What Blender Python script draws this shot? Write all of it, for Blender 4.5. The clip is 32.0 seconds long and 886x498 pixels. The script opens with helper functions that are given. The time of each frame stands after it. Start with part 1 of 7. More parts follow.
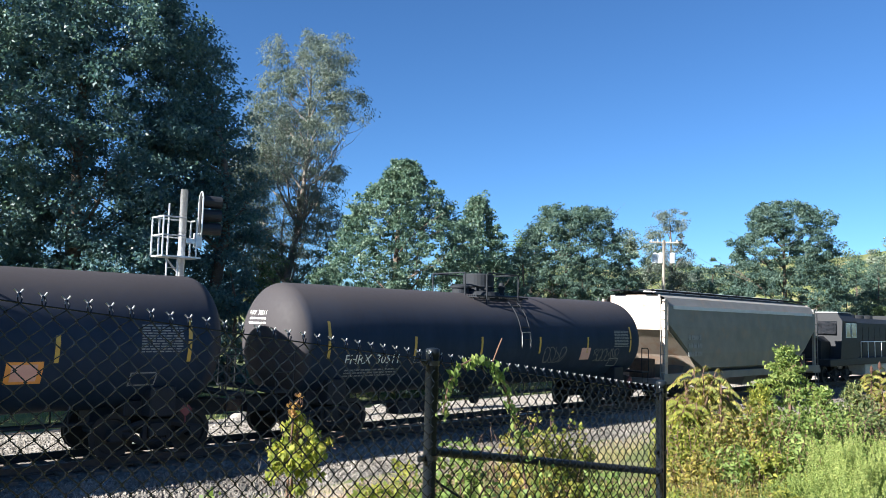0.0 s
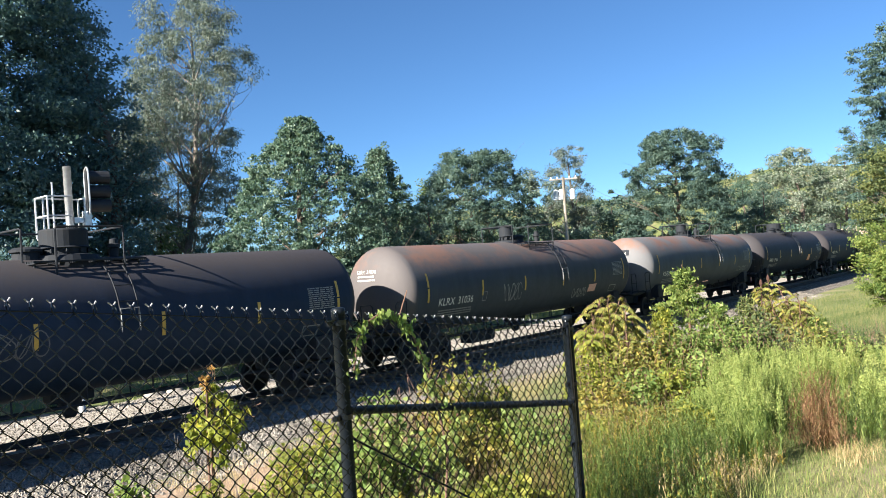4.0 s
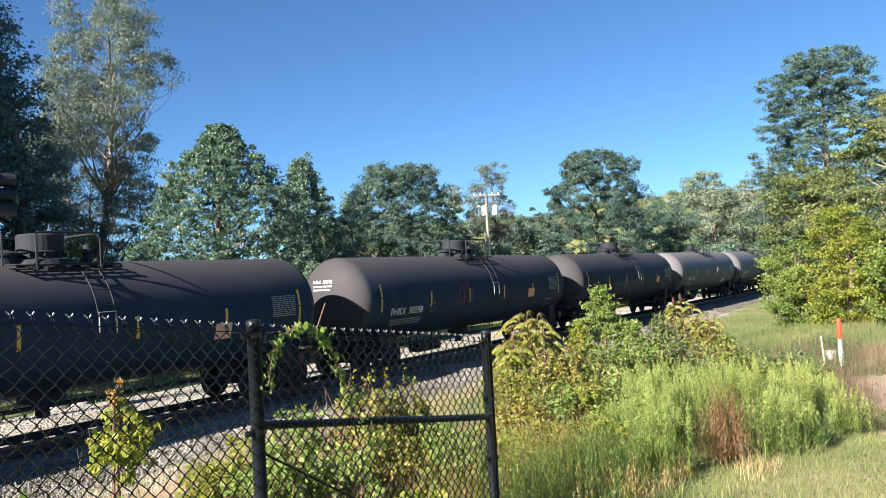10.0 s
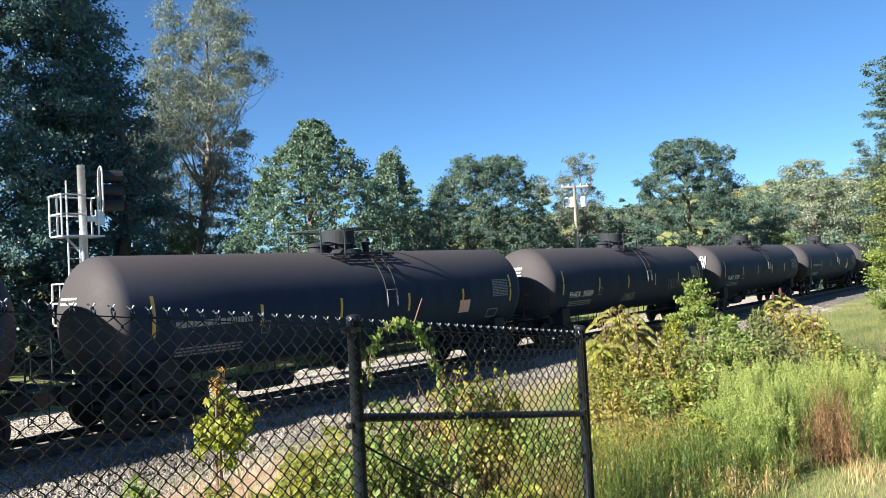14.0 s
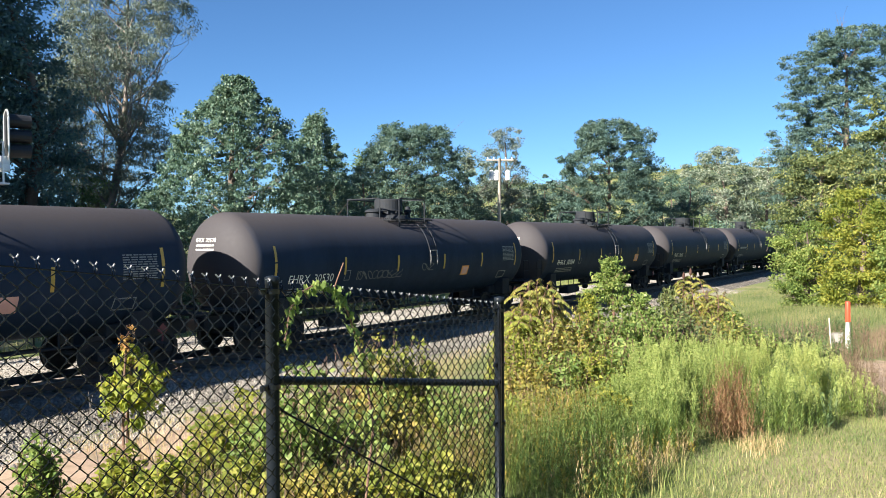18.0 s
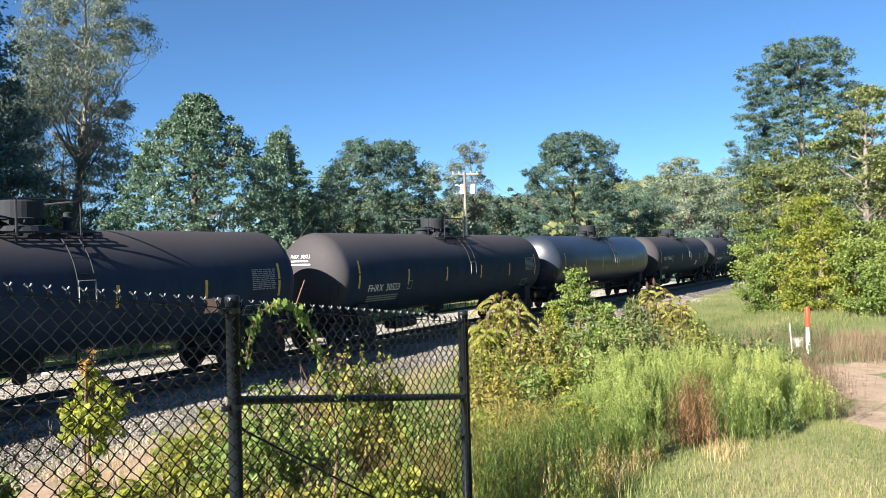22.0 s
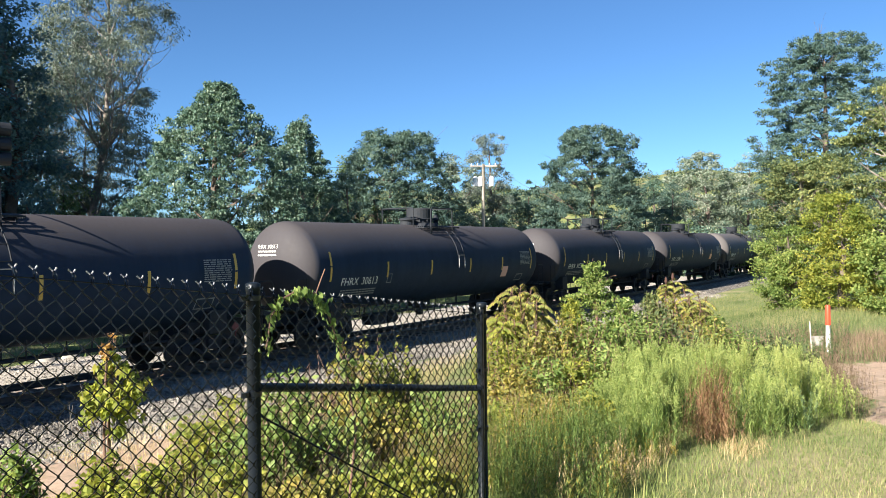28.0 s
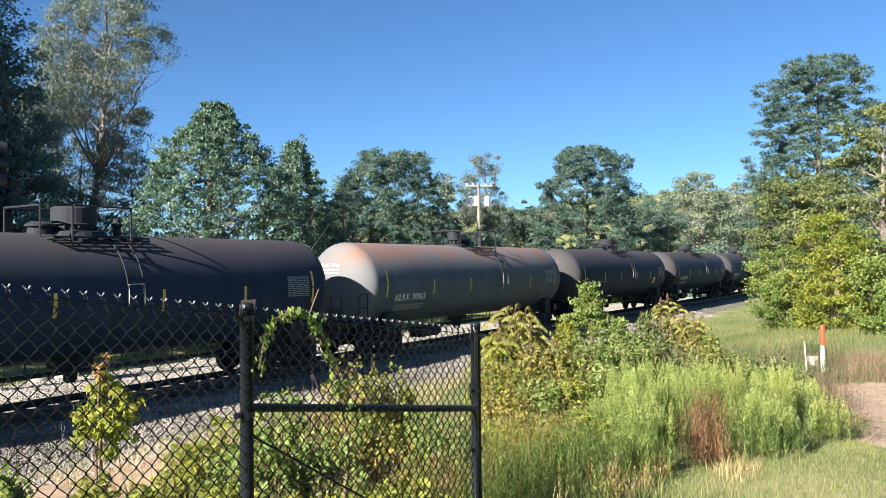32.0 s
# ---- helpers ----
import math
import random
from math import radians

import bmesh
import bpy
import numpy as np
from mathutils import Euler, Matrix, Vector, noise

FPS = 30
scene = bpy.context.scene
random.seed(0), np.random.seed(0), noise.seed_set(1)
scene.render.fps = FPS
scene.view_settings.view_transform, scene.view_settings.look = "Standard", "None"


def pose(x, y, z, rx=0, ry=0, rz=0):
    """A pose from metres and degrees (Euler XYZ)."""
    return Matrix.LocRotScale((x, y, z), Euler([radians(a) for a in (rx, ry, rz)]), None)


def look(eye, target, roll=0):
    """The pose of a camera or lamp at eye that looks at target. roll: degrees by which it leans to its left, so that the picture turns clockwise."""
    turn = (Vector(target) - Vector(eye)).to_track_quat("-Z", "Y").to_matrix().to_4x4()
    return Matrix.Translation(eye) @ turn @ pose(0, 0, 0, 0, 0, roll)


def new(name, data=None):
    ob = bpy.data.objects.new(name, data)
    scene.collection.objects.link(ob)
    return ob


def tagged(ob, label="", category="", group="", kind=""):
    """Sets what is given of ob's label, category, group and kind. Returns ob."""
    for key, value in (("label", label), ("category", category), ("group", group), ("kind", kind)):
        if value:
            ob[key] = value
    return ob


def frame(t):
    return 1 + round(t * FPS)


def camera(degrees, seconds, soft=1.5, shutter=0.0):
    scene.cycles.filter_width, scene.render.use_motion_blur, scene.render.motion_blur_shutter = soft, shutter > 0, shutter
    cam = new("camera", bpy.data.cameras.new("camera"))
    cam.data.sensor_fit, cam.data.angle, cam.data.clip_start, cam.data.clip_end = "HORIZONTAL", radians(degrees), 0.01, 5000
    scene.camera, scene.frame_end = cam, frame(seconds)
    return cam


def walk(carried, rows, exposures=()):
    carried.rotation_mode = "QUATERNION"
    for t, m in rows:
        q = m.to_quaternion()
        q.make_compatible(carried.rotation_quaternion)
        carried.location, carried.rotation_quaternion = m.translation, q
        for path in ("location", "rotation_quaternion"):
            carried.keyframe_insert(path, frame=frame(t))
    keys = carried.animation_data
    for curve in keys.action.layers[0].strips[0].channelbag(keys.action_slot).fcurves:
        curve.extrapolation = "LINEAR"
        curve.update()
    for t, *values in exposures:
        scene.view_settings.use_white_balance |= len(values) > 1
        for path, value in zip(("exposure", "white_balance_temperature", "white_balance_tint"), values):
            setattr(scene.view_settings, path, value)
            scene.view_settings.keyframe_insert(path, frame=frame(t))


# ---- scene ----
cam = camera(58.76, 32.0, soft=0.6)
# seconds, x, y, z, pitch, roll, yaw of the hand-held camera (x runs along the track, z = 0 at the rail head)
ROWS = [
    (0.0, -0.049, -0.006, 3.672, 5.20, 1.32, -44.53),
    (0.2, -0.042, -0.002, 3.673, 7.30, 0.02, -44.85),
    (0.5, -0.030, 0.003, 3.673, 5.50, -2.32, -45.75),
    (0.7, -0.023, 0.007, 3.672, 1.54, -3.28, -48.52),
    (1.0, -0.013, 0.010, 3.671, 0.02, -3.67, -49.84),
    (1.5, -0.006, 0.009, 3.672, 0.94, -4.01, -51.37),
    (2.0, -0.003, 0.009, 3.676, 1.09, -3.63, -50.53),
    (2.5, -0.002, 0.005, 3.679, 1.31, -3.98, -50.16),
    (3.0, 0.001, -0.003, 3.680, 1.47, -4.17, -50.72),
    (3.5, 0.003, -0.009, 3.682, 1.50, -4.21, -51.08),
    (5.5, 0.016, -0.022, 3.682, 1.43, -4.89, -51.65),
    (6.0, 0.021, -0.029, 3.682, 1.47, -4.82, -52.15),
    (6.5, 0.032, -0.035, 3.681, 1.53, -4.74, -52.93),
    (7.0, 0.034, -0.039, 3.681, 1.60, -4.56, -53.77),
    (7.5, 0.028, -0.038, 3.682, 1.61, -4.33, -54.50),
    (8.0, 0.026, -0.030, 3.683, 1.74, -4.03, -55.40),
    (8.5, 0.027, -0.019, 3.682, 1.76, -3.61, -56.29),
    (9.0, 0.025, -0.013, 3.680, 1.89, -3.26, -57.13),
    (9.5, 0.026, -0.012, 3.679, 2.00, -3.21, -57.30),
    (10.0, 0.023, -0.015, 3.681, 2.11, -3.34, -56.88),
    (10.5, 0.018, -0.018, 3.683, 2.15, -3.54, -56.33),
    (11.0, 0.016, -0.019, 3.684, 2.16, -3.70, -56.05),
    (11.5, 0.018, -0.020, 3.684, 2.04, -3.68, -56.15),
    (12.0, 0.018, -0.020, 3.685, 1.86, -3.47, -56.10),
    (12.5, 0.013, -0.018, 3.684, 1.90, -3.40, -55.09),
    (13.0, 0.005, -0.007, 3.689, 2.09, -3.39, -53.20),
    (13.5, -0.008, 0.006, 3.698, 2.31, -3.41, -50.69),
    (15.5, -0.015, 0.024, 3.707, 0.70, -1.16, -52.22),
    (16.0, -0.014, 0.024, 3.703, 0.19, -0.35, -54.36),
    (16.5, -0.012, 0.023, 3.698, -0.29, 0.03, -55.69),
    (17.0, -0.006, 0.025, 3.695, -0.53, 0.07, -56.33),
    (17.5, -0.003, 0.028, 3.695, -0.61, -0.17, -56.36),
    (18.0, -0.003, 0.030, 3.696, -0.59, -0.50, -56.12),
    (18.5, -0.001, 0.031, 3.696, -0.50, -0.89, -55.90),
    (19.0, 0.000, 0.031, 3.696, -0.44, -0.95, -56.04),
    (19.5, -0.001, 0.021, 3.696, -0.32, -1.23, -56.42),
    (20.0, 0.002, 0.015, 3.696, -0.26, -1.24, -56.95),
    (20.5, 0.003, 0.015, 3.695, -0.18, -1.23, -57.44),
    (21.0, 0.001, 0.010, 3.695, -0.06, -1.30, -57.90),
    (21.5, -0.001, 0.002, 3.694, 0.15, -1.47, -58.23),
    (22.0, -0.001, -0.007, 3.696, 0.43, -1.73, -58.52),
    (22.5, -0.001, -0.010, 3.700, 0.70, -1.79, -58.68),
    (23.0, -0.005, -0.008, 3.702, 0.86, -1.89, -58.68),
    (23.5, -0.010, -0.003, 3.704, 1.09, -1.87, -58.49),
    (24.0, -0.009, 0.001, 3.703, 1.18, -1.96, -58.00),
    (24.5, -0.011, 0.005, 3.701, 1.21, -2.09, -57.29),
    (25.0, -0.017, 0.007, 3.700, 1.11, -2.12, -56.52),
    (25.5, -0.018, 0.010, 3.700, 0.99, -2.09, -55.84),
    (27.5, -0.008, 0.008, 3.696, 0.25, -1.10, -56.86),
    (28.0, -0.004, 0.011, 3.693, -0.15, -0.79, -57.26),
    (28.5, -0.003, 0.019, 3.691, -0.38, -0.42, -57.39),
    (29.0, -0.009, 0.020, 3.694, -0.41, -0.20, -57.38),
    (29.5, -0.014, 0.016, 3.697, -0.31, -0.26, -57.30),
    (30.0, -0.013, 0.014, 3.698, -0.06, -0.30, -57.43),
    (30.5, -0.013, 0.011, 3.697, 0.23, -0.43, -57.59),
    (31.0, -0.013, 0.007, 3.697, 0.54, -0.58, -57.64),
    (31.5, -0.012, 0.001, 3.697, 0.90, -0.59, -57.66),
    (32.0, -0.011, -0.005, 3.697, 1.26, -0.71, -57.60),]
walk(cam, [(t, pose(x, y, z, 90 + p, 0, yaw) @ pose(0, 0, 0, 0, 0, r)) for t, x, y, z, p, r, yaw in ROWS],
     exposures=[(0.0, 1.98, 5800, 10), (1.0, 2.0, 6200, 10), (32.0, 2.0, 6200, 10)])

# ---- light ----
SUN_DIR = Vector((-1.80, 0.30, 1.0)).normalized()
world = bpy.data.worlds.new("sky")
scene.world = world
world.use_nodes = True
wn, wl = world.node_tree.nodes, world.node_tree.links
sky = wn.new("ShaderNodeTexSky")
sky.sky_type = "NISHITA"
sky.sun_disc = False
sky.sun_elevation = math.asin(SUN_DIR.z)
sky.sun_rotation = math.atan2(SUN_DIR.x, SUN_DIR.y)
sky.altitude = 200
sky.air_density = 0.8
sky.dust_density = 0.0
sky.ozone_density = 6.0
tone = wn.new("ShaderNodeMix")
tone.data_type, tone.blend_type = "RGBA", "MULTIPLY"
tone.inputs[0].default_value = 1.0
tone.inputs[7].default_value = (0.86, 1.0, 1.03, 1)
wl.new(sky.outputs[0], tone.inputs[6])
wl.new(tone.outputs[2], wn["Background"].inputs["Color"])
wn["Background"].inputs["Strength"].default_value = 0.038
sun = new("sun", bpy.data.lights.new("sun", "SUN"))
sun.data.energy = 5.0
sun.data.angle = radians(0.53)
sun.data.color = (1.0, 0.89, 0.73)
sun.matrix_world = look(SUN_DIR * 100, (0, 0, 0))


# ---- materials ----
def ramp(nt, stops, src):
    r = nt.nodes.new("ShaderNodeValToRGB")
    while len(r.color_ramp.elements) < len(stops):
        r.color_ramp.elements.new(0.5)
    for e, (p, c) in zip(r.color_ramp.elements, stops):
        e.position, e.color = p, (*c, 1)
    nt.links.new(src, r.inputs[0])
    return r.outputs[0]


def noise_tex(nt, scale, detail=4, rough=0.55, coords="Object"):
    tc = nt.nodes.new("ShaderNodeTexCoord")
    n = nt.nodes.new("ShaderNodeTexNoise")
    n.inputs["Scale"].default_value = scale
    n.inputs["Detail"].default_value = detail
    n.inputs["Roughness"].default_value = rough
    nt.links.new(tc.outputs[coords], n.inputs["Vector"])
    return n.outputs["Fac"]


def mix(nt, fac, a, b, mode="MIX"):
    m = nt.nodes.new("ShaderNodeMix")
    m.data_type, m.blend_type = "RGBA", mode
    for sock, val in ((m.inputs[0], fac), (m.inputs[6], a), (m.inputs[7], b)):
        if isinstance(val, (int, float)):
            sock.default_value = val
        elif isinstance(val, tuple):
            sock.default_value = (*val, 1)
        else:
            nt.links.new(val, sock)
    return m.outputs[2]


def material(name, color, color2=None, rough=0.6, metal=0.0, scale=6.0, bump=0.1, bump_scale=40.0, rough_var=0.15, wear=None, wear_scale=1.3, spec=0.5):
    """A surface with grain and stains: two tones at one scale, wear spots at another, fine relief."""
    m = bpy.data.materials.new(name)
    m.use_nodes = True
    nt = m.node_tree
    b = nt.nodes["Principled BSDF"]
    color2 = color2 or tuple(c * 0.75 for c in color)
    n1 = noise_tex(nt, scale)
    col = ramp(nt, [(0.3, color), (0.72, color2)], n1)
    if wear:
        n2 = noise_tex(nt, wear_scale, 6, 0.7)
        col = mix(nt, ramp(nt, [(0.52, (0, 0, 0)), (0.68, (1, 1, 1))], n2), col, wear)
    nt.links.new(col, b.inputs["Base Color"])
    mr = nt.nodes.new("ShaderNodeMapRange")
    mr.inputs[3].default_value, mr.inputs[4].default_value = max(0.03, rough - rough_var), min(1, rough + rough_var)
    nt.links.new(n1, mr.inputs[0])
    nt.links.new(mr.outputs[0], b.inputs["Roughness"])
    b.inputs["Metallic"].default_value = metal
    b.inputs["Specular IOR Level"].default_value = spec
    if bump:
        bp = nt.nodes.new("ShaderNodeBump")
        bp.inputs["Strength"].default_value = bump
        bp.inputs["Distance"].default_value = 0.02
        nt.links.new(noise_tex(nt, bump_scale, 3), bp.inputs["Height"])
        nt.links.new(bp.outputs[0], b.inputs["Normal"])
    return m


def leaf_material(name, stops, rough=0.5, trans=0.35, spec=0.15):
    """Foliage: each leaf its own tone, light shining through."""
    m = bpy.data.materials.new(name)
    m.use_nodes = True
    nt = m.node_tree
    b = nt.nodes["Principled BSDF"]
    geo = nt.nodes.new("ShaderNodeNewGeometry")
    n = noise_tex(nt, 0.35, 2)
    ad = nt.nodes.new("ShaderNodeMath")
    ad.operation = "MULTIPLY_ADD"
    nt.links.new(geo.outputs["Random Per Island"], ad.inputs[0])
    ad.inputs[1].default_value = 0.6
    sub = nt.nodes.new("ShaderNodeMath")
    sub.operation = "MULTIPLY_ADD"
    nt.links.new(n, sub.inputs[0])
    sub.inputs[1].default_value, sub.inputs[2].default_value = 1.2, -0.4
    nt.links.new(sub.outputs[0], ad.inputs[2])
    col = ramp(nt, stops, ad.outputs[0])
    nt.links.new(col, b.inputs["Base Color"])
    b.inputs["Roughness"].default_value = rough
    b.inputs["Specular IOR Level"].default_value = spec
    tr = nt.nodes.new("ShaderNodeBsdfTranslucent")
    nt.links.new(mix(nt, 1.0, col, (1.08, 1.07, 0.72), "MULTIPLY"), tr.inputs["Color"])
    ms = nt.nodes.new("ShaderNodeMixShader")
    ms.inputs[0].default_value = trans
    nt.links.new(b.outputs[0], ms.inputs[1])
    nt.links.new(tr.outputs[0], ms.inputs[2])
    nt.links.new(ms.outputs[0], nt.nodes["Material Output"].inputs["Surface"])
    return m


CAR_MID = 9.05


def tank_material(name, side, top, rough, rust=0.0, sunlit_dust=0.5, spec=0.22):
    """Tank paint: side colour holds the blue shade, crown tone the dust and sunlight (own streaky shape), rust patches
    along the crown.
    """
    m = bpy.data.materials.new(name)
    m.use_nodes = True
    nt = m.node_tree
    b = nt.nodes["Principled BSDF"]
    tc = nt.nodes.new("ShaderNodeTexCoord")
    sep = nt.nodes.new("ShaderNodeSeparateXYZ")
    nt.links.new(tc.outputs["Object"], sep.inputs[0])
    oi = nt.nodes.new("ShaderNodeObjectInfo")
    shift = nt.nodes.new("ShaderNodeVectorMath")
    shift.operation = "MULTIPLY_ADD"
    nt.links.new(oi.outputs["Random"], shift.inputs[0])
    shift.inputs[1].default_value = (37.0, 11.0, 5.0)
    nt.links.new(tc.outputs["Object"], shift.inputs[2])

    def nz(scale, detail, stretch=(1, 1, 1)):
        mp = nt.nodes.new("ShaderNodeMapping")
        mp.inputs["Scale"].default_value = stretch
        nt.links.new(shift.outputs[0], mp.inputs[0])
        n = nt.nodes.new("ShaderNodeTexNoise")
        n.inputs["Scale"].default_value = scale
        n.inputs["Detail"].default_value = detail
        n.inputs["Roughness"].default_value = 0.65
        nt.links.new(mp.outputs[0], n.inputs["Vector"])
        return n.outputs["Fac"]
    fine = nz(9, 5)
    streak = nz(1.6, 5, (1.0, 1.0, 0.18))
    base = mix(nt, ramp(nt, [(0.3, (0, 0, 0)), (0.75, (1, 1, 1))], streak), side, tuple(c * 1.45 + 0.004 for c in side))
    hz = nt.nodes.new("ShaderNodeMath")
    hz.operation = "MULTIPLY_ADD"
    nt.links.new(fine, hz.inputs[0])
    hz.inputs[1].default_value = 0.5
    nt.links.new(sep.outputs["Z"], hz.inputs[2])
    # paler dusty crown tone begins where sunlight ends on the tank's side
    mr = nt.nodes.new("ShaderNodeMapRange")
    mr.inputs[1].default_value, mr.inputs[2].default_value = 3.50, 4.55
    mr.inputs[3].default_value, mr.inputs[4].default_value = 0.0, sunlit_dust
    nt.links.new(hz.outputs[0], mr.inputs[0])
    # road dust on the two heads, in the crown's sunlit tone
    out = nt.nodes.new("ShaderNodeMath")
    out.operation = "SUBTRACT"
    nt.links.new(sep.outputs["X"], out.inputs[0])
    out.inputs[1].default_value = CAR_MID
    away = nt.nodes.new("ShaderNodeMath")
    away.operation = "ABSOLUTE"
    nt.links.new(out.outputs[0], away.inputs[0])
    he = nt.nodes.new("ShaderNodeMapRange")
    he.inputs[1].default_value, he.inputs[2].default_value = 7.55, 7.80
    he.inputs[3].default_value, he.inputs[4].default_value = 0.0, sunlit_dust * 0.95
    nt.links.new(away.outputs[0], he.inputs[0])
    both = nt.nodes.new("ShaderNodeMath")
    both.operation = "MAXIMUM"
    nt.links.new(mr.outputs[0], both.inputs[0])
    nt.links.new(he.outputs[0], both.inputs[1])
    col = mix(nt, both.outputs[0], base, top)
    if rust:
        rn = nz(0.55, 6)
        rm = nt.nodes.new("ShaderNodeMath")
        rm.operation = "MULTIPLY"
        nt.links.new(ramp(nt, [(0.43, (0, 0, 0)), (0.58, (1, 1, 1))], rn), rm.inputs[0])
        rr = nt.nodes.new("ShaderNodeMapRange")
        rr.inputs[1].default_value, rr.inputs[2].default_value = 3.85, 4.4
        rr.inputs[3].default_value, rr.inputs[4].default_value = 0.0, rust
        nt.links.new(hz.outputs[0], rr.inputs[0])
        nt.links.new(rr.outputs[0], rm.inputs[1])
        col = mix(nt, rm.outputs[0], col, (0.185, 0.098, 0.070))
    nt.links.new(col, b.inputs["Base Color"])
    b.inputs["Specular IOR Level"].default_value = spec
    rg = nt.nodes.new("ShaderNodeMapRange")
    rg.inputs[3].default_value, rg.inputs[4].default_value = max(0.08, rough - 0.1), min(1.0, rough + 0.18)
    nt.links.new(fine, rg.inputs[0])
    nt.links.new(rg.outputs[0], b.inputs["Roughness"])
    bp = nt.nodes.new("ShaderNodeBump")
    bp.inputs["Strength"].default_value, bp.inputs["Distance"].default_value = 0.12, 0.02
    nt.links.new(nz(2.2, 3), bp.inputs["Height"])
    nt.links.new(bp.outputs[0], b.inputs["Normal"])
    return m


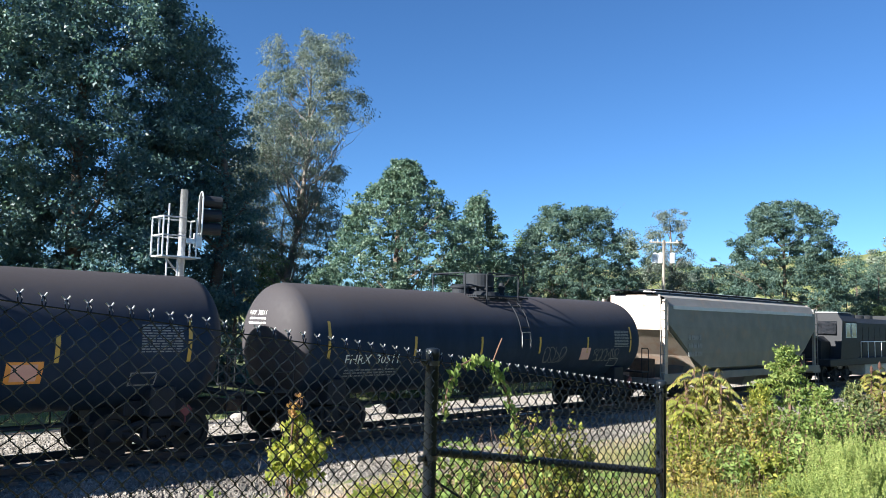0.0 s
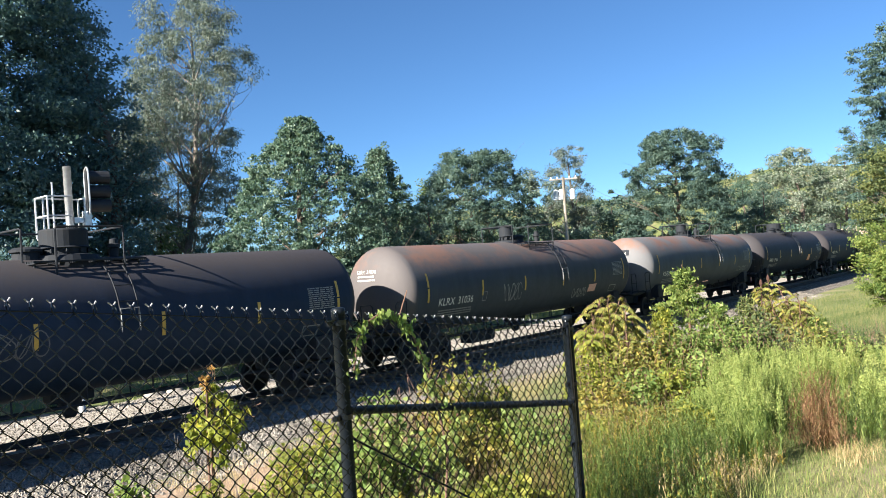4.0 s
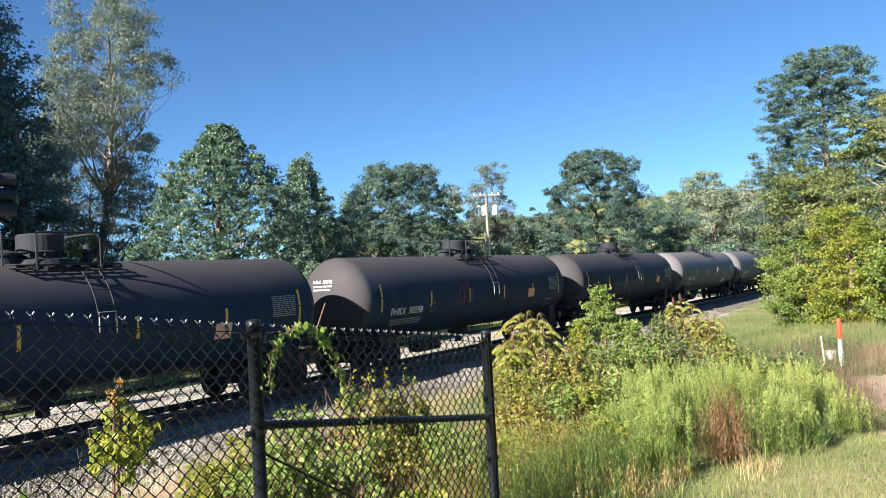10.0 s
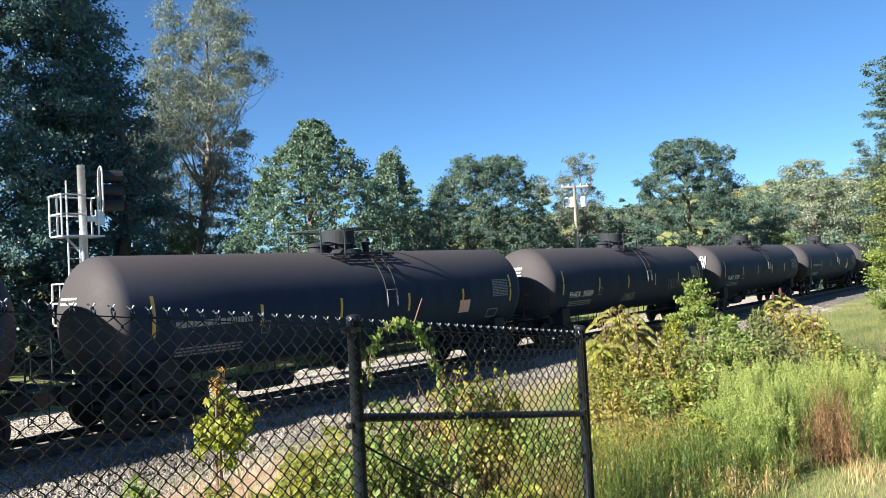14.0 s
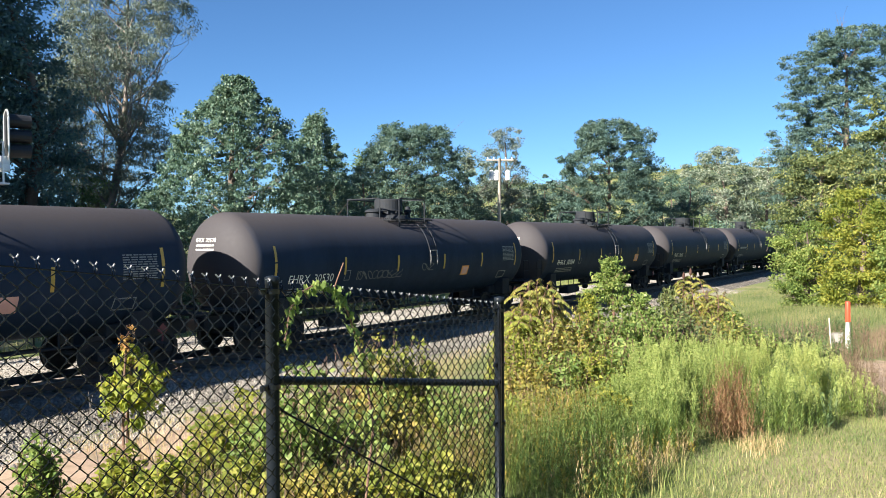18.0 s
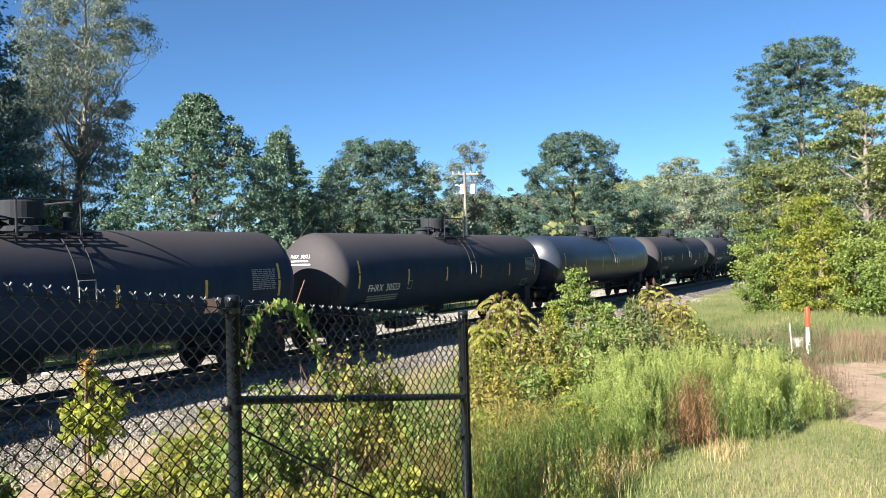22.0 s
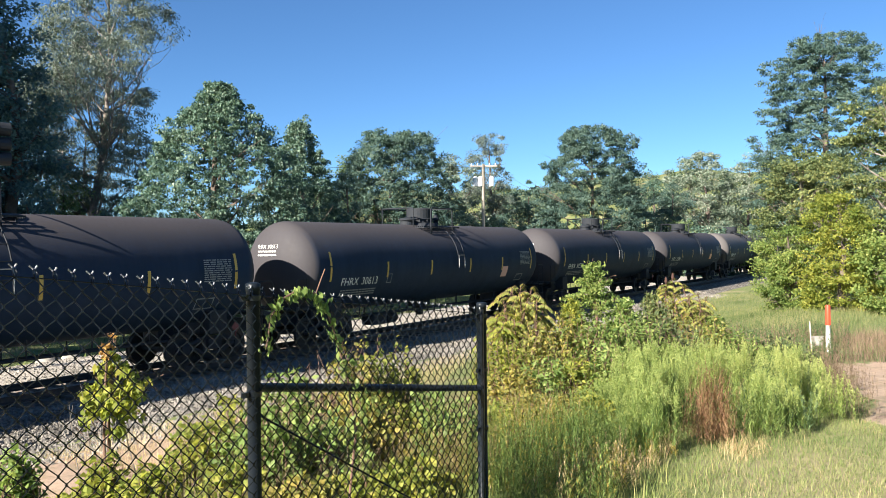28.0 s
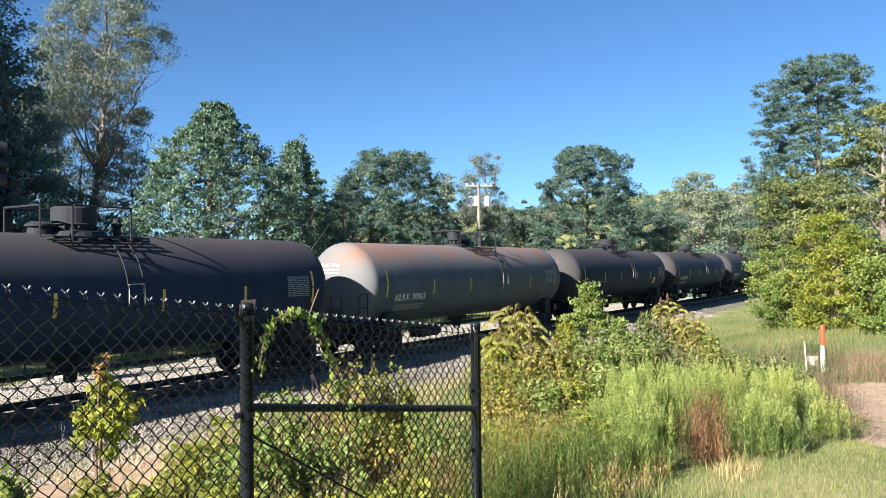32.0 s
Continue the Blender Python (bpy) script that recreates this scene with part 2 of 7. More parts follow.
M = {
    # first colour: flank with its blue shade; second: dusty crown in the sun
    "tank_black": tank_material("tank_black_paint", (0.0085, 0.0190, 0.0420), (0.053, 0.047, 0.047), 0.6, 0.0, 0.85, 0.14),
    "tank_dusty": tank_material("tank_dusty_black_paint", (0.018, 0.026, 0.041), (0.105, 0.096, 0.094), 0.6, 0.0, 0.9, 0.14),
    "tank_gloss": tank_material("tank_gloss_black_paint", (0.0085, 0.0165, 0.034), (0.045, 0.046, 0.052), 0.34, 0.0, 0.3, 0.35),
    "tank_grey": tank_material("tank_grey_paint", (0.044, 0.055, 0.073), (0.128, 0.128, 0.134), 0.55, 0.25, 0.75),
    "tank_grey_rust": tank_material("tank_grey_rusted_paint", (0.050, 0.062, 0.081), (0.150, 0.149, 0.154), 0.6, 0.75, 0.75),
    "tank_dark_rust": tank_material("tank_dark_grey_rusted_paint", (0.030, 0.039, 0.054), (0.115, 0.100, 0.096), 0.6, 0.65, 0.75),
    "steel_black": material("underframe_black", (0.0150, 0.0195, 0.0275), (0.024, 0.026, 0.030), 0.75, spec=0.2),
    "steel_rust": material("rusty_steel", (0.10, 0.06, 0.04), (0.05, 0.035, 0.03), 0.75),
    "wheel": material("worn_wheel_steel", (0.024, 0.0245, 0.027), (0.016, 0.0175, 0.020), 0.65, 0.1, spec=0.25),
    "stripe": material("yellow_reflective_film", (0.52, 0.33, 0.06), (0.42, 0.27, 0.05), 0.45, scale=9),
    "white_mark": material("white_stencil_paint", (0.72, 0.72, 0.70), (0.55, 0.55, 0.53), 0.6, scale=14),
    "grey_mark": material("faded_stencil_paint", (0.27, 0.28, 0.29), (0.15, 0.16, 0.17), 0.7, scale=14),
    "orange_card": material("orange_placard", (0.70, 0.30, 0.05), (0.6, 0.24, 0.06), 0.5),
    "pink_card": material("faded_pink_placard", (0.62, 0.36, 0.30), (0.55, 0.30, 0.27), 0.6),
    "red_card": material("red_placard", (0.15, 0.022, 0.035), (0.11, 0.02, 0.03), 0.5),
    "graffiti": material("pale_spray_paint", (0.15, 0.155, 0.16), (0.07, 0.075, 0.085), 0.7),
    "graffiti_red": material("red_spray_paint", (0.2, 0.03, 0.03), (0.12, 0.03, 0.03), 0.7),
    "hopper": material("hopper_grey_paint", (0.215, 0.215, 0.21), (0.17, 0.175, 0.175), 0.65, scale=1.4, wear=(0.24, 0.20, 0.17), spec=0.25),
    # ends paler and warmer than the sides: sunlight put into the colour, with real wear
    "hopper_sunlit_end": material("hopper_sunlit_end_beige", (0.44, 0.37, 0.315), (0.36, 0.30, 0.255), 0.6, scale=1.4, wear=(0.35, 0.22, 0.15)),
    "hopper_white": material("hopper_white_band", (0.60, 0.60, 0.60), (0.52, 0.52, 0.52), 0.5),
    "loco": material("locomotive_dark_paint", (0.018, 0.021, 0.026), (0.028, 0.030, 0.034), 0.6, spec=0.15),
    "loco_yellow": material("locomotive_yellow_paint", (0.62, 0.36, 0.05), (0.55, 0.31, 0.05), 0.45),
    "loco_blue": material("locomotive_blue_paint", (0.05, 0.07, 0.22), (0.04, 0.06, 0.18), 0.45),
    "loco_pale": material("locomotive_pale_paint", (0.42, 0.44, 0.46), (0.36, 0.38, 0.40), 0.5),
    "loco_glass": material("locomotive_window", (0.02, 0.025, 0.03), (0.03, 0.03, 0.035), 0.08, bump=0),
    "worn_steel": material("pale_worn_steel", (0.30, 0.31, 0.32), (0.18, 0.19, 0.20), 0.5, 0.3, scale=12),
    "galv": material("galvanised_steel", (0.62, 0.64, 0.66), (0.5, 0.52, 0.54), 0.38, 0.5, scale=12),
    "signal_black": material("signal_black_paint", (0.008, 0.010, 0.014), (0.013, 0.015, 0.019), 0.6),
    "fence": material("black_vinyl_coating", (0.0030, 0.0045, 0.0072), (0.0048, 0.0066, 0.0098), 0.18, bump=0, spec=0.35, rough_var=0.05),
    "fence_post": material("black_post_coating", (0.0075, 0.0105, 0.0150), (0.0110, 0.0145, 0.0195), 0.42, bump=0.03, spec=0.14),
    # paler copy of the ballast stone, full sunlight put into its colour
    "sunlit_stone": material("pale_sunlit_gravel", (0.36, 0.335, 0.305), (0.20, 0.185, 0.168), 0.95, scale=11, bump=0.9, bump_scale=16),
    "rail": material("rail_steel", (0.050, 0.040, 0.036), (0.032, 0.028, 0.027), 0.75, 0.1),
    "rail_top": material("polished_rail_head", (0.34, 0.33, 0.33), (0.25, 0.24, 0.24), 0.38, 0.8, bump=0),
    "tie": material("creosoted_tie", (0.075, 0.06, 0.05), (0.13, 0.11, 0.095), 0.85, scale=5),
    "stone": leaf_material("ballast_stone", [(0.1, (0.070, 0.066, 0.060)), (0.45, (0.145, 0.136, 0.122)), (0.75, (0.22, 0.203, 0.180)), (0.95, (0.36, 0.335, 0.300))], 0.9, 0.0, 0.2),
    "boulder": material("weathered_boulder", (0.26, 0.245, 0.225), (0.17, 0.16, 0.145), 0.9, scale=5, bump=0.5, bump_scale=12),
    "concrete": material("pale_concrete", (0.45, 0.44, 0.42), (0.36, 0.35, 0.33), 0.85),
    "pole_wood": material("weathered_pole_wood", (0.42, 0.38, 0.33), (0.31, 0.275, 0.235), 0.85, scale=8),
    "transformer": material("transformer_grey", (0.62, 0.65, 0.68), (0.55, 0.58, 0.6), 0.4),
    "cable": material("cable_black", (0.02, 0.02, 0.02), (0.03, 0.03, 0.03), 0.6, bump=0),
    "orange": material("orange_marker_film", (0.62, 0.055, 0.02), (0.54, 0.05, 0.02), 0.4, scale=10),
    "white": material("white_marker_plastic", (0.78, 0.78, 0.76), (0.68, 0.68, 0.66), 0.45, scale=10),
    "bark": material("grey_brown_bark", (0.13, 0.10, 0.08), (0.07, 0.055, 0.045), 0.9, scale=7, bump=0.5, bump_scale=18),
    "bark_pale": material("pale_bark", (0.20, 0.175, 0.155), (0.11, 0.095, 0.085), 0.9, scale=5, bump=0.4, bump_scale=18),
    "seed": material("dark_seed_head", (0.07, 0.03, 0.02), (0.04, 0.02, 0.015), 0.9, bump=0.3),
    "twig": material("brown_twig", (0.16, 0.09, 0.06), (0.1, 0.06, 0.045), 0.85, bump=0),
}
L_ = {
    "dark": leaf_material("dark_green_leaves", [(0.1, (0.044, 0.098, 0.120)), (0.55, (0.084, 0.160, 0.168)), (0.95, (0.165, 0.245, 0.205))], 0.45, 0.34, 0.5),
    "willow": leaf_material("grey_green_leaves", [(0.1, (0.082, 0.118, 0.112)), (0.55, (0.142, 0.180, 0.162)), (0.95, (0.235, 0.268, 0.238))], 0.5, 0.35),
    "pear": leaf_material("glossy_green_leaves", [(0.1, (0.044, 0.088, 0.070)), (0.55, (0.092, 0.160, 0.120)), (0.95, (0.225, 0.300, 0.225))], 0.48, 0.34, 0.3),
    "locust": leaf_material("blue_green_leaves", [(0.1, (0.044, 0.084, 0.080)), (0.55, (0.088, 0.146, 0.126)), (0.95, (0.165, 0.228, 0.180))], 0.5, 0.38),
    "light": leaf_material("light_green_leaves", [(0.1, (0.058, 0.098, 0.050)), (0.55, (0.125, 0.178, 0.085)), (0.95, (0.230, 0.270, 0.135))], 0.5, 0.4),
    "silver": leaf_material("silvery_leaves", [(0.1, (0.075, 0.115, 0.085)), (0.55, (0.175, 0.220, 0.165)), (0.95, (0.360, 0.400, 0.330))], 0.5, 0.3),
    "olive": leaf_material("olive_yellow_leaves", [(0.1, (0.056, 0.090, 0.045)), (0.5, (0.145, 0.185, 0.078)), (0.95, (0.330, 0.335, 0.130))], 0.5, 0.42),
    "yellow": leaf_material("yellowing_leaves", [(0.1, (0.120, 0.175, 0.040)), (0.5, (0.300, 0.335, 0.075)), (0.95, (0.540, 0.490, 0.110))], 0.5, 0.6),
    "autumn": leaf_material("yellow_orange_leaves", [(0.1, (0.130, 0.160, 0.050)), (0.45, (0.300, 0.285, 0.080)), (0.75, (0.460, 0.370, 0.100)), (0.97, (0.350, 0.195, 0.080))], 0.5, 0.5),
    "sprig": leaf_material("orange_brown_leaves", [(0.1, (0.24, 0.15, 0.06)), (0.5, (0.40, 0.23, 0.085)), (0.95, (0.52, 0.38, 0.13))], 0.5, 0.45),
    "sumac": leaf_material("sumac_leaflets", [(0.1, (0.130, 0.175, 0.050)), (0.45, (0.270, 0.285, 0.085)), (0.78, (0.420, 0.360, 0.105)), (0.98, (0.330, 0.175, 0.065))], 0.5, 0.5),
    "bush": leaf_material("bush_leaves", [(0.1, (0.090, 0.150, 0.045)), (0.5, (0.200, 0.275, 0.080)), (0.95, (0.400, 0.420, 0.140))], 0.5, 0.5),
    "vine": leaf_material("vine_leaves", [(0.1, (0.105, 0.175, 0.055)), (0.5, (0.215, 0.300, 0.088)), (0.95, (0.400, 0.430, 0.145))], 0.4, 0.5),
    "grass": leaf_material("tall_grass_blades", [(0.1, (0.065, 0.110, 0.030)), (0.5, (0.195, 0.255, 0.075)), (0.92, (0.420, 0.380, 0.170))], 0.55, 0.45),
    "turf": leaf_material("short_turf_blades", [(0.1, (0.050, 0.090, 0.028)), (0.5, (0.145, 0.205, 0.065)), (0.95, (0.330, 0.325, 0.150))], 0.55, 0.4),
    "meadow": leaf_material("mixed_meadow_blades", [(0.1, (0.060, 0.095, 0.036)), (0.5, (0.150, 0.190, 0.072)), (0.92, (0.330, 0.290, 0.150))], 0.55, 0.4),
    "weed": leaf_material("goldenrod_leaves", [(0.1, (0.070, 0.125, 0.045)), (0.5, (0.225, 0.320, 0.105)), (0.95, (0.440, 0.485, 0.170))], 0.5, 0.55),
    "plume": leaf_material("yellow_green_plumes", [(0.1, (0.205, 0.290, 0.085)), (0.5, (0.330, 0.400, 0.130)), (0.95, (0.465, 0.490, 0.185))], 0.55, 0.4),
    "dry": leaf_material("dry_grass_blades", [(0.1, (0.230, 0.160, 0.085)), (0.5, (0.400, 0.305, 0.165)), (0.95, (0.560, 0.460, 0.270))], 0.6, 0.3),
    "stem_green": leaf_material("dark_weed_leaves", [(0.1, (0.050, 0.085, 0.040)), (0.5, (0.105, 0.160, 0.070)), (0.95, (0.210, 0.260, 0.110))], 0.55, 0.35),
    "rust": leaf_material("dead_weed_stalks", [(0.1, (0.140, 0.078, 0.046)), (0.5, (0.285, 0.165, 0.095)), (0.95, (0.440, 0.300, 0.175))], 0.6, 0.3),
    "brush": leaf_material("brown_dead_brush", [(0.1, (0.115, 0.082, 0.060)), (0.5, (0.210, 0.150, 0.105)), (0.95, (0.330, 0.255, 0.170))], 0.6, 0.25),
    "far": leaf_material("hill_foliage", [(0.1, (0.036, 0.066, 0.048)), (0.5, (0.075, 0.115, 0.074)), (0.95, (0.145, 0.180, 0.112))], 0.6, 0.25),
}


def ground_material():
    """Turf and dry ground, with bare soil where the land's own soil map says so."""
    m = bpy.data.materials.new("meadow_soil")
    m.use_nodes = True
    nt = m.node_tree
    b = nt.nodes["Principled BSDF"]
    big = noise_tex(nt, 0.25, 4)
    fine = noise_tex(nt, 9.0, 6, 0.7)
    mid = noise_tex(nt, 1.6, 5, 0.65)
    green = ramp(nt, [(0.3, (0.07, 0.10, 0.025)), (0.7, (0.17, 0.19, 0.06))], fine)
    dry = ramp(nt, [(0.3, (0.17, 0.15, 0.075)), (0.7, (0.30, 0.255, 0.145))], fine)
    col = mix(nt, ramp(nt, [(0.52, (0, 0, 0)), (0.68, (1, 1, 1))], big), green, dry)
    soil = mix(nt, ramp(nt, [(0.35, (0, 0, 0)), (0.65, (1, 1, 1))], mid), ramp(nt, [(0.3, (0.20, 0.137, 0.10)), (0.7, (0.32, 0.225, 0.165))], fine), ramp(nt, [(0.3, (0.27, 0.195, 0.14)), (0.7, (0.40, 0.305, 0.22))], fine))
    at_ = nt.nodes.new("ShaderNodeAttribute")
    at_.attribute_name = "bare_soil"
    ad = nt.nodes.new("ShaderNodeMath")
    ad.operation = "MULTIPLY_ADD"
    nt.links.new(mid, ad.inputs[0])
    ad.inputs[1].default_value = 0.7
    nt.links.new(at_.outputs["Fac"], ad.inputs[2])
    col = mix(nt, ramp(nt, [(0.72, (0, 0, 0)), (0.95, (1, 1, 1))], ad.outputs[0]), col, soil)
    nt.links.new(col, b.inputs["Base Color"])
    b.inputs["Roughness"].default_value = 0.95
    bp = nt.nodes.new("ShaderNodeBump")
    bp.inputs["Strength"].default_value, bp.inputs["Distance"].default_value = 0.6, 0.05
    nt.links.new(fine, bp.inputs["Height"])
    nt.links.new(bp.outputs[0], b.inputs["Normal"])
    return m


def gravel_material():
    """Crushed stone: cells of several greys and pinks with dark joints."""
    m = bpy.data.materials.new("crushed_stone")
    m.use_nodes = True
    nt = m.node_tree
    b = nt.nodes["Principled BSDF"]
    tc = nt.nodes.new("ShaderNodeTexCoord")
    vo = nt.nodes.new("ShaderNodeTexVoronoi")
    vo.inputs["Scale"].default_value = 9.0
    nt.links.new(tc.outputs["Object"], vo.inputs["Vector"])
    sp = nt.nodes.new("ShaderNodeSeparateColor")
    nt.links.new(vo.outputs["Color"], sp.inputs[0])
    stone = ramp(nt, [(0.05, (0.072, 0.068, 0.062)), (0.4, (0.15, 0.140, 0.126)), (0.75, (0.25, 0.232, 0.205)), (0.97, (0.40, 0.365, 0.31))], sp.outputs[0])
    joint = ramp(nt, [(0.35, (0, 0, 0)), (0.75, (1, 1, 1))], vo.outputs["Distance"])
    big = noise_tex(nt, 0.8, 5, 0.6)
    col = mix(nt, joint, stone, (0.045, 0.038, 0.033))
    col = mix(nt, ramp(nt, [(0.5, (0, 0, 0)), (0.8, (0.6, 0.6, 0.6))], big), col, (0.13, 0.105, 0.085))
    nt.links.new(col, b.inputs["Base Color"])
    b.inputs["Roughness"].default_value = 0.95
    bp = nt.nodes.new("ShaderNodeBump")
    bp.invert = True
    bp.inputs["Strength"].default_value, bp.inputs["Distance"].default_value = 1.0, 0.06
    nt.links.new(vo.outputs["Distance"], bp.inputs["Height"])
    nt.links.new(bp.outputs[0], b.inputs["Normal"])
    return m


M["ground"] = ground_material()
M["gravel"] = gravel_material()


# ---- building helpers ----
def link_mesh(name, me, parent=None, m=None, label=""):
    ob = new(name, me)
    if parent is not None:
        ob.parent = parent
    if m is not None:
        ob.matrix_basis = m
    if label:
        ob["label"] = label
    return ob


def mesh_of(name, bm, mat, smooth=False):
    me = bpy.data.meshes.new(name)
    bm.to_mesh(me)
    bm.free()
    me.materials.append(mat)
    if smooth:
        me.polygons.foreach_set("use_smooth", [True] * len(me.polygons))
    return me


def part(name, bm, mat, parent, label="", smooth=False):
    return link_mesh(name, mesh_of(name, bm, mat, smooth), parent, None, label)


def thing(name, m, label, category, group="", kind=""):
    ob = new(name)
    ob.empty_display_size = 0.2
    ob.matrix_basis = m
    return tagged(ob, label, category, group, kind)


def box(bm, x0, x1, y0, y1, z0, z1, bevel=0.0, m=None):
    r = bmesh.ops.create_cube(bm, size=1.0)
    bmesh.ops.transform(bm, matrix=Matrix.Translation(((x0 + x1) / 2, (y0 + y1) / 2, (z0 + z1) / 2)) @ Matrix.Diagonal((x1 - x0, y1 - y0, z1 - z0, 1)), verts=r["verts"])
    if bevel:
        es = list({e for v in r["verts"] for e in v.link_edges})
        r = bmesh.ops.bevel(bm, geom=es, offset=bevel, segments=2, affect="EDGES", profile=0.6)
    if m is not None:
        bmesh.ops.transform(bm, matrix=m, verts=[v for v in r["verts"]])
    return bm


def tube(bm, pts, rad, sides=8, caps=True):
    """A round bar through the points; rad is one radius or one for each point."""
    pts = [Vector(p) for p in pts]
    rads = [rad] * len(pts) if isinstance(rad, (int, float)) else rad
    rings, up = [], Vector((0.0123, 0.037, 1))
    for i, p in enumerate(pts):
        d = (pts[min(i + 1, len(pts) - 1)] - pts[max(i - 1, 0)]).normalized()
        a = d.cross(up)
        if a.length < 0.05:
            a = d.cross(Vector((1, 0.1, 0)))
        a.normalize()
        c = d.cross(a)
        rings.append([bm.verts.new(p + (a * math.cos(2 * math.pi * k / sides) + c * math.sin(2 * math.pi * k / sides)) * rads[i]) for k in range(sides)])
    for r0, r1 in zip(rings, rings[1:]):
        for k in range(sides):
            bm.faces.new((r0[k], r0[(k + 1) % sides], r1[(k + 1) % sides], r1[k]))
    if caps:
        bm.faces.new(rings[0])
        bm.faces.new(rings[-1][::-1])
    return bm


def lathe(bm, profile, sides, axis="x", centre=(0, 0, 0)):
    """Revolve (along, radius) pairs round an axis."""
    rings = []
    for a, r in profile:
        ring = []
        for k in range(sides):
            t = 2 * math.pi * k / sides
            u, w = r * math.cos(t), r * math.sin(t)
            p = (a, u, w) if axis == "x" else (u, w, a) if axis == "z" else (u, a, w)
            ring.append(bm.verts.new(Vector(p) + Vector(centre)))
        rings.append(ring)
    for r0, r1 in zip(rings, rings[1:]):
        for k in range(sides):
            bm.faces.new((r0[k], r0[(k + 1) % sides], r1[(k + 1) % sides], r1[k]))
    bm.faces.new(rings[0])
    bm.faces.new(rings[-1][::-1])
    bmesh.ops.recalc_face_normals(bm, faces=bm.faces)
    return bm


def quads_mesh(name, verts, mat, per=4):
    """A mesh of separate four-cornered leaves or blades from an array of corners (n, 4, 3)."""
    n = len(verts)
    me = bpy.data.meshes.new(name)
    me.vertices.add(n * per)
    me.vertices.foreach_set("co", np.ascontiguousarray(verts, dtype=np.float32).ravel())
    me.loops.add(n * per)
    me.loops.foreach_set("vertex_index", np.arange(n * per, dtype=np.int32))
    me.polygons.add(n)
    me.polygons.foreach_set("loop_start", np.arange(0, n * per, per, dtype=np.int32))
    me.update(calc_edges=True)
    me.materials.append(mat)
    return me


def unit(v):
    return v / (np.linalg.norm(v, axis=-1, keepdims=True) + 1e-9)


def leaves(rng, centres, length, width, up=0.4, droop=0.0, dirs=None):
    """Corners of folded leaves at the centres."""
    n = len(centres)
    d = unit(rng.normal(size=(n, 3))) if dirs is None else unit(dirs + 0.35 * rng.normal(size=(n, 3)))
    d[:, 2] -= droop
    d = unit(d)
    nrm = unit(rng.normal(size=(n, 3)) + np.array([0, 0, up * 2]))
    side = unit(np.cross(d, nrm))
    nrm = unit(np.cross(side, d))
    s = rng.uniform(0.65, 1.3, size=(n, 1))
    a = centres - d * length * s * 0.5
    b = centres + d * length * s * 0.5 - nrm * length * 0.12
    l = centres + side * width * s * 0.5 - d * length * 0.08 * s + nrm * width * 0.15
    r = centres - side * width * s * 0.5 - d * length * 0.08 * s + nrm * width * 0.15
    return np.stack([a, r, b, l], axis=1)


# ---- ground ----
def smooth01(t):
    t = min(1.0, max(0.0, t))
    return t * t * (3 - 2 * t)


def ground_z(x, y):
    """Height of the land: a bank on the camera's side that falls to the line and towards the far end, a flat field behind."""
    top = 2.15 - 0.047 * max(-12.0, min(x, 24.0)) - 0.012 * max(0.0, min(x - 24.0, 80.0))
    k = smooth01((y - 2.6) / 10.4)
    z = top + (-0.05 - top) * k
    if y > 30:
        z += 0.3 * smooth01((y - 30) / 60)
    z += 0.06 * noise.noise((x * 0.6, y * 0.6, 0.0)) + 0.10 * noise.noise((x * 0.17, y * 0.17, 3.0)) * (0.0 if 13.0 < y < 23 else 1.0)
    if y < -2:
        z += 0.03 * (-2 - y) if y > -30 else 0.84
    return z


def axis_steps(lo, hi, fine_lo, fine_hi, step):
    out, v = [fine_lo], fine_lo
    while v < fine_hi:
        v += step
        out.append(v)
    s = step
    while v < hi:
        s *= 1.28
        v += s
        out.append(v)
    v, s = fine_lo, step
    while v > lo:
        s *= 1.28
        v -= s
        out.insert(0, v)
    return out


TRAIL = [(7.4, -3.8), (8.4, -0.6), (9.6, 0.75), (12.0, 1.05), (16.8, 1.95), (18.0, 1.0), (18.6, -3.8)]
DIRT = [(3.0, 10.4), (6.8, 9.6), (9.6, 10.6), (12.2, 12.4), (14.5, 13.6), (9.0, 13.9), (3.0, 13.9)]
APRON = [(1.0, 23.4), (15.5, 23.4), (14.8, 24.6), (12.5, 26.6), (1.0, 26.6)]
GREEN_SPOT = [(13.6, -0.2), (15.6, 0.9), (16.6, 0.4), (15.4, -1.0)]


def in_poly(x, y, outline):
    c = False
    for (ax, ay), (bx, by) in zip(outline, outline[1:] + outline[:1]):
        if (ay > y) != (by > y) and x < (bx - ax) * (y - ay) / (by - ay) + ax:
            c = not c
    return c


def bare(x, y):
    """Is the land bare soil here, with a ragged edge?"""
    w = 0.35 * noise.noise((x * 1.1, y * 1.1, 7.0))
    return (in_poly(x + w, y + w, TRAIL) and not in_poly(x + w, y + w, GREEN_SPOT)) or in_poly(x + w, y + w, DIRT) or in_poly(x + w, y + w, APRON)


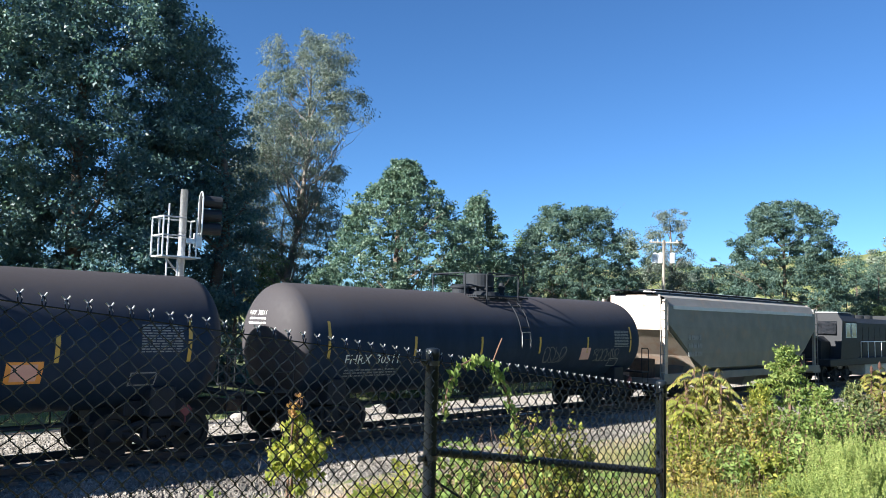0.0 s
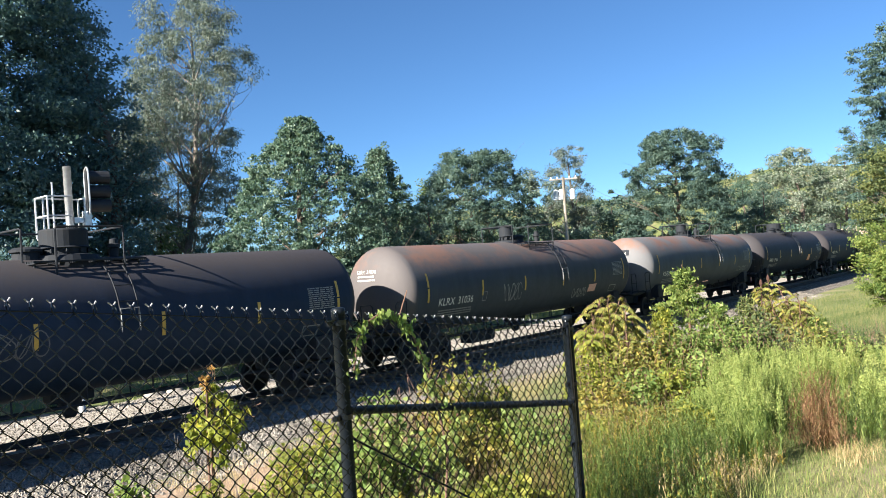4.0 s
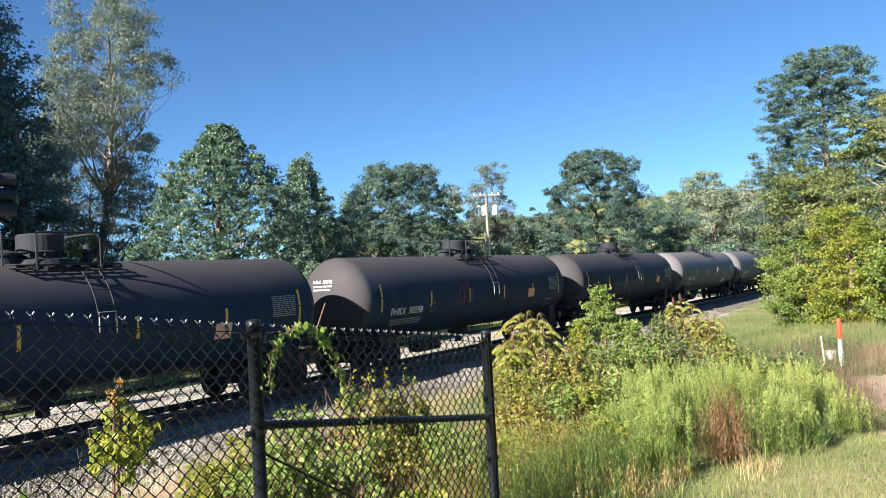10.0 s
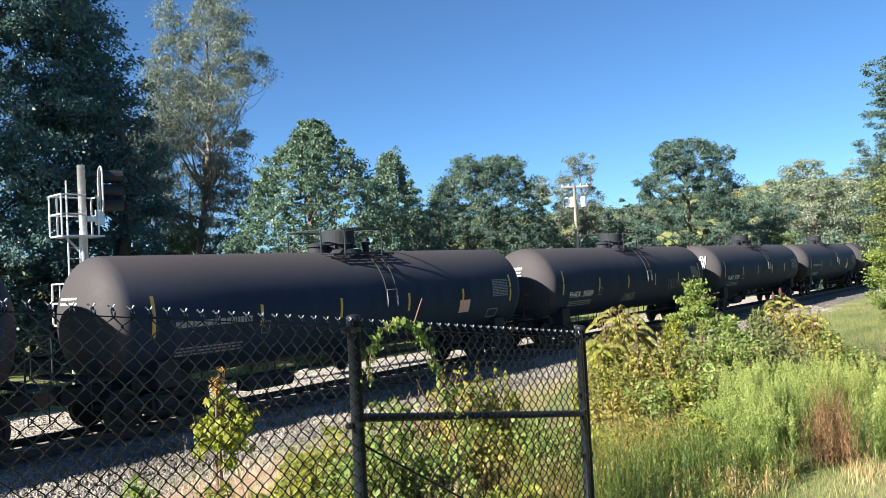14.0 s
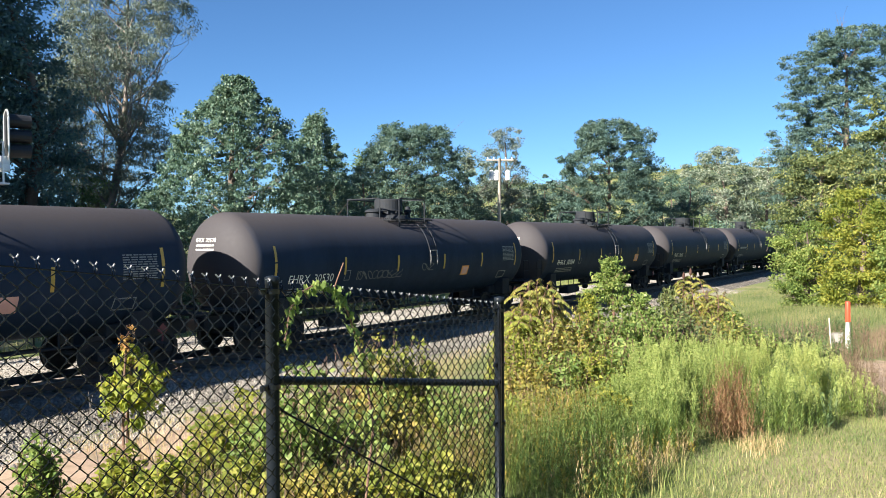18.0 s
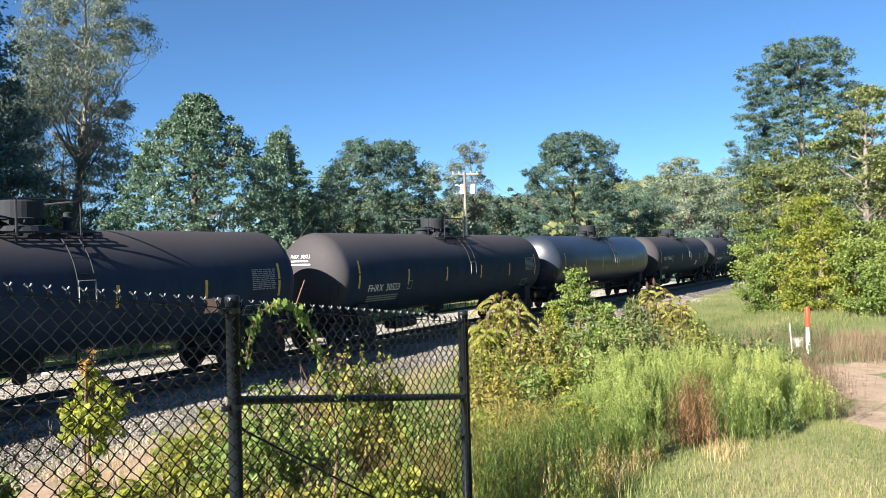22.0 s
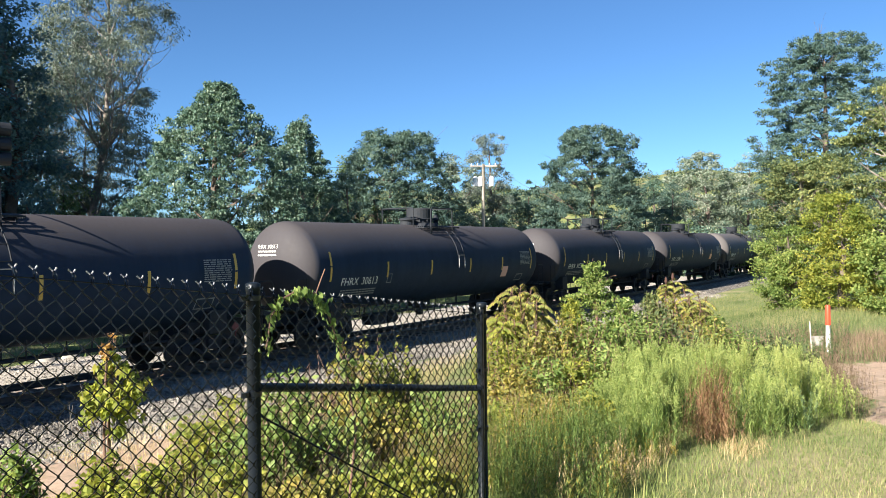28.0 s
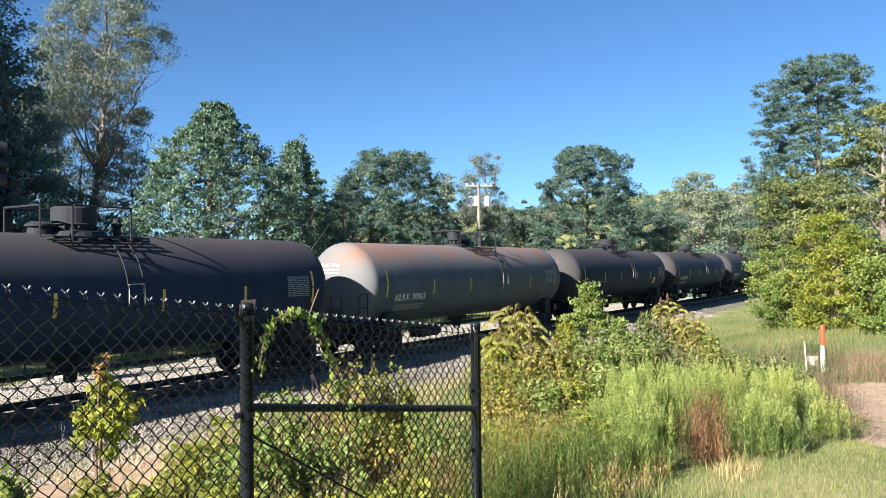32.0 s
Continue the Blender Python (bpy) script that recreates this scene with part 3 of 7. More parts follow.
def build_ground():
    xs, ys = axis_steps(-1500, 2500, -4, 46, 0.25), axis_steps(-1500, 2500, -4, 28, 0.25)
    verts = [(x, y, ground_z(x, y)) for y in ys for x in xs]
    nx = len(xs)
    faces = [(j * nx + i, j * nx + i + 1, (j + 1) * nx + i + 1, (j + 1) * nx + i) for j in range(len(ys) - 1) for i in range(nx - 1)]
    me = bpy.data.meshes.new("ground")
    me.from_pydata(verts, [], faces)
    me.polygons.foreach_set("use_smooth", [True] * len(me.polygons))
    mask = me.attributes.new("bare_soil", "FLOAT", "POINT")
    mask.data.foreach_set("value", [0.6 if bare(x, y) else 0.0 for x, y, z in verts])
    me.materials.append(M["ground"])
    tagged(new("ground", me), "grassy bank and field with bare soil and dry patches", "ground", kind="structure")


# ---- railway ----
TRACK_Y, CAR = 18.04, 18.1
RAIL_H = 0.17
RAIL_Z = 0.57
UP = pose(0, 0, RAIL_Z)
X0, X1 = -60.0, 420.0


def prism(bm, section, x0, x1, cuts=1):
    """A section of (y, z) pairs drawn out along x."""
    rings = [[bm.verts.new((x0 + (x1 - x0) * i / cuts, y, z)) for y, z in section] for i in range(cuts + 1)]
    n = len(section)
    for r0, r1 in zip(rings, rings[1:]):
        for k in range(n):
            bm.faces.new((r0[k], r0[(k + 1) % n], r1[(k + 1) % n], r1[k]))
    bm.faces.new(rings[0])
    bm.faces.new(rings[-1][::-1])
    bmesh.ops.recalc_face_normals(bm, faces=bm.faces)
    return bm


def build_track():
    bed = thing("railway_track", pose(0, TRACK_Y, RAIL_Z), "straight railway track on pale crushed stone ballast", "railway track", kind="structure")
    bm = bmesh.new()
    prism(bm, [(-3.75, -0.70), (-1.75, -0.27), (-1.35, -0.24), (1.05, -0.26), (1.05, -0.9), (-3.75, -0.9)], X0, X1, 60)
    part("ballast", bm, M["gravel"], bed, "pale crushed stone ballast")
    bm = bmesh.new()
    prism(bm, [(1.0, -0.31), (1.15, -0.20), (5.1, -0.21), (6.2, -0.66), (1.0, -0.66)], X0, X1, 60)
    part("service_path", bm, M["sunlit_stone"], bed, "gravel path along the far side of the track, sunlight in its pale colour")
    bm = bmesh.new()
    prism(bm, [(-0.60, -0.31), (-0.55, -0.195), (0.58, -0.185), (0.64, -0.31)], X0, X1, 60)
    part("crib_ballast", bm, M["sunlit_stone"], bed, "stone packed between the rails, sunlight in its pale colour")
    for y in (-0.755, 0.755):
        bm = bmesh.new()
        prism(bm, [(y - 0.07, -RAIL_H), (y + 0.07, -RAIL_H), (y + 0.07, -RAIL_H + 0.02), (y + 0.012, -RAIL_H + 0.04), (y + 0.012, -0.04), (y + 0.035, -0.03), (y + 0.035, -0.004),
                   (y - 0.035, -0.004), (y - 0.035, -0.03), (y - 0.012, -0.04), (y - 0.012, -RAIL_H + 0.04), (y - 0.07, -RAIL_H + 0.02)], X0, X1)
        r = part("rail", bm, M["rail"], bed, "rusty steel rail with bright head")
        bm = bmesh.new()
        prism(bm, [(y - 0.028, -0.004), (y + 0.028, -0.004), (y + 0.024, 0.0), (y - 0.024, 0.0)], X0, X1)
        part("rail_head", bm, M["rail_top"], r, "polished bright running surface")
    bm = bmesh.new()
    box(bm, -0.115, 0.115, -1.3, 1.3, -0.33, -RAIL_H - 0.002, 0.012)
    tie = mesh_of("tie", bm, M["tie"])
    for i in range(210):
        link_mesh("tie", tie, bed, pose(-4 + 0.56 * i, random.uniform(-0.03, 0.03), random.uniform(-0.01, 0.0), 0, 0, random.uniform(-0.8, 0.8)))
    # loose stones
    rng = np.random.default_rng(5)
    n = 78000
    x = rng.uniform(0, 1, n) ** 1.8 * 56 + 3
    y = np.concatenate([rng.uniform(-4.9, -0.9, n * 3 // 4), rng.uniform(1.1, 5.6, n - n * 3 // 4)])
    keep = (y > -3.8) | (rng.uniform(0, 1, n) < np.clip((y + 5.0) / 1.3, 0, 1))
    x, y = x[keep], y[keep]
    n = len(x)
    z = np.interp(y, [-4.9, -3.75, -1.75, 1.0, 1.15, 5.1, 6.2], [-0.60, -0.66, -0.27, -0.26, -0.20, -0.21, -0.66]) + RAIL_Z
    z = np.where(y < -3.7, np.array([ground_z(a, b + TRACK_Y) if b < -3.7 else 0.0 for a, b in zip(x, y)]), z)
    base = np.array([(1, 0, 0), (-1, 0, 0), (0, 1, 0), (0, -1, 0), (0, 0, 0.8), (0, 0, -0.8)])
    tri = np.array([(0, 2, 4), (2, 1, 4), (1, 3, 4), (3, 0, 4)])
    size = rng.uniform(0.024, 0.058, (n, 1, 1)) * rng.uniform(0.7, 1.2, (n, 1, 1))
    v = base[None] * size * rng.uniform(0.6, 1.3, (n, 6, 3))
    a = rng.uniform(0, 6.28, n)
    c, s = np.cos(a)[:, None], np.sin(a)[:, None]
    v = np.stack([v[..., 0] * c - v[..., 1] * s, v[..., 0] * s + v[..., 1] * c, v[..., 2]], -1)
    v += np.stack([x, y + TRACK_Y, z], -1)[:, None]
    me = quads_mesh("stones", v[:, tri].reshape(-1, 3, 3), M["stone"], 3)
    tagged(new("ballast_stones", me), "loose grey and pinkish crushed stones on the ballast shoulder", "stones", kind="stuff")


# ---- train ----
R_T, Z_T = 1.525, 3.07
T0, T1 = 0.74, CAR - 0.74


def side_y(z, off=0.006):
    return -math.sqrt(max(0.0, (R_T + off) ** 2 - (z - Z_T) ** 2))


def curved_patch(bm, x0, x1, z0, z1, off=0.006, near=True, steps=6):
    """A film wrapped on the tank's side."""
    rows = []
    for i in range(steps + 1):
        z = z0 + (z1 - z0) * i / steps
        y = side_y(z, off) * (1 if near else -1)
        rows.append((bm.verts.new((x0, y, z)), bm.verts.new((x1, y, z))))
    for a, b in zip(rows, rows[1:]):
        bm.faces.new((a[0], a[1], b[1], b[0]) if near else (a[1], a[0], b[0], b[1]))
    return bm


def text_mesh(name, s, size, mat, place):
    """Lettering as a mesh; place maps (u, v) on the lettering's plane to the surface."""
    cu = bpy.data.curves.new(name, "FONT")
    cu.body, cu.size = s, size
    cu.resolution_u = 2
    ob = bpy.data.objects.new(name, cu)
    me = bpy.data.meshes.new_from_object(ob)
    bpy.data.objects.remove(ob)
    bpy.data.curves.remove(cu)
    me.name = name
    for v in me.vertices:
        v.co = place(v.co.x, v.co.y)
    me.materials.clear()
    me.materials.append(mat)
    return me


def letter_meshes(me):
    """The separate letters of a lettering mesh, each a mesh of its own."""
    root = list(range(len(me.vertices)))

    def find(i):
        while root[i] != i:
            root[i] = root[root[i]]
            i = root[i]
        return i
    for f in me.polygons:
        for v in f.vertices[1:]:
            root[find(v)] = find(f.vertices[0])
    groups = {}
    for f in me.polygons:
        groups.setdefault(find(f.vertices[0]), []).append(list(f.vertices))
    out = []
    for faces in groups.values():
        ids = sorted({v for f in faces for v in f})
        pos = {v: k for k, v in enumerate(ids)}
        m = bpy.data.meshes.new("letter")
        m.from_pydata([me.vertices[v].co[:] for v in ids], [], [[pos[v] for v in f] for f in faces])
        m.materials.append(me.materials[0])
        out.append(m)
    bpy.data.meshes.remove(me)
    return out


def tank_profile():
    out, depth = [], 0.72
    for i in range(11):
        t = math.pi / 2 * i / 10
        out.append((T0 + depth * (1 - math.sin(t)), R_T * math.cos(t) if i < 10 else 0.02))
    out = out[::-1]
    mid = [(x, R_T) for x in (4.0, 7.0, 9.05, 11.1, 14.1)]
    tail = [(CAR - a, r) for a, r in out[::-1]]
    return out + mid + tail


CACHE = {}


def cached(key, make):
    if key not in CACHE:
        CACHE[key] = make()
    return CACHE[key]


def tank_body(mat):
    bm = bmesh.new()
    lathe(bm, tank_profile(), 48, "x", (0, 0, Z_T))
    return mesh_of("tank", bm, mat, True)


def make_wheel():
    bm = bmesh.new()
    lathe(bm, [(-0.07, 0.2), (-0.07, 0.36), (-0.06, 0.4), (-0.06, 0.457), (0.05, 0.463), (0.055, 0.49), (0.075, 0.49), (0.075, 0.38), (0.03, 0.35), (0.03, 0.14), (0.09, 0.12), (0.09, 0.02)], 20, "y")
    return mesh_of("wheel", bm, M["wheel"], False)


def make_side_frame():
    bm = bmesh.new()
    for s in (1, -1):
        tube(bm, [(0, 0, 0.30), (s * 0.35, 0, 0.33), (s * 0.62, 0, 0.48), (s * 0.9, 0, 0.56)], [0.085, 0.085, 0.075, 0.075], 6)
        tube(bm, [(0, 0, 0.72), (s * 0.4, 0, 0.70), (s * 0.7, 0, 0.60), (s * 0.95, 0, 0.56)], [0.08, 0.08, 0.075, 0.06], 6)
        box(bm, s * 0.9 - 0.13, s * 0.9 + 0.13, -0.1, 0.1, 0.36, 0.60, 0.03)
        box(bm, s * 0.27 - 0.05, s * 0.27 + 0.05, -0.08, 0.08, 0.30, 0.72, 0.015)
    for s in (-0.13, 0, 0.13):
        for k in range(5):
            lathe(bm, [(0.36 + k * 0.06, 0.055), (0.375 + k * 0.06, 0.065), (0.39 + k * 0.06, 0.055)], 7, "z", (s, 0, 0))
    return mesh_of("side_frame", bm, M["steel_black"])


def truck(car, x):
    w, f = cached("wheel", make_wheel), cached("side_frame", make_side_frame)

    def bolster():
        bm = bmesh.new()
        box(bm, -0.2, 0.2, -1.15, 1.15, 0.42, 0.72, 0.04)
        box(bm, -0.35, 0.35, -0.35, 0.35, 0.72, 0.85, 0.03)
        return mesh_of("truck", bm, M["steel_black"])

    def axle():
        bm = bmesh.new()
        tube(bm, [(0, -1.05, 0.46), (0, 1.05, 0.46)], 0.08, 10)
        return mesh_of("axle", bm, M["steel_black"])
    t = link_mesh("truck", cached("bolster", bolster), car, pose(x, 0, RAIL_Z), "black two-axle freight truck")
    for s in (-1, 1):
        link_mesh("side_frame", f, t, pose(0, s * 0.98, 0))
        link_mesh("axle", cached("axle", axle), t, pose(s * 0.89, 0, 0))
        for y in (-1, 1):
            link_mesh("wheel", w, t, pose(s * 0.89, y * 0.755, 0.46, 0, 0, 180 if y < 0 else 0), "worn steel wheel")
    return t


def end_gear():
    """Sill stub, coupler, running board and grab irons of one end, pointing to -x."""
    parts = []
    bm = bmesh.new()
    box(bm, 0.35, 3.6, -0.33, 0.33, 0.70, 1.08, 0.03)
    box(bm, 2.1, 2.7, -1.3, 1.3, 0.86, 1.5, 0.04)
    box(bm, 1.7, 3.1, -0.9, 0.9, 0.86, 1.2, 0.05)
    parts.append(("stub_sill", mesh_of("stub_sill", bm, M["steel_black"]), ""))
    bm = bmesh.new()
    box(bm, -0.05, 0.45, -0.1, 0.1, 0.72, 1.0, 0.03)
    box(bm, -0.16, 0.12, -0.19, 0.19, 0.72, 1.02, 0.06)
    parts.append(("coupler", mesh_of("coupler", bm, M["steel_rust"]), "rusty knuckle coupler"))
    bm = bmesh.new()
    box(bm, 0.42, 0.95, -1.42, 1.42, 1.24, 1.30, 0.01)
    for i in range(9):
        box(bm, 0.43, 0.94, -1.40 + i * 0.31, -1.37 + i * 0.31, 1.30, 1.325)
    parts.append(("running_board", mesh_of("running_board", bm, M["steel_black"]), ""))
    for y in (-1.4, 1.4):
        bm = bmesh.new()
        tube(bm, [(0.45, y, 1.28), (0.45, y, 2.12), (0.55, y, 2.2), (0.95, y, 2.2)], 0.02, 6)
        tube(bm, [(0.95, y, 1.28), (0.95, y, 2.2)], 0.02, 6)
        tube(bm, [(0.45, y, 1.75), (0.95, y, 1.75)], 0.016, 6)
        for z in (0.55, 0.85):
            tube(bm, [(0.5, y, 1.26), (0.5, y, z), (0.92, y, z), (0.92, y, 1.26)], 0.018, 6)
        parts.append(("grab_iron", mesh_of("grab_iron", bm, M["steel_black"]), "thin black grab iron"))
    return parts


def top_gear(grey=False):
    """Fittings on the crown: the older grey cars have a narrow housing, a long guard rail and a separate valve."""
    parts = []
    zc, x = Z_T + R_T, CAR / 2
    if grey:
        hx, hr, near, far, deck, lad, vx, mx = -0.13, 0.29, (-0.03, 1.82), (-0.42, 1.82), (-0.34, 1.9), 1.35, 2.15, 0.62
    else:
        hx, hr, near, far, deck, lad, vx, mx = 0.1, 0.52, (-0.56, 1.0), (-1.05, 1.0), (-1.03, 1.56), 0.48, 1.3, -0.75
    bm = bmesh.new()
    lathe(bm, [(zc - 0.25, hr + 0.34), (zc + 0.05, hr + 0.2), (zc + 0.08, hr - 0.04), (zc + 0.22, hr - 0.04), (zc + 0.23, hr + 0.03), (zc + 0.26, hr), (zc + 0.62, hr), (zc + 0.66, hr - 0.03), (zc + 0.69, 0.02)], 28, "z", (x + hx, 0, 0))
    for k in range(10):
        a = k * math.pi / 5
        box(bm, x + hx + hr * math.cos(a) - 0.03, x + hx + hr * math.cos(a) + 0.03, hr * math.sin(a) - 0.03, hr * math.sin(a) + 0.03, zc + 0.10, zc + 0.2, 0.008)
    parts.append(("valve_housing", mesh_of("valve_housing", bm, M["steel_black"], False), "round black valve housing"))
    bm = bmesh.new()
    lathe(bm, [(zc - 0.1, 0.30), (zc + 0.14, 0.28), (zc + 0.16, 0.34), (zc + 0.21, 0.34), (zc + 0.26, 0.25), (zc + 0.29, 0.05)], 22, "z", (x + mx, 0, 0))
    parts.append(("manway", mesh_of("manway", bm, M["steel_black"]), "bolted manway lid"))
    bm = bmesh.new()
    lathe(bm, [(zc - 0.1, 0.10), (zc + 0.20, 0.10), (zc + 0.22, 0.15), (zc + 0.30, 0.14), (zc + 0.32, 0.10), (zc + 0.42, 0.09), (zc + 0.44, 0.03)], 14, "z", (x + vx, 0.0, 0))
    parts.append(("safety_valve", mesh_of("safety_valve", bm, M["steel_black"]), "stubby safety valve"))
    bm = bmesh.new()
    xa, xb = x + deck[0], x + deck[1]
    for y0, y1 in ((-1.0, -0.56), (0.56, 1.0)):
        for i in range(5):
            yy = y0 + (y1 - y0) * (i + 0.5) / 5
            box(bm, xa, xb, yy - 0.022, yy + 0.022, zc - 0.12, zc - 0.085)
        for i in range(7):
            xx = xa + 0.03 + i * (xb - xa - 0.06) / 6
            box(bm, xx - 0.02, xx + 0.02, y0, y1, zc - 0.15, zc - 0.12)
        for i in range(3):
            xx = xa + 0.1 + i * (xb - xa - 0.2) / 2
            tube(bm, [(xx, (y0 + y1) / 2, zc - 0.12), (xx, (y0 + y1) / 2, zc - 0.4)], 0.025, 6)
    parts.append(("platform", mesh_of("platform", bm, M["steel_black"]), "grated walkway round the manway"))
    for y, (ra, rb) in ((-1.0, near), (1.0, far)):
        ra, rb = x + ra, x + rb
        bm = bmesh.new()
        tube(bm, [(ra, y, zc - 0.4), (ra, y, zc + 0.60), (ra + 0.04, y, zc + 0.64), (rb - 0.04, y, zc + 0.64), (rb, y, zc + 0.60), (rb, y, zc - 0.4)], 0.026, 6)
        parts.append(("railing", mesh_of("railing", bm, M["steel_black"]), "thin black safety railing"))
    for xx, y0 in ((x + near[1], -1.0), (x + far[0], -0.5)):
        bm = bmesh.new()
        tube(bm, [(xx, y0, zc + 0.64), (xx, 1.0, zc + 0.64)], 0.024, 6)
        if y0 > -1:
            tube(bm, [(xx, y0, zc - 0.2), (xx, y0, zc + 0.64)], 0.024, 6)
        parts.append(("end_rail", mesh_of("end_rail", bm, M["steel_black"]), ""))
    for s in (1, -1):
        def rim(a):
            return -s * (R_T + 0.10) * math.sin(a), Z_T + (R_T + 0.10) * math.cos(a)
        bm = bmesh.new()
        for xx in (x + lad, x + lad + 0.44):
            tube(bm, [(xx, *rim(math.radians(38 + i * 6.0))) for i in range(11)], 0.019, 6)
        for a in (46, 60, 74, 88):
            tube(bm, [(x + lad, *rim(math.radians(a))), (x + lad + 0.44, *rim(math.radians(a)))], 0.015, 6)
        parts.append(("ladder", mesh_of("ladder", bm, M["steel_black"]), "curved side ladder"))
        bm = bmesh.new()
        grip = [[(xx, -s * (R_T + 0.127) * math.sin(math.radians(a)), Z_T + (R_T + 0.127) * math.cos(math.radians(a))) for a in (98, 92, 86, 80)] for xx in (x + lad, x + lad + 0.44)]
        tube(bm, grip[0] + grip[1][::-1], 0.012, 5)
        parts.append(("ladder_grip", mesh_of("ladder_grip", bm, M["worn_steel"]), "worn pale foot of the ladder"))
    bm = bmesh.new()
    tube(bm, [(3.4, -0.75, 1.32), (CAR - 3.4, -0.75, 1.32)], 0.035, 8)
    tube(bm, [(3.4, 0.3, 1.22), (CAR - 3.4, 0.3, 1.22)], 0.03, 8)
    for i in range(7):
        xx = 4.3 + i * 1.6
        tube(bm, [(xx, -0.75, 1.32), (xx, -0.75, 1.75)], 0.02, 6)
        tube(bm, [(xx, 0.3, 1.22), (xx, 0.3, 1.62)], 0.02, 6)
    parts.append(("brake_pipe", mesh_of("brake_pipe", bm, M["steel_black"]), ""))
    bm = bmesh.new()
    lathe(bm, [(0.98, 0.11), (1.05, 0.16), (1.2, 0.16), (1.26, 0.25), (1.62, 0.3)], 16, "z", (x, 0, 0))
    box(bm, x - 0.5, x + 0.5, -0.2, 0.2, 1.35, 1.62, 0.03)
    parts.append(("outlet_valve", mesh_of("outlet_valve", bm, M["steel_black"]), ""))
    bm = bmesh.new()
    box(bm, 4.9, 5.7, -0.9, -0.35, 0.95, 1.35, 0.05)
    lathe(bm, [(5.85, 0.05), (5.88, 0.2), (6.5, 0.2), (6.53, 0.05)], 14, "x", (0, -0.6, 1.12))
    parts.append(("brake_reservoir", mesh_of("brake_reservoir", bm, M["steel_black"]), ""))
    return parts


STRIPES = ((1.95, 0.46, 3.36), (1.95, 0.46, 2.86), (4.97, 0.55, 2.93), (7.75, 0.55, 2.93), (10.62, 0.55, 2.93), (13.35, 0.55, 2.93), (16.15, 0.46, 3.36), (16.15, 0.46, 2.86))


def side_marks(near):
    out = []
    for x, h, zm in STRIPES:
        bm = bmesh.new()
        curved_patch(bm, x - 0.045, x + 0.045, zm - h / 2, zm + h / 2, 0.008, near)
        out.append(mesh_of("reflective_stripe", bm, M["stripe"]))
    return out


def bars(rng, x0, x1, z0, z1, rows, mat, name, off=0.009):
    """Small print as bars."""
    bm = bmesh.new()
    h = (z1 - z0) / rows
    for r in range(rows):
        x = x0
        while x < x1 - 0.06:
            w = min(rng.uniform(0.05, 0.24), x1 - x)
            curved_patch(bm, x, x + w * 0.82, z0 + r * h, z0 + (r + 0.5) * h, off, True, 1)
            x += w
    return mesh_of(name, bm, mat)


def frame_mark(x0, x1, z0, z1, mat, name, t=0.02):
    bm = bmesh.new()
    for a, b, c, d in ((x0, x1, z0, z0 + t), (x0, x1, z1 - t, z1), (x0, x0 + t, z0 + t, z1 - t), (x1 - t, x1, z0 + t, z1 - t)):
        curved_patch(bm, a, b, c, d, 0.009, True, 2)
    return mesh_of(name, bm, mat)


def scrawl(seed, x0, z0, w, h, strokes, mat, name="graffiti", place=None):
    """Spray-painted squiggles without letters."""
    rng = random.Random(seed)
    bm = bmesh.new()
    place = place or (lambda u, v, o: (u, side_y(v, 0.008 + o), v))
    for s in range(strokes):
        cx = x0 + w * (s + 0.5) / strokes
        a0, k1, k2 = rng.uniform(0, 6), rng.uniform(2, 4), rng.uniform(1, 3)
        pts = []
        for i in range(18):
            t = i / 17
            pts.append((cx + w / strokes * 0.55 * math.sin(a0 + k1 * 3 * t), z0 + h * (0.5 + 0.45 * math.cos(a0 * 1.7 + k2 * 4 * t))))
        o = s * 0.0006
        for (ax, az), (bx, bz) in zip(pts, pts[1:]):
            d = Vector((bx - ax, bz - az))
            if d.length < 1e-4:
                continue
            n = Vector((-d.y, d.x)).normalized() * 0.013
            q = [place(px, pz, o) for px, pz in ((ax - n.x, az - n.y), (bx - n.x, bz - n.y), (bx + n.x, bz + n.y), (ax + n.x, az + n.y))]
            bm.faces.new([bm.verts.new(p) for p in q])
    return mesh_of(name, bm, mat)


def head_x(y, z, off):
    """Where the rear head stands at (y, z)."""
    rr = min(0.999, math.hypot(y, z - Z_T) / R_T)
    return T0 + 0.72 * (1 - math.sqrt(1 - rr * rr)) - off


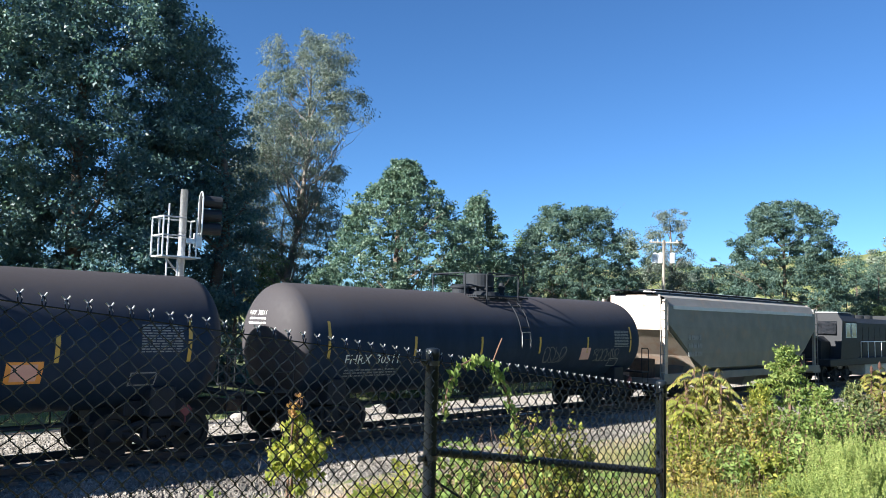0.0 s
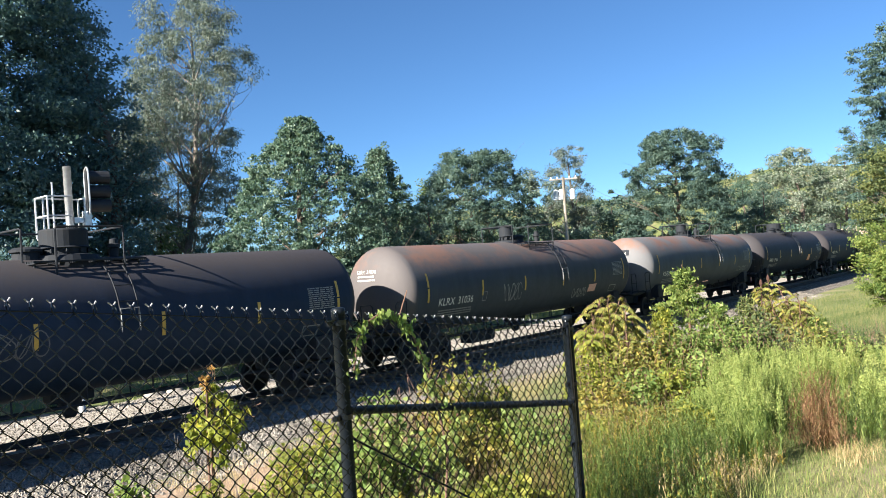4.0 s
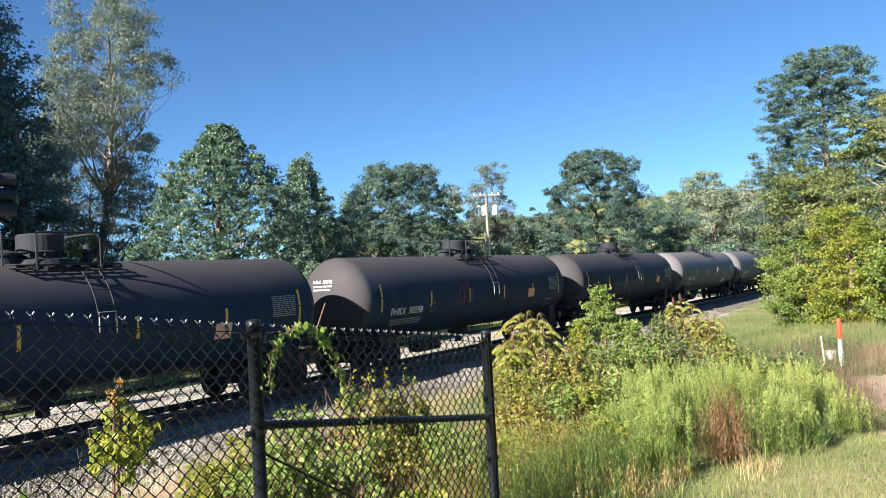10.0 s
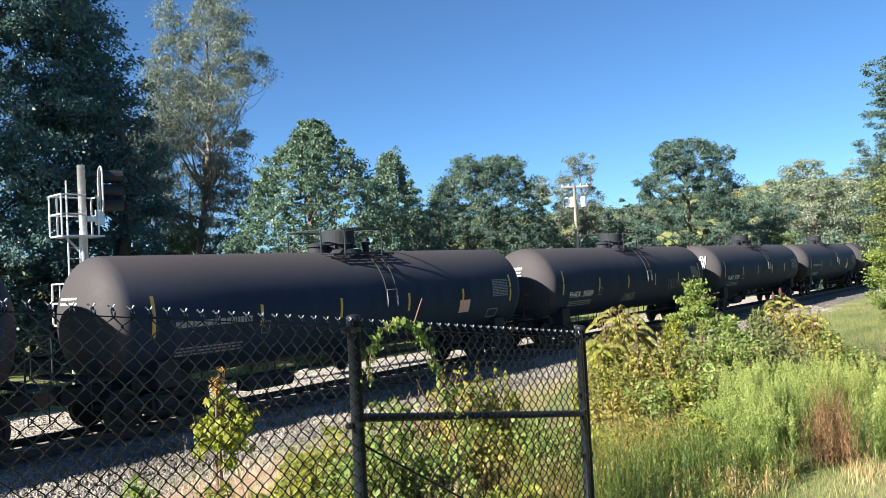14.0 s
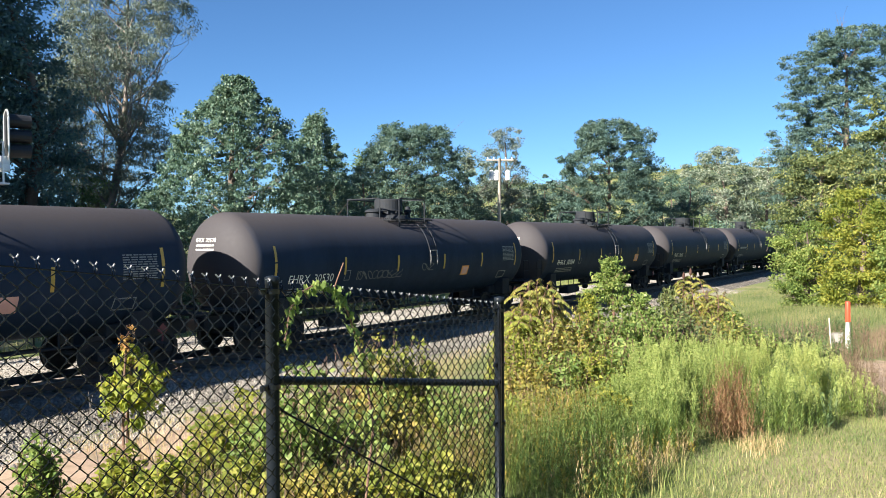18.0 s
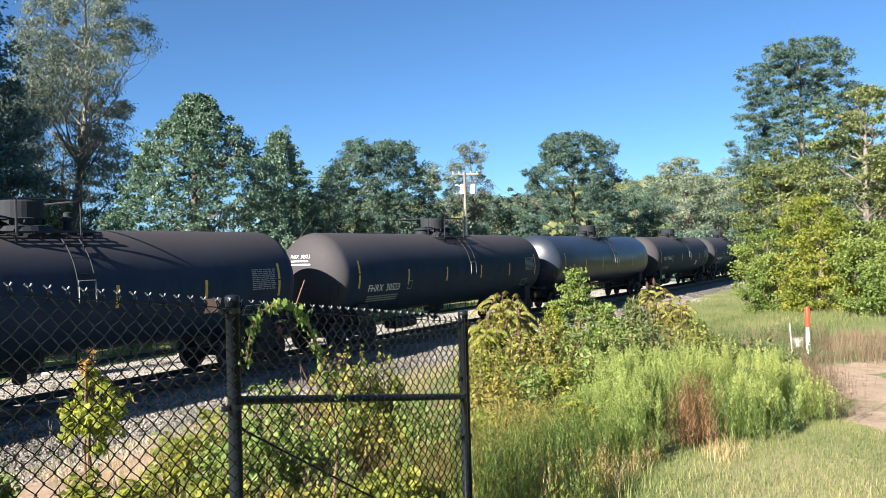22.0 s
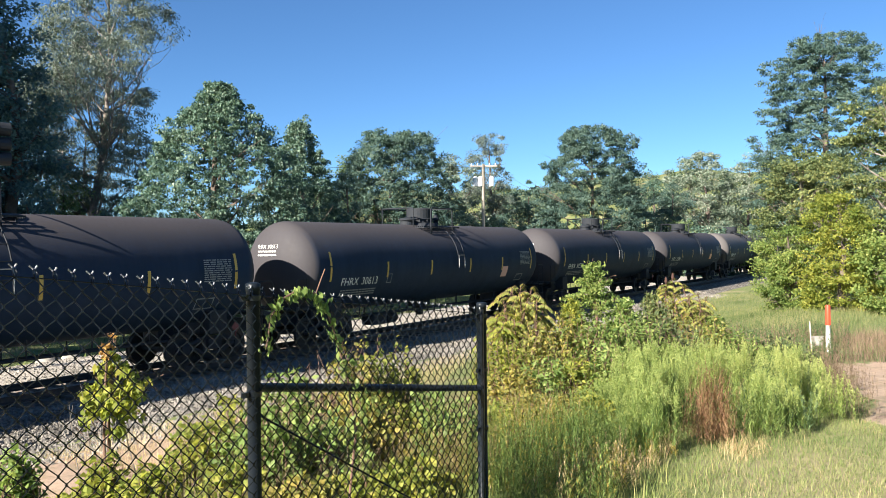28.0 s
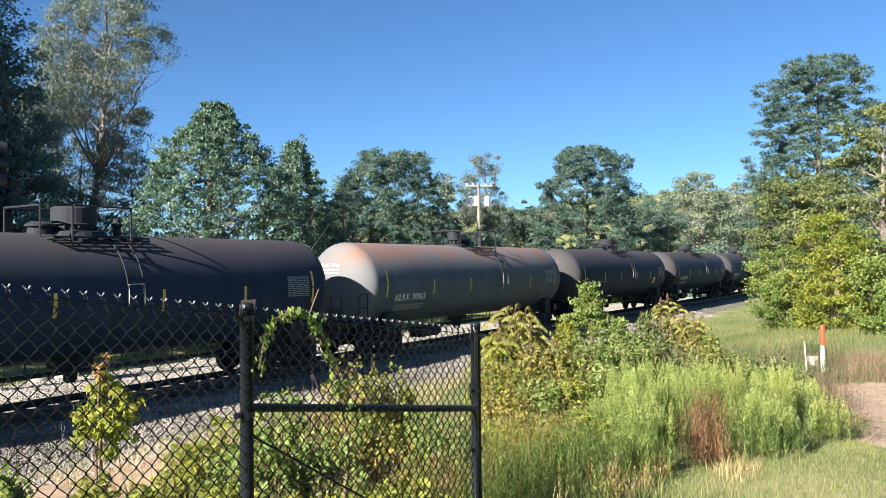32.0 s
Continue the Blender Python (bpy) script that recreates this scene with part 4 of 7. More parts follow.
def tank_car(i, mat, marks, label, extra=(), head_plate=False):
    car = thing("tank_car", pose(0, TRACK_Y, 0), label, "tank car", "tank cars of the train")
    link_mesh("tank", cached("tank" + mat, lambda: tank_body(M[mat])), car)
    truck(car, 2.4)
    truck(car, CAR - 2.4)
    for name, me, lab in cached("end", end_gear):
        link_mesh(name, me, car, UP, lab)
        link_mesh(name, me, car, pose(CAR, 0, RAIL_Z, 0, 0, 180), lab)
    grey = "grey" in mat or "dark" in mat
    for name, me, lab in cached("top%d" % grey, lambda: top_gear(grey)):
        link_mesh(name, me, car, None, lab)
    for near in (True, False):
        for me in cached("stripes%d" % near, lambda: side_marks(near)):
            link_mesh("reflective_stripe", me, car, None, "yellow reflective stripe")
    rng = random.Random(i)
    ink = M["white_mark"]
    if marks:
        x, u0 = 2.5, 0.62
        low = 2.80 if marks.startswith("CBTX") else 2.47
        for word in marks.split():
            me = text_mesh("lettering", word, 0.36, ink, lambda u, v: Vector((x + u, side_y(low + v, 0.008), low + v)))
            x = max(v.co.x for v in me.vertices) + 0.16
            for m in letter_meshes(me):
                link_mesh("letter", m, car)
            me = text_mesh("head_lettering", word, 0.17, ink, lambda u, v: Vector((0, u0 - u, 3.72 + v)))
            for v in me.vertices:
                v.co.x = head_x(v.co.y, v.co.z, 0.012)
            u0 = min(v.co.y for v in me.vertices) - 0.08
            for m in letter_meshes(me):
                link_mesh("head_letter", m, car)
    else:
        link_mesh("lettering", bars(rng, 2.5, 4.7, 2.80, 3.1, 1, M["grey_mark"], "lettering"), car, None, "worn white lettering")
    small = link_mesh("stencil_line", bars(rng, 2.6, 4.5, 2.12, 2.36, 3, M["grey_mark"], "stencil_line"), car, None, "small worn stencil lines")
    small["kind"] = "stuff"
    link_mesh("inspection_box", frame_mark(4.98, 5.24, 2.46, 2.78, M["grey_mark"], "inspection_box"), car)
    link_mesh("data_panel", cached("data_panel", lambda: bars(random.Random(3), 15.05, 16.02, 2.85, 3.47, 11, M["grey_mark"], "data_panel")), car, None, "panel of small white data lines")["kind"] = "stuff"
    link_mesh("stencil_frame", cached("stencil_frame", lambda: frame_mark(14.9, 15.5, 2.12, 2.42, M["grey_mark"], "stencil_frame", 0.03)), car)
    for r in range(2):
        hb = bmesh.new()
        u = 0.55
        while u > -0.25:
            w = rng.uniform(0.06, 0.16)
            z0 = 3.60 - r * 0.12
            q = [(head_x(y, z, 0.012), y, z) for y, z in ((u, z0), (u - w * 0.8, z0), (u - w * 0.8, z0 + 0.05), (u, z0 + 0.05))]
            hb.faces.new([hb.verts.new(p) for p in q])
            u -= w
        link_mesh("head_stencil", mesh_of("head_stencil", hb, ink), car)["kind"] = "stuff"

    def placard():
        bm = bmesh.new()
        box(bm, 16.03, 16.25, -1.5, -1.48, 1.47, 1.69, 0.004, None)
        bmesh.ops.rotate(bm, cent=(16.14, -1.49, 1.58), matrix=Matrix.Rotation(math.pi / 4, 3, "Y"), verts=bm.verts)
        tube(bm, [(16.14, -1.47, 1.3), (16.14, -1.47, 1.62)], 0.02, 6)
        return mesh_of("hazard_placard", bm, M["red_card"])
    link_mesh("hazard_placard", cached("placard", placard), car, None, "red diamond hazard placard")
    for e in extra:
        if e[0] == "card":
            _, x, z, w, h, m_ = e
            bm = bmesh.new()
            curved_patch(bm, x, x + w, z, z + h, 0.008, True, 4)
            st = link_mesh("sticker", mesh_of("sticker", bm, M[m_]), car, None, "square %s sticker" % m_.split("_")[0])
            if m_ == "orange_card":
                bm = bmesh.new()
                curved_patch(bm, x + w * 0.15, x + w * 0.85, z + h * 0.12, z + h * 0.88, 0.012, True, 4)
                link_mesh("sticker_field", mesh_of("sticker_field", bm, M["pink_card"]), st, None, "faded pink field")
        elif e[0] == "tag":
            _, seed, x, z, w, h, n, m_ = e
            link_mesh("graffiti", scrawl(seed, x, z, w, h, n, M[m_]), car, None, "spray-painted graffiti scrawl")
        elif e[0] == "head_tag":
            link_mesh("graffiti", scrawl(e[1], -0.75, 3.15, 1.25, 0.85, 8, M["white_mark"], "graffiti", lambda u, v, o: (head_x(u, v, 0.012 + o), -u - 0.3, v)), car, None, "white spray-painted graffiti on the tank head")
    if head_plate:
        bm = bmesh.new()
        rows = [[bm.verts.new((head_x(y, z, 0.01), y, z)) for y in (0.7, 0.4, 0.1, -0.2, -0.45)] for z in (3.68, 3.82, 3.96)]
        for a, b in zip(rows, rows[1:]):
            for k in range(4):
                bm.faces.new((a[k], a[k + 1], b[k + 1], b[k]))
        link_mesh("head_plate", mesh_of("head_plate", bm, M["steel_black"]), car, None, "black name panel on the tank head")
    return car


B = "black tank car with dusty top and yellow reflective stripes"
CARS = [
    ("tank_black", "FHRX 30511", B, (("card", 13.0, 2.4, 0.55, 0.42, "pink_card"), ("tag", 1, 10.9, 2.3, 1.2, 0.6, 4, "graffiti"), ("tag", 2, 13.8, 2.3, 1.6, 0.5, 6, "graffiti"))),
    ("tank_black", "FHRX 30163", B, (("card", 12.45, 2.25, 0.68, 0.44, "orange_card"),)),
    ("tank_grey_rust", "KLRX 31015", "grey tank car with rust patches along its top", (("tag", 3, 14.0, 2.2, 2.0, 0.3, 5, "grey_mark"),)),
    ("tank_dark_rust", "KLRX 31036", "dark grey tank car with rusty top and faint graffiti", (("tag", 4, 6.3, 2.3, 1.2, 0.7, 5, "grey_mark"), ("tag", 5, 11.6, 2.05, 1.2, 0.42, 6, "grey_mark"), ("card", 12.9, 2.24, 0.66, 0.32, "pink_card"))),
    ("tank_black", "FHRX 30812", B, (("tag", 6, 6.4, 2.5, 1.6, 0.6, 5, "graffiti"),)),
    ("tank_grey", "KLRX 30931", "plain grey tank car with a black panel on its head", (("card", 13.6, 2.0, 0.9, 0.3, "pink_card"),)),
    ("tank_grey", "KLRX 30872", "plain grey tank car with worn stencils", (("card", 13.0, 2.0, 0.9, 0.3, "pink_card"),)),
    ("tank_black", "FHRX 30405", "black tank car with white graffiti on its side", (("tag", 7, 6.0, 2.15, 5.0, 0.75, 12, "graffiti"), ("card", 13.4, 2.6, 0.45, 0.4, "orange_card"))),
    ("tank_black", "FHRX 30298", "black tank car with dark red graffiti and an orange sticker", (("tag", 8, 6.8, 2.6, 1.2, 1.0, 5, "graffiti_red"), ("card", 12.9, 2.6, 0.62, 0.38, "orange_card"))),
    ("tank_black", "", B, (("card", 13.0, 2.4, 0.55, 0.42, "pink_card"),)),
    ("tank_black", "FHRX 30507", "black tank car with white graffiti on its head", (("head_tag", 9),)),
    ("tank_black", "FHRX 30589", "black tank car with pale graffiti near its end", (("tag", 10, 12.2, 2.35, 3.0, 0.55, 9, "graffiti"), ("tag", 32, 7.4, 2.02, 1.3, 0.4, 6, "grey_mark"))),
    ("tank_black", "", B, (("card", 13.2, 2.4, 0.55, 0.42, "pink_card"),)),
    ("tank_black", "FHRX 30444", B, ()),
    ("tank_black", "FHRX 30084", B, (("card", 12.9, 2.4, 0.6, 0.42, "orange_card"),)),
    ("tank_black", "FHRX 30530", B, (("tag", 11, 5.6, 2.44, 2.4, 0.3, 9, "graffiti"), ("tag", 31, 9.2, 2.62, 0.7, 0.28, 3, "graffiti"), ("card", 11.9, 2.36, 0.5, 0.36, "orange_card"))),
    ("tank_black", "CBTX 740844", "clean black tank car with large white lettering", (("card", 12.2, 2.25, 0.45, 0.36, "pink_card"),)),
    ("tank_gloss", "TAEX 30132", "glossy black tank car with few stencils", ()),
    ("tank_black", "FHRX 30523", B, ()),
    ("tank_black", "FHRX 30734", B, (("card", 13.4, 2.3, 0.5, 0.4, "pink_card"), ("card", 14.2, 2.2, 0.4, 0.35, "pink_card"))),
    ("tank_dusty", "TAEX 2152", "dusty dark grey tank car with graffiti along its side", (("tag", 12, 11.0, 2.2, 3.5, 0.8, 10, "graffiti"),)),
    ("tank_black", "SHPX 215150", B, (("card", 12.9, 2.4, 0.6, 0.42, "orange_card"),)),
    ("tank_black", "FHRX 30523", B, ()),
    ("tank_black", "FHRX 30613", B, (("card", 13.4, 2.35, 0.5, 0.45, "pink_card"),)),
    ("tank_black", "KLRX 31002", B, ()),
    ("tank_black", "FHRX 30207", B, (("card", 14.0, 2.4, 0.45, 0.4, "orange_card"),)),
    ("tank_grey_rust", "KLRX 30963", "light grey tank car with rust on its top and faint graffiti", (("tag", 13, 12.0, 2.5, 3.2, 0.6, 9, "graffiti"),)),
    ("tank_black", "", B, (("card", 13.2, 2.4, 0.55, 0.42, "pink_card"),)),
    ("tank_black", "", B, ()),
]
HOPPER_LEN, LOCO_LEN = 18.1, 22.0


def hopper_car():
    """Covered hopper: sloped ends, tall curved sides, roof walkway, end frame and ladders."""
    car = thing("hopper_car", pose(0, TRACK_Y, 0), "pale grey covered hopper car with white upper band", "hopper car")
    n = HOPPER_LEN
    bm = bmesh.new()
    up = 0.34
    sec = [(y, z + up) for y, z in ((-0.55, 1.05), (-1.5, 1.55), (-1.58, 2.2), (-1.6, 3.3), (-1.55, 4.15), (-1.35, 4.5), (-0.8, 4.72), (0.8, 4.72), (1.35, 4.5), (1.55, 4.15), (1.6, 3.3), (1.58, 2.2), (1.5, 1.55), (0.55, 1.05))]
    rings = []
    for x, k in ((0.85, 3.75), (2.6, 2.5), (3.9, 1.39), (n - 4.5, 1.39), (n - 3.2, 2.5), (n - 1.6, 3.75)):
        rings.append([bm.verts.new((x, y, max(z, k))) for y, z in sec])
    m_ = len(sec)
    for a, b in zip(rings, rings[1:]):
        for k in range(m_):
            bm.faces.new((a[k], a[(k + 1) % m_], b[(k + 1) % m_], b[k]))
    bmesh.ops.recalc_face_normals(bm, faces=bm.faces)
    part("body", bm, M["hopper"], car)
    for x, sx in ((0.85, -1), (n - 1.6, 1)):
        bm = bmesh.new()
        box(bm, x - 0.04, x + 0.04, -1.56, 1.56, 3.5, 4.55, 0.01)
        box(bm, x - 0.03, x + 0.03, -1.2, 1.2, 4.55, 4.95, 0.01)
        part("end_sheet", bm, M["hopper_sunlit_end"], car, "sunlit beige end sheet")
        bm = bmesh.new()
        q = [(x - sx * 0.0, 3.52), (x - sx * 1.75, 2.42), (x - sx * 3.05, 1.32)]
        for (xa, za), (xb, zb) in zip(q, q[1:]):
            v = [bm.verts.new(c) for c in ((xa, -1.5, za), (xa, 1.5, za), (xb, 1.5, zb), (xb, -1.5, zb), (xa, -1.5, za + 0.03), (xa, 1.5, za + 0.03), (xb, 1.5, zb + 0.03), (xb, -1.5, zb + 0.03))]
            for f in ((0, 1, 2, 3), (4, 5, 6, 7), (0, 1, 5, 4), (3, 2, 6, 7), (0, 3, 7, 4), (1, 2, 6, 5)):
                bm.faces.new([v[k] for k in f])
        bmesh.ops.recalc_face_normals(bm, faces=bm.faces)
        part("slope_sheet", bm, M["hopper_sunlit_end"], car, "sloped end sheet in sunlit beige")
    for s in (-1, 1):
        bm = bmesh.new()
        prism(bm, [(s * 1.588, 4.36), (s * 1.565, 4.49), (s * 1.585, 4.5), (s * 1.604, 4.36)], 1.2, n - 2.0)
        part("upper_band", bm, M["hopper_white"], car, "white painted upper band")
        bm = bmesh.new()
        box(bm, 0.5, n - 1.0, s * 1.5 - 0.06, s * 1.5 + 0.06, 1.4, 1.72, 0.02)
        part("side_sill", bm, M["hopper"], car)
        for x in (0.75, n - 1.5):
            bm = bmesh.new()
            box(bm, x - 0.12, x + 0.12, s * 1.46 - 0.06, s * 1.46 + 0.06, 1.4, 4.75, 0.015)
            # only the sun-facing rear posts get the sunlit end colour
            part("end_post", bm, M["hopper_sunlit_end" if x < 9 else "hopper"], car)
            bm = bmesh.new()
            sx = -1 if x < 9 else 1
            for xx in (x + sx * 0.42, x + sx * 0.06):
                tube(bm, [(xx, s * 1.5, 0.6), (xx, s * 1.5, 4.8)], 0.022, 6)
            for k in range(12):
                tube(bm, [(x + sx * 0.42, s * 1.5, 0.7 + k * 0.36), (x + sx * 0.06, s * 1.5, 0.7 + k * 0.36)], 0.016, 6)
            part("ladder", bm, M["hopper"], car)
    for x0, x1 in ((0.35, 1.4), (n - 1.8, n - 0.7)):
        bm = bmesh.new()
        box(bm, x0, x1, -1.5, 1.5, 1.3, 1.52, 0.02)
        part("end_platform", bm, M["hopper"], car)
        bm = bmesh.new()
        box(bm, x0 + 0.2, x1 - 0.3, -0.8, 0.1, 1.52, 2.3, 0.04)
        part("brake_box", bm, M["steel_rust"], car, "rusty brake equipment")
    for k in range(4):
        bm = bmesh.new()
        cx = 3.9 + k * 3.2
        rings = [[bm.verts.new((cx + sx * a, sy * b, z)) for sx, sy in ((-1, -1), (1, -1), (1, 1), (-1, 1))] for a, b, z in ((1.3, 1.3, 2.0), (0.45, 0.5, 0.95), (0.45, 0.5, 0.85))]
        for a, b in zip(rings, rings[1:]):
            for q in range(4):
                bm.faces.new((a[q], a[(q + 1) % 4], b[(q + 1) % 4], b[q]))
        bm.faces.new(rings[-1])
        part("outlet_gate", bm, M["hopper"], car)
    for y in (-0.75, 0.75):
        bm = bmesh.new()
        box(bm, 0.4, n - 1.2, y - 0.28, y + 0.28, 5.12, 5.16, 0.008)
        for k in range(12):
            tube(bm, [(0.95 + k * 1.4, y, 4.94), (0.95 + k * 1.4, y, 5.13)], 0.025, 6)
        part("roof_walkway", bm, M["steel_black"], car)
    bm = bmesh.new()
    box(bm, 2.0, n - 2.6, -0.3, 0.3, 5.08, 5.24, 0.03)
    part("hatch_cover", bm, M["hopper_white"], car)
    rng = random.Random(77)
    bm = bmesh.new()
    for r in range(3):
        x = 2.4
        while x < 3.5:
            w = rng.uniform(0.1, 0.3)
            box(bm, x, x + w * 0.8, -1.612, -1.606, 3.1 - r * 0.35, 3.3 - r * 0.35)
            x += w
    part("stencil_line", bm, M["grey_mark"], car)
    truck(car, 2.4)
    truck(car, n - 2.4)
    for name, me, lab in cached("end", end_gear)[1:2]:
        link_mesh(name, me, car, UP, lab)
        link_mesh(name, me, car, pose(n, 0, RAIL_Z, 0, 0, 180), lab)
    return car


def locomotive(body="loco", roof="loco_pale", sill="loco", label="dark diesel locomotive with pale roof, cab facing the train"):
    """Six-axle diesel, cab at the rear: nose, cab with windows, long hood with flared radiator, walkway and handrails."""
    car = thing("locomotive", pose(0, TRACK_Y, 0), label, "locomotive", "locomotives of the train")
    n, u = LOCO_LEN, RAIL_Z
    bm = bmesh.new()
    box(bm, 0.7, n - 0.7, -1.5, 1.5, 1.0 + u, 1.4 + u, 0.04)
    part("underframe", bm, M[sill], car)
    bm = bmesh.new()
    prism(bm, [(-0.85, 1.4 + u), (-0.85, 2.4 + u), (-0.5, 2.7 + u), (0.5, 2.7 + u), (0.85, 2.4 + u), (0.85, 1.4 + u)], 1.1, 2.5)
    part("nose", bm, M[body], car)
    bm = bmesh.new()
    sec = [(-1.5, 1.4 + u), (-1.5, 3.6 + u), (-1.15, 4.1 + u), (1.15, 4.1 + u), (1.5, 3.6 + u), (1.5, 1.4 + u)]
    rings = [[bm.verts.new((x0 + (0.55 * max(0.0, z - 2.7 - u) / 1.4 if x0 < 3 else 0.0), y, z)) for y, z in sec] for x0 in (2.4, 5.3)]
    for k in range(6):
        bm.faces.new((rings[0][k], rings[0][(k + 1) % 6], rings[1][(k + 1) % 6], rings[1][k]))
    bm.faces.new(rings[0])
    bm.faces.new(rings[1][::-1])
    bmesh.ops.recalc_face_normals(bm, faces=bm.faces)
    cab = part("cab", bm, M[body], car)
    bm = bmesh.new()
    prism(bm, [(-1.2, 4.105 + u), (-1.2, 4.16 + u), (1.2, 4.16 + u), (1.2, 4.105 + u)], 2.9, 5.2)
    part("cab_roof", bm, M[roof], cab, "pale sunlit cab roof")
    for y0, y1 in ((-1.2, -0.12), (0.12, 1.2)):
        bm = bmesh.new()
        q = [(2.4 + 0.55 * (z - 2.7) / 1.4 - 0.012, y, z + u) for y, z in ((y0, 2.85), (y1, 2.85), (y1, 3.6), (y0, 3.6))]
        bm.faces.new([bm.verts.new(c) for c in q])
        bmesh.ops.solidify(bm, geom=bm.faces[:], thickness=0.01)
        part("windshield", bm, M["loco_glass"], cab, "dark cab windshield")
    for x in (3.3, 4.3):
        bm = bmesh.new()
        box(bm, x, x + 0.75, -1.515, -1.502, 2.7 + u, 3.45 + u)
        w = part("cab_window", bm, M["loco_glass"], cab)
        bm = bmesh.new()
        for a0, a1, c0, c1 in ((x - 0.05, x, 2.65, 3.5), (x + 0.75, x + 0.8, 2.65, 3.5), (x, x + 0.75, 2.65, 2.7), (x, x + 0.75, 3.45, 3.5)):
            box(bm, a0, a1, -1.525, -1.5, c0 + u, c1 + u)
        part("window_frame", bm, M["galv"], w)
    bm = bmesh.new()
    prism(bm, [(-0.95, 1.4 + u), (-0.95, 3.55 + u), (-0.7, 3.85 + u), (0.7, 3.85 + u), (0.95, 3.55 + u), (0.95, 1.4 + u)], 5.3, n - 1.5)
    part("long_hood", bm, M[body], car)
    bm = bmesh.new()
    prism(bm, [(-0.98, 2.9 + u), (-1.5, 3.4 + u), (-1.5, 3.8 + u), (-1.0, 4.15 + u), (1.0, 4.15 + u), (1.5, 3.8 + u), (1.5, 3.4 + u), (0.98, 2.9 + u)], n - 6.6, n - 1.7)
    part("radiator", bm, M[body], car)
    for k in range(3):
        bm = bmesh.new()
        lathe(bm, [(3.8 + u, 0.5), (4.05 + u, 0.5), (4.1 + u, 0.42)], 18, "z", (8.0 + k * 1.7, 0, 0))
        part("roof_fan", bm, M[body], car)
    bm = bmesh.new()
    box(bm, 7.2, 14.2, -1.3, 1.3, 0.3 + u, 1.0 + u, 0.15)
    part("fuel_tank", bm, M["loco_pale"] if body == "loco" else M["steel_black"], car)
    for s in (-1, 1):
        bm = bmesh.new()
        for k in range(12):
            tube(bm, [(6.0 + k * 1.3, s * 1.46, 1.4 + u), (6.0 + k * 1.3, s * 1.46, 2.4 + u)], 0.025, 6)
        tube(bm, [(6.0, s * 1.46, 2.4 + u), (6.0 + 11 * 1.3, s * 1.46, 2.4 + u)], 0.025, 6)
        part("handrail", bm, M["galv"], car)
        for k in range(8):
            bm = bmesh.new()
            box(bm, 5.6 + k * 1.15, 6.6 + k * 1.15, s * 0.955 - 0.012, s * 0.955 + 0.012, 1.6 + u, 3.3 + u, 0.004)
            part("hood_door", bm, M[body], car)
    for x in (2.6, 4.4, n - 4.4, n - 2.6):
        truck(car, x)
    return car


def rear_at(t):
    """How far the first tank car's rear coupler has run along the line."""
    return 10.333 + 15.4667 * t - 0.0057053 * t ** 2 - 0.00025249 * t ** 3


TRAIN = []


def build_train():
    for i, (mat, marks, label, extra) in enumerate(CARS):
        slack = float(np.interp(i, (0, 2, 5, 8, 11, 16, 20, 23, 26), (0.08, -0.05, 0.35, -0.05, 0.33, -0.25, -0.1, -0.06, 0.14)))
        TRAIN.append((tank_car(i, mat, marks, label, extra, i in (2, 5, 6)), -CAR * i - slack))
    TRAIN.append((hopper_car(), CAR - 0.1))
    TRAIN.append((locomotive(), CAR + HOPPER_LEN))
    TRAIN.append((locomotive("loco_yellow", "loco_blue", "loco_blue", "yellow and blue diesel locomotive at the head of the train"), CAR + HOPPER_LEN + LOCO_LEN))


def motions():
    """The train runs along the straight line, slowing a little."""
    for car, off in TRAIN:
        walk(car, [(t, pose(rear_at(t) + off, TRACK_Y, 0)) for t in range(0, 33, 2)])


# ---- chain-link fence ----
FENCE_Y = 2.68


def fence_top(x):
    return 3.53 - 0.119 * (x - 2.57)


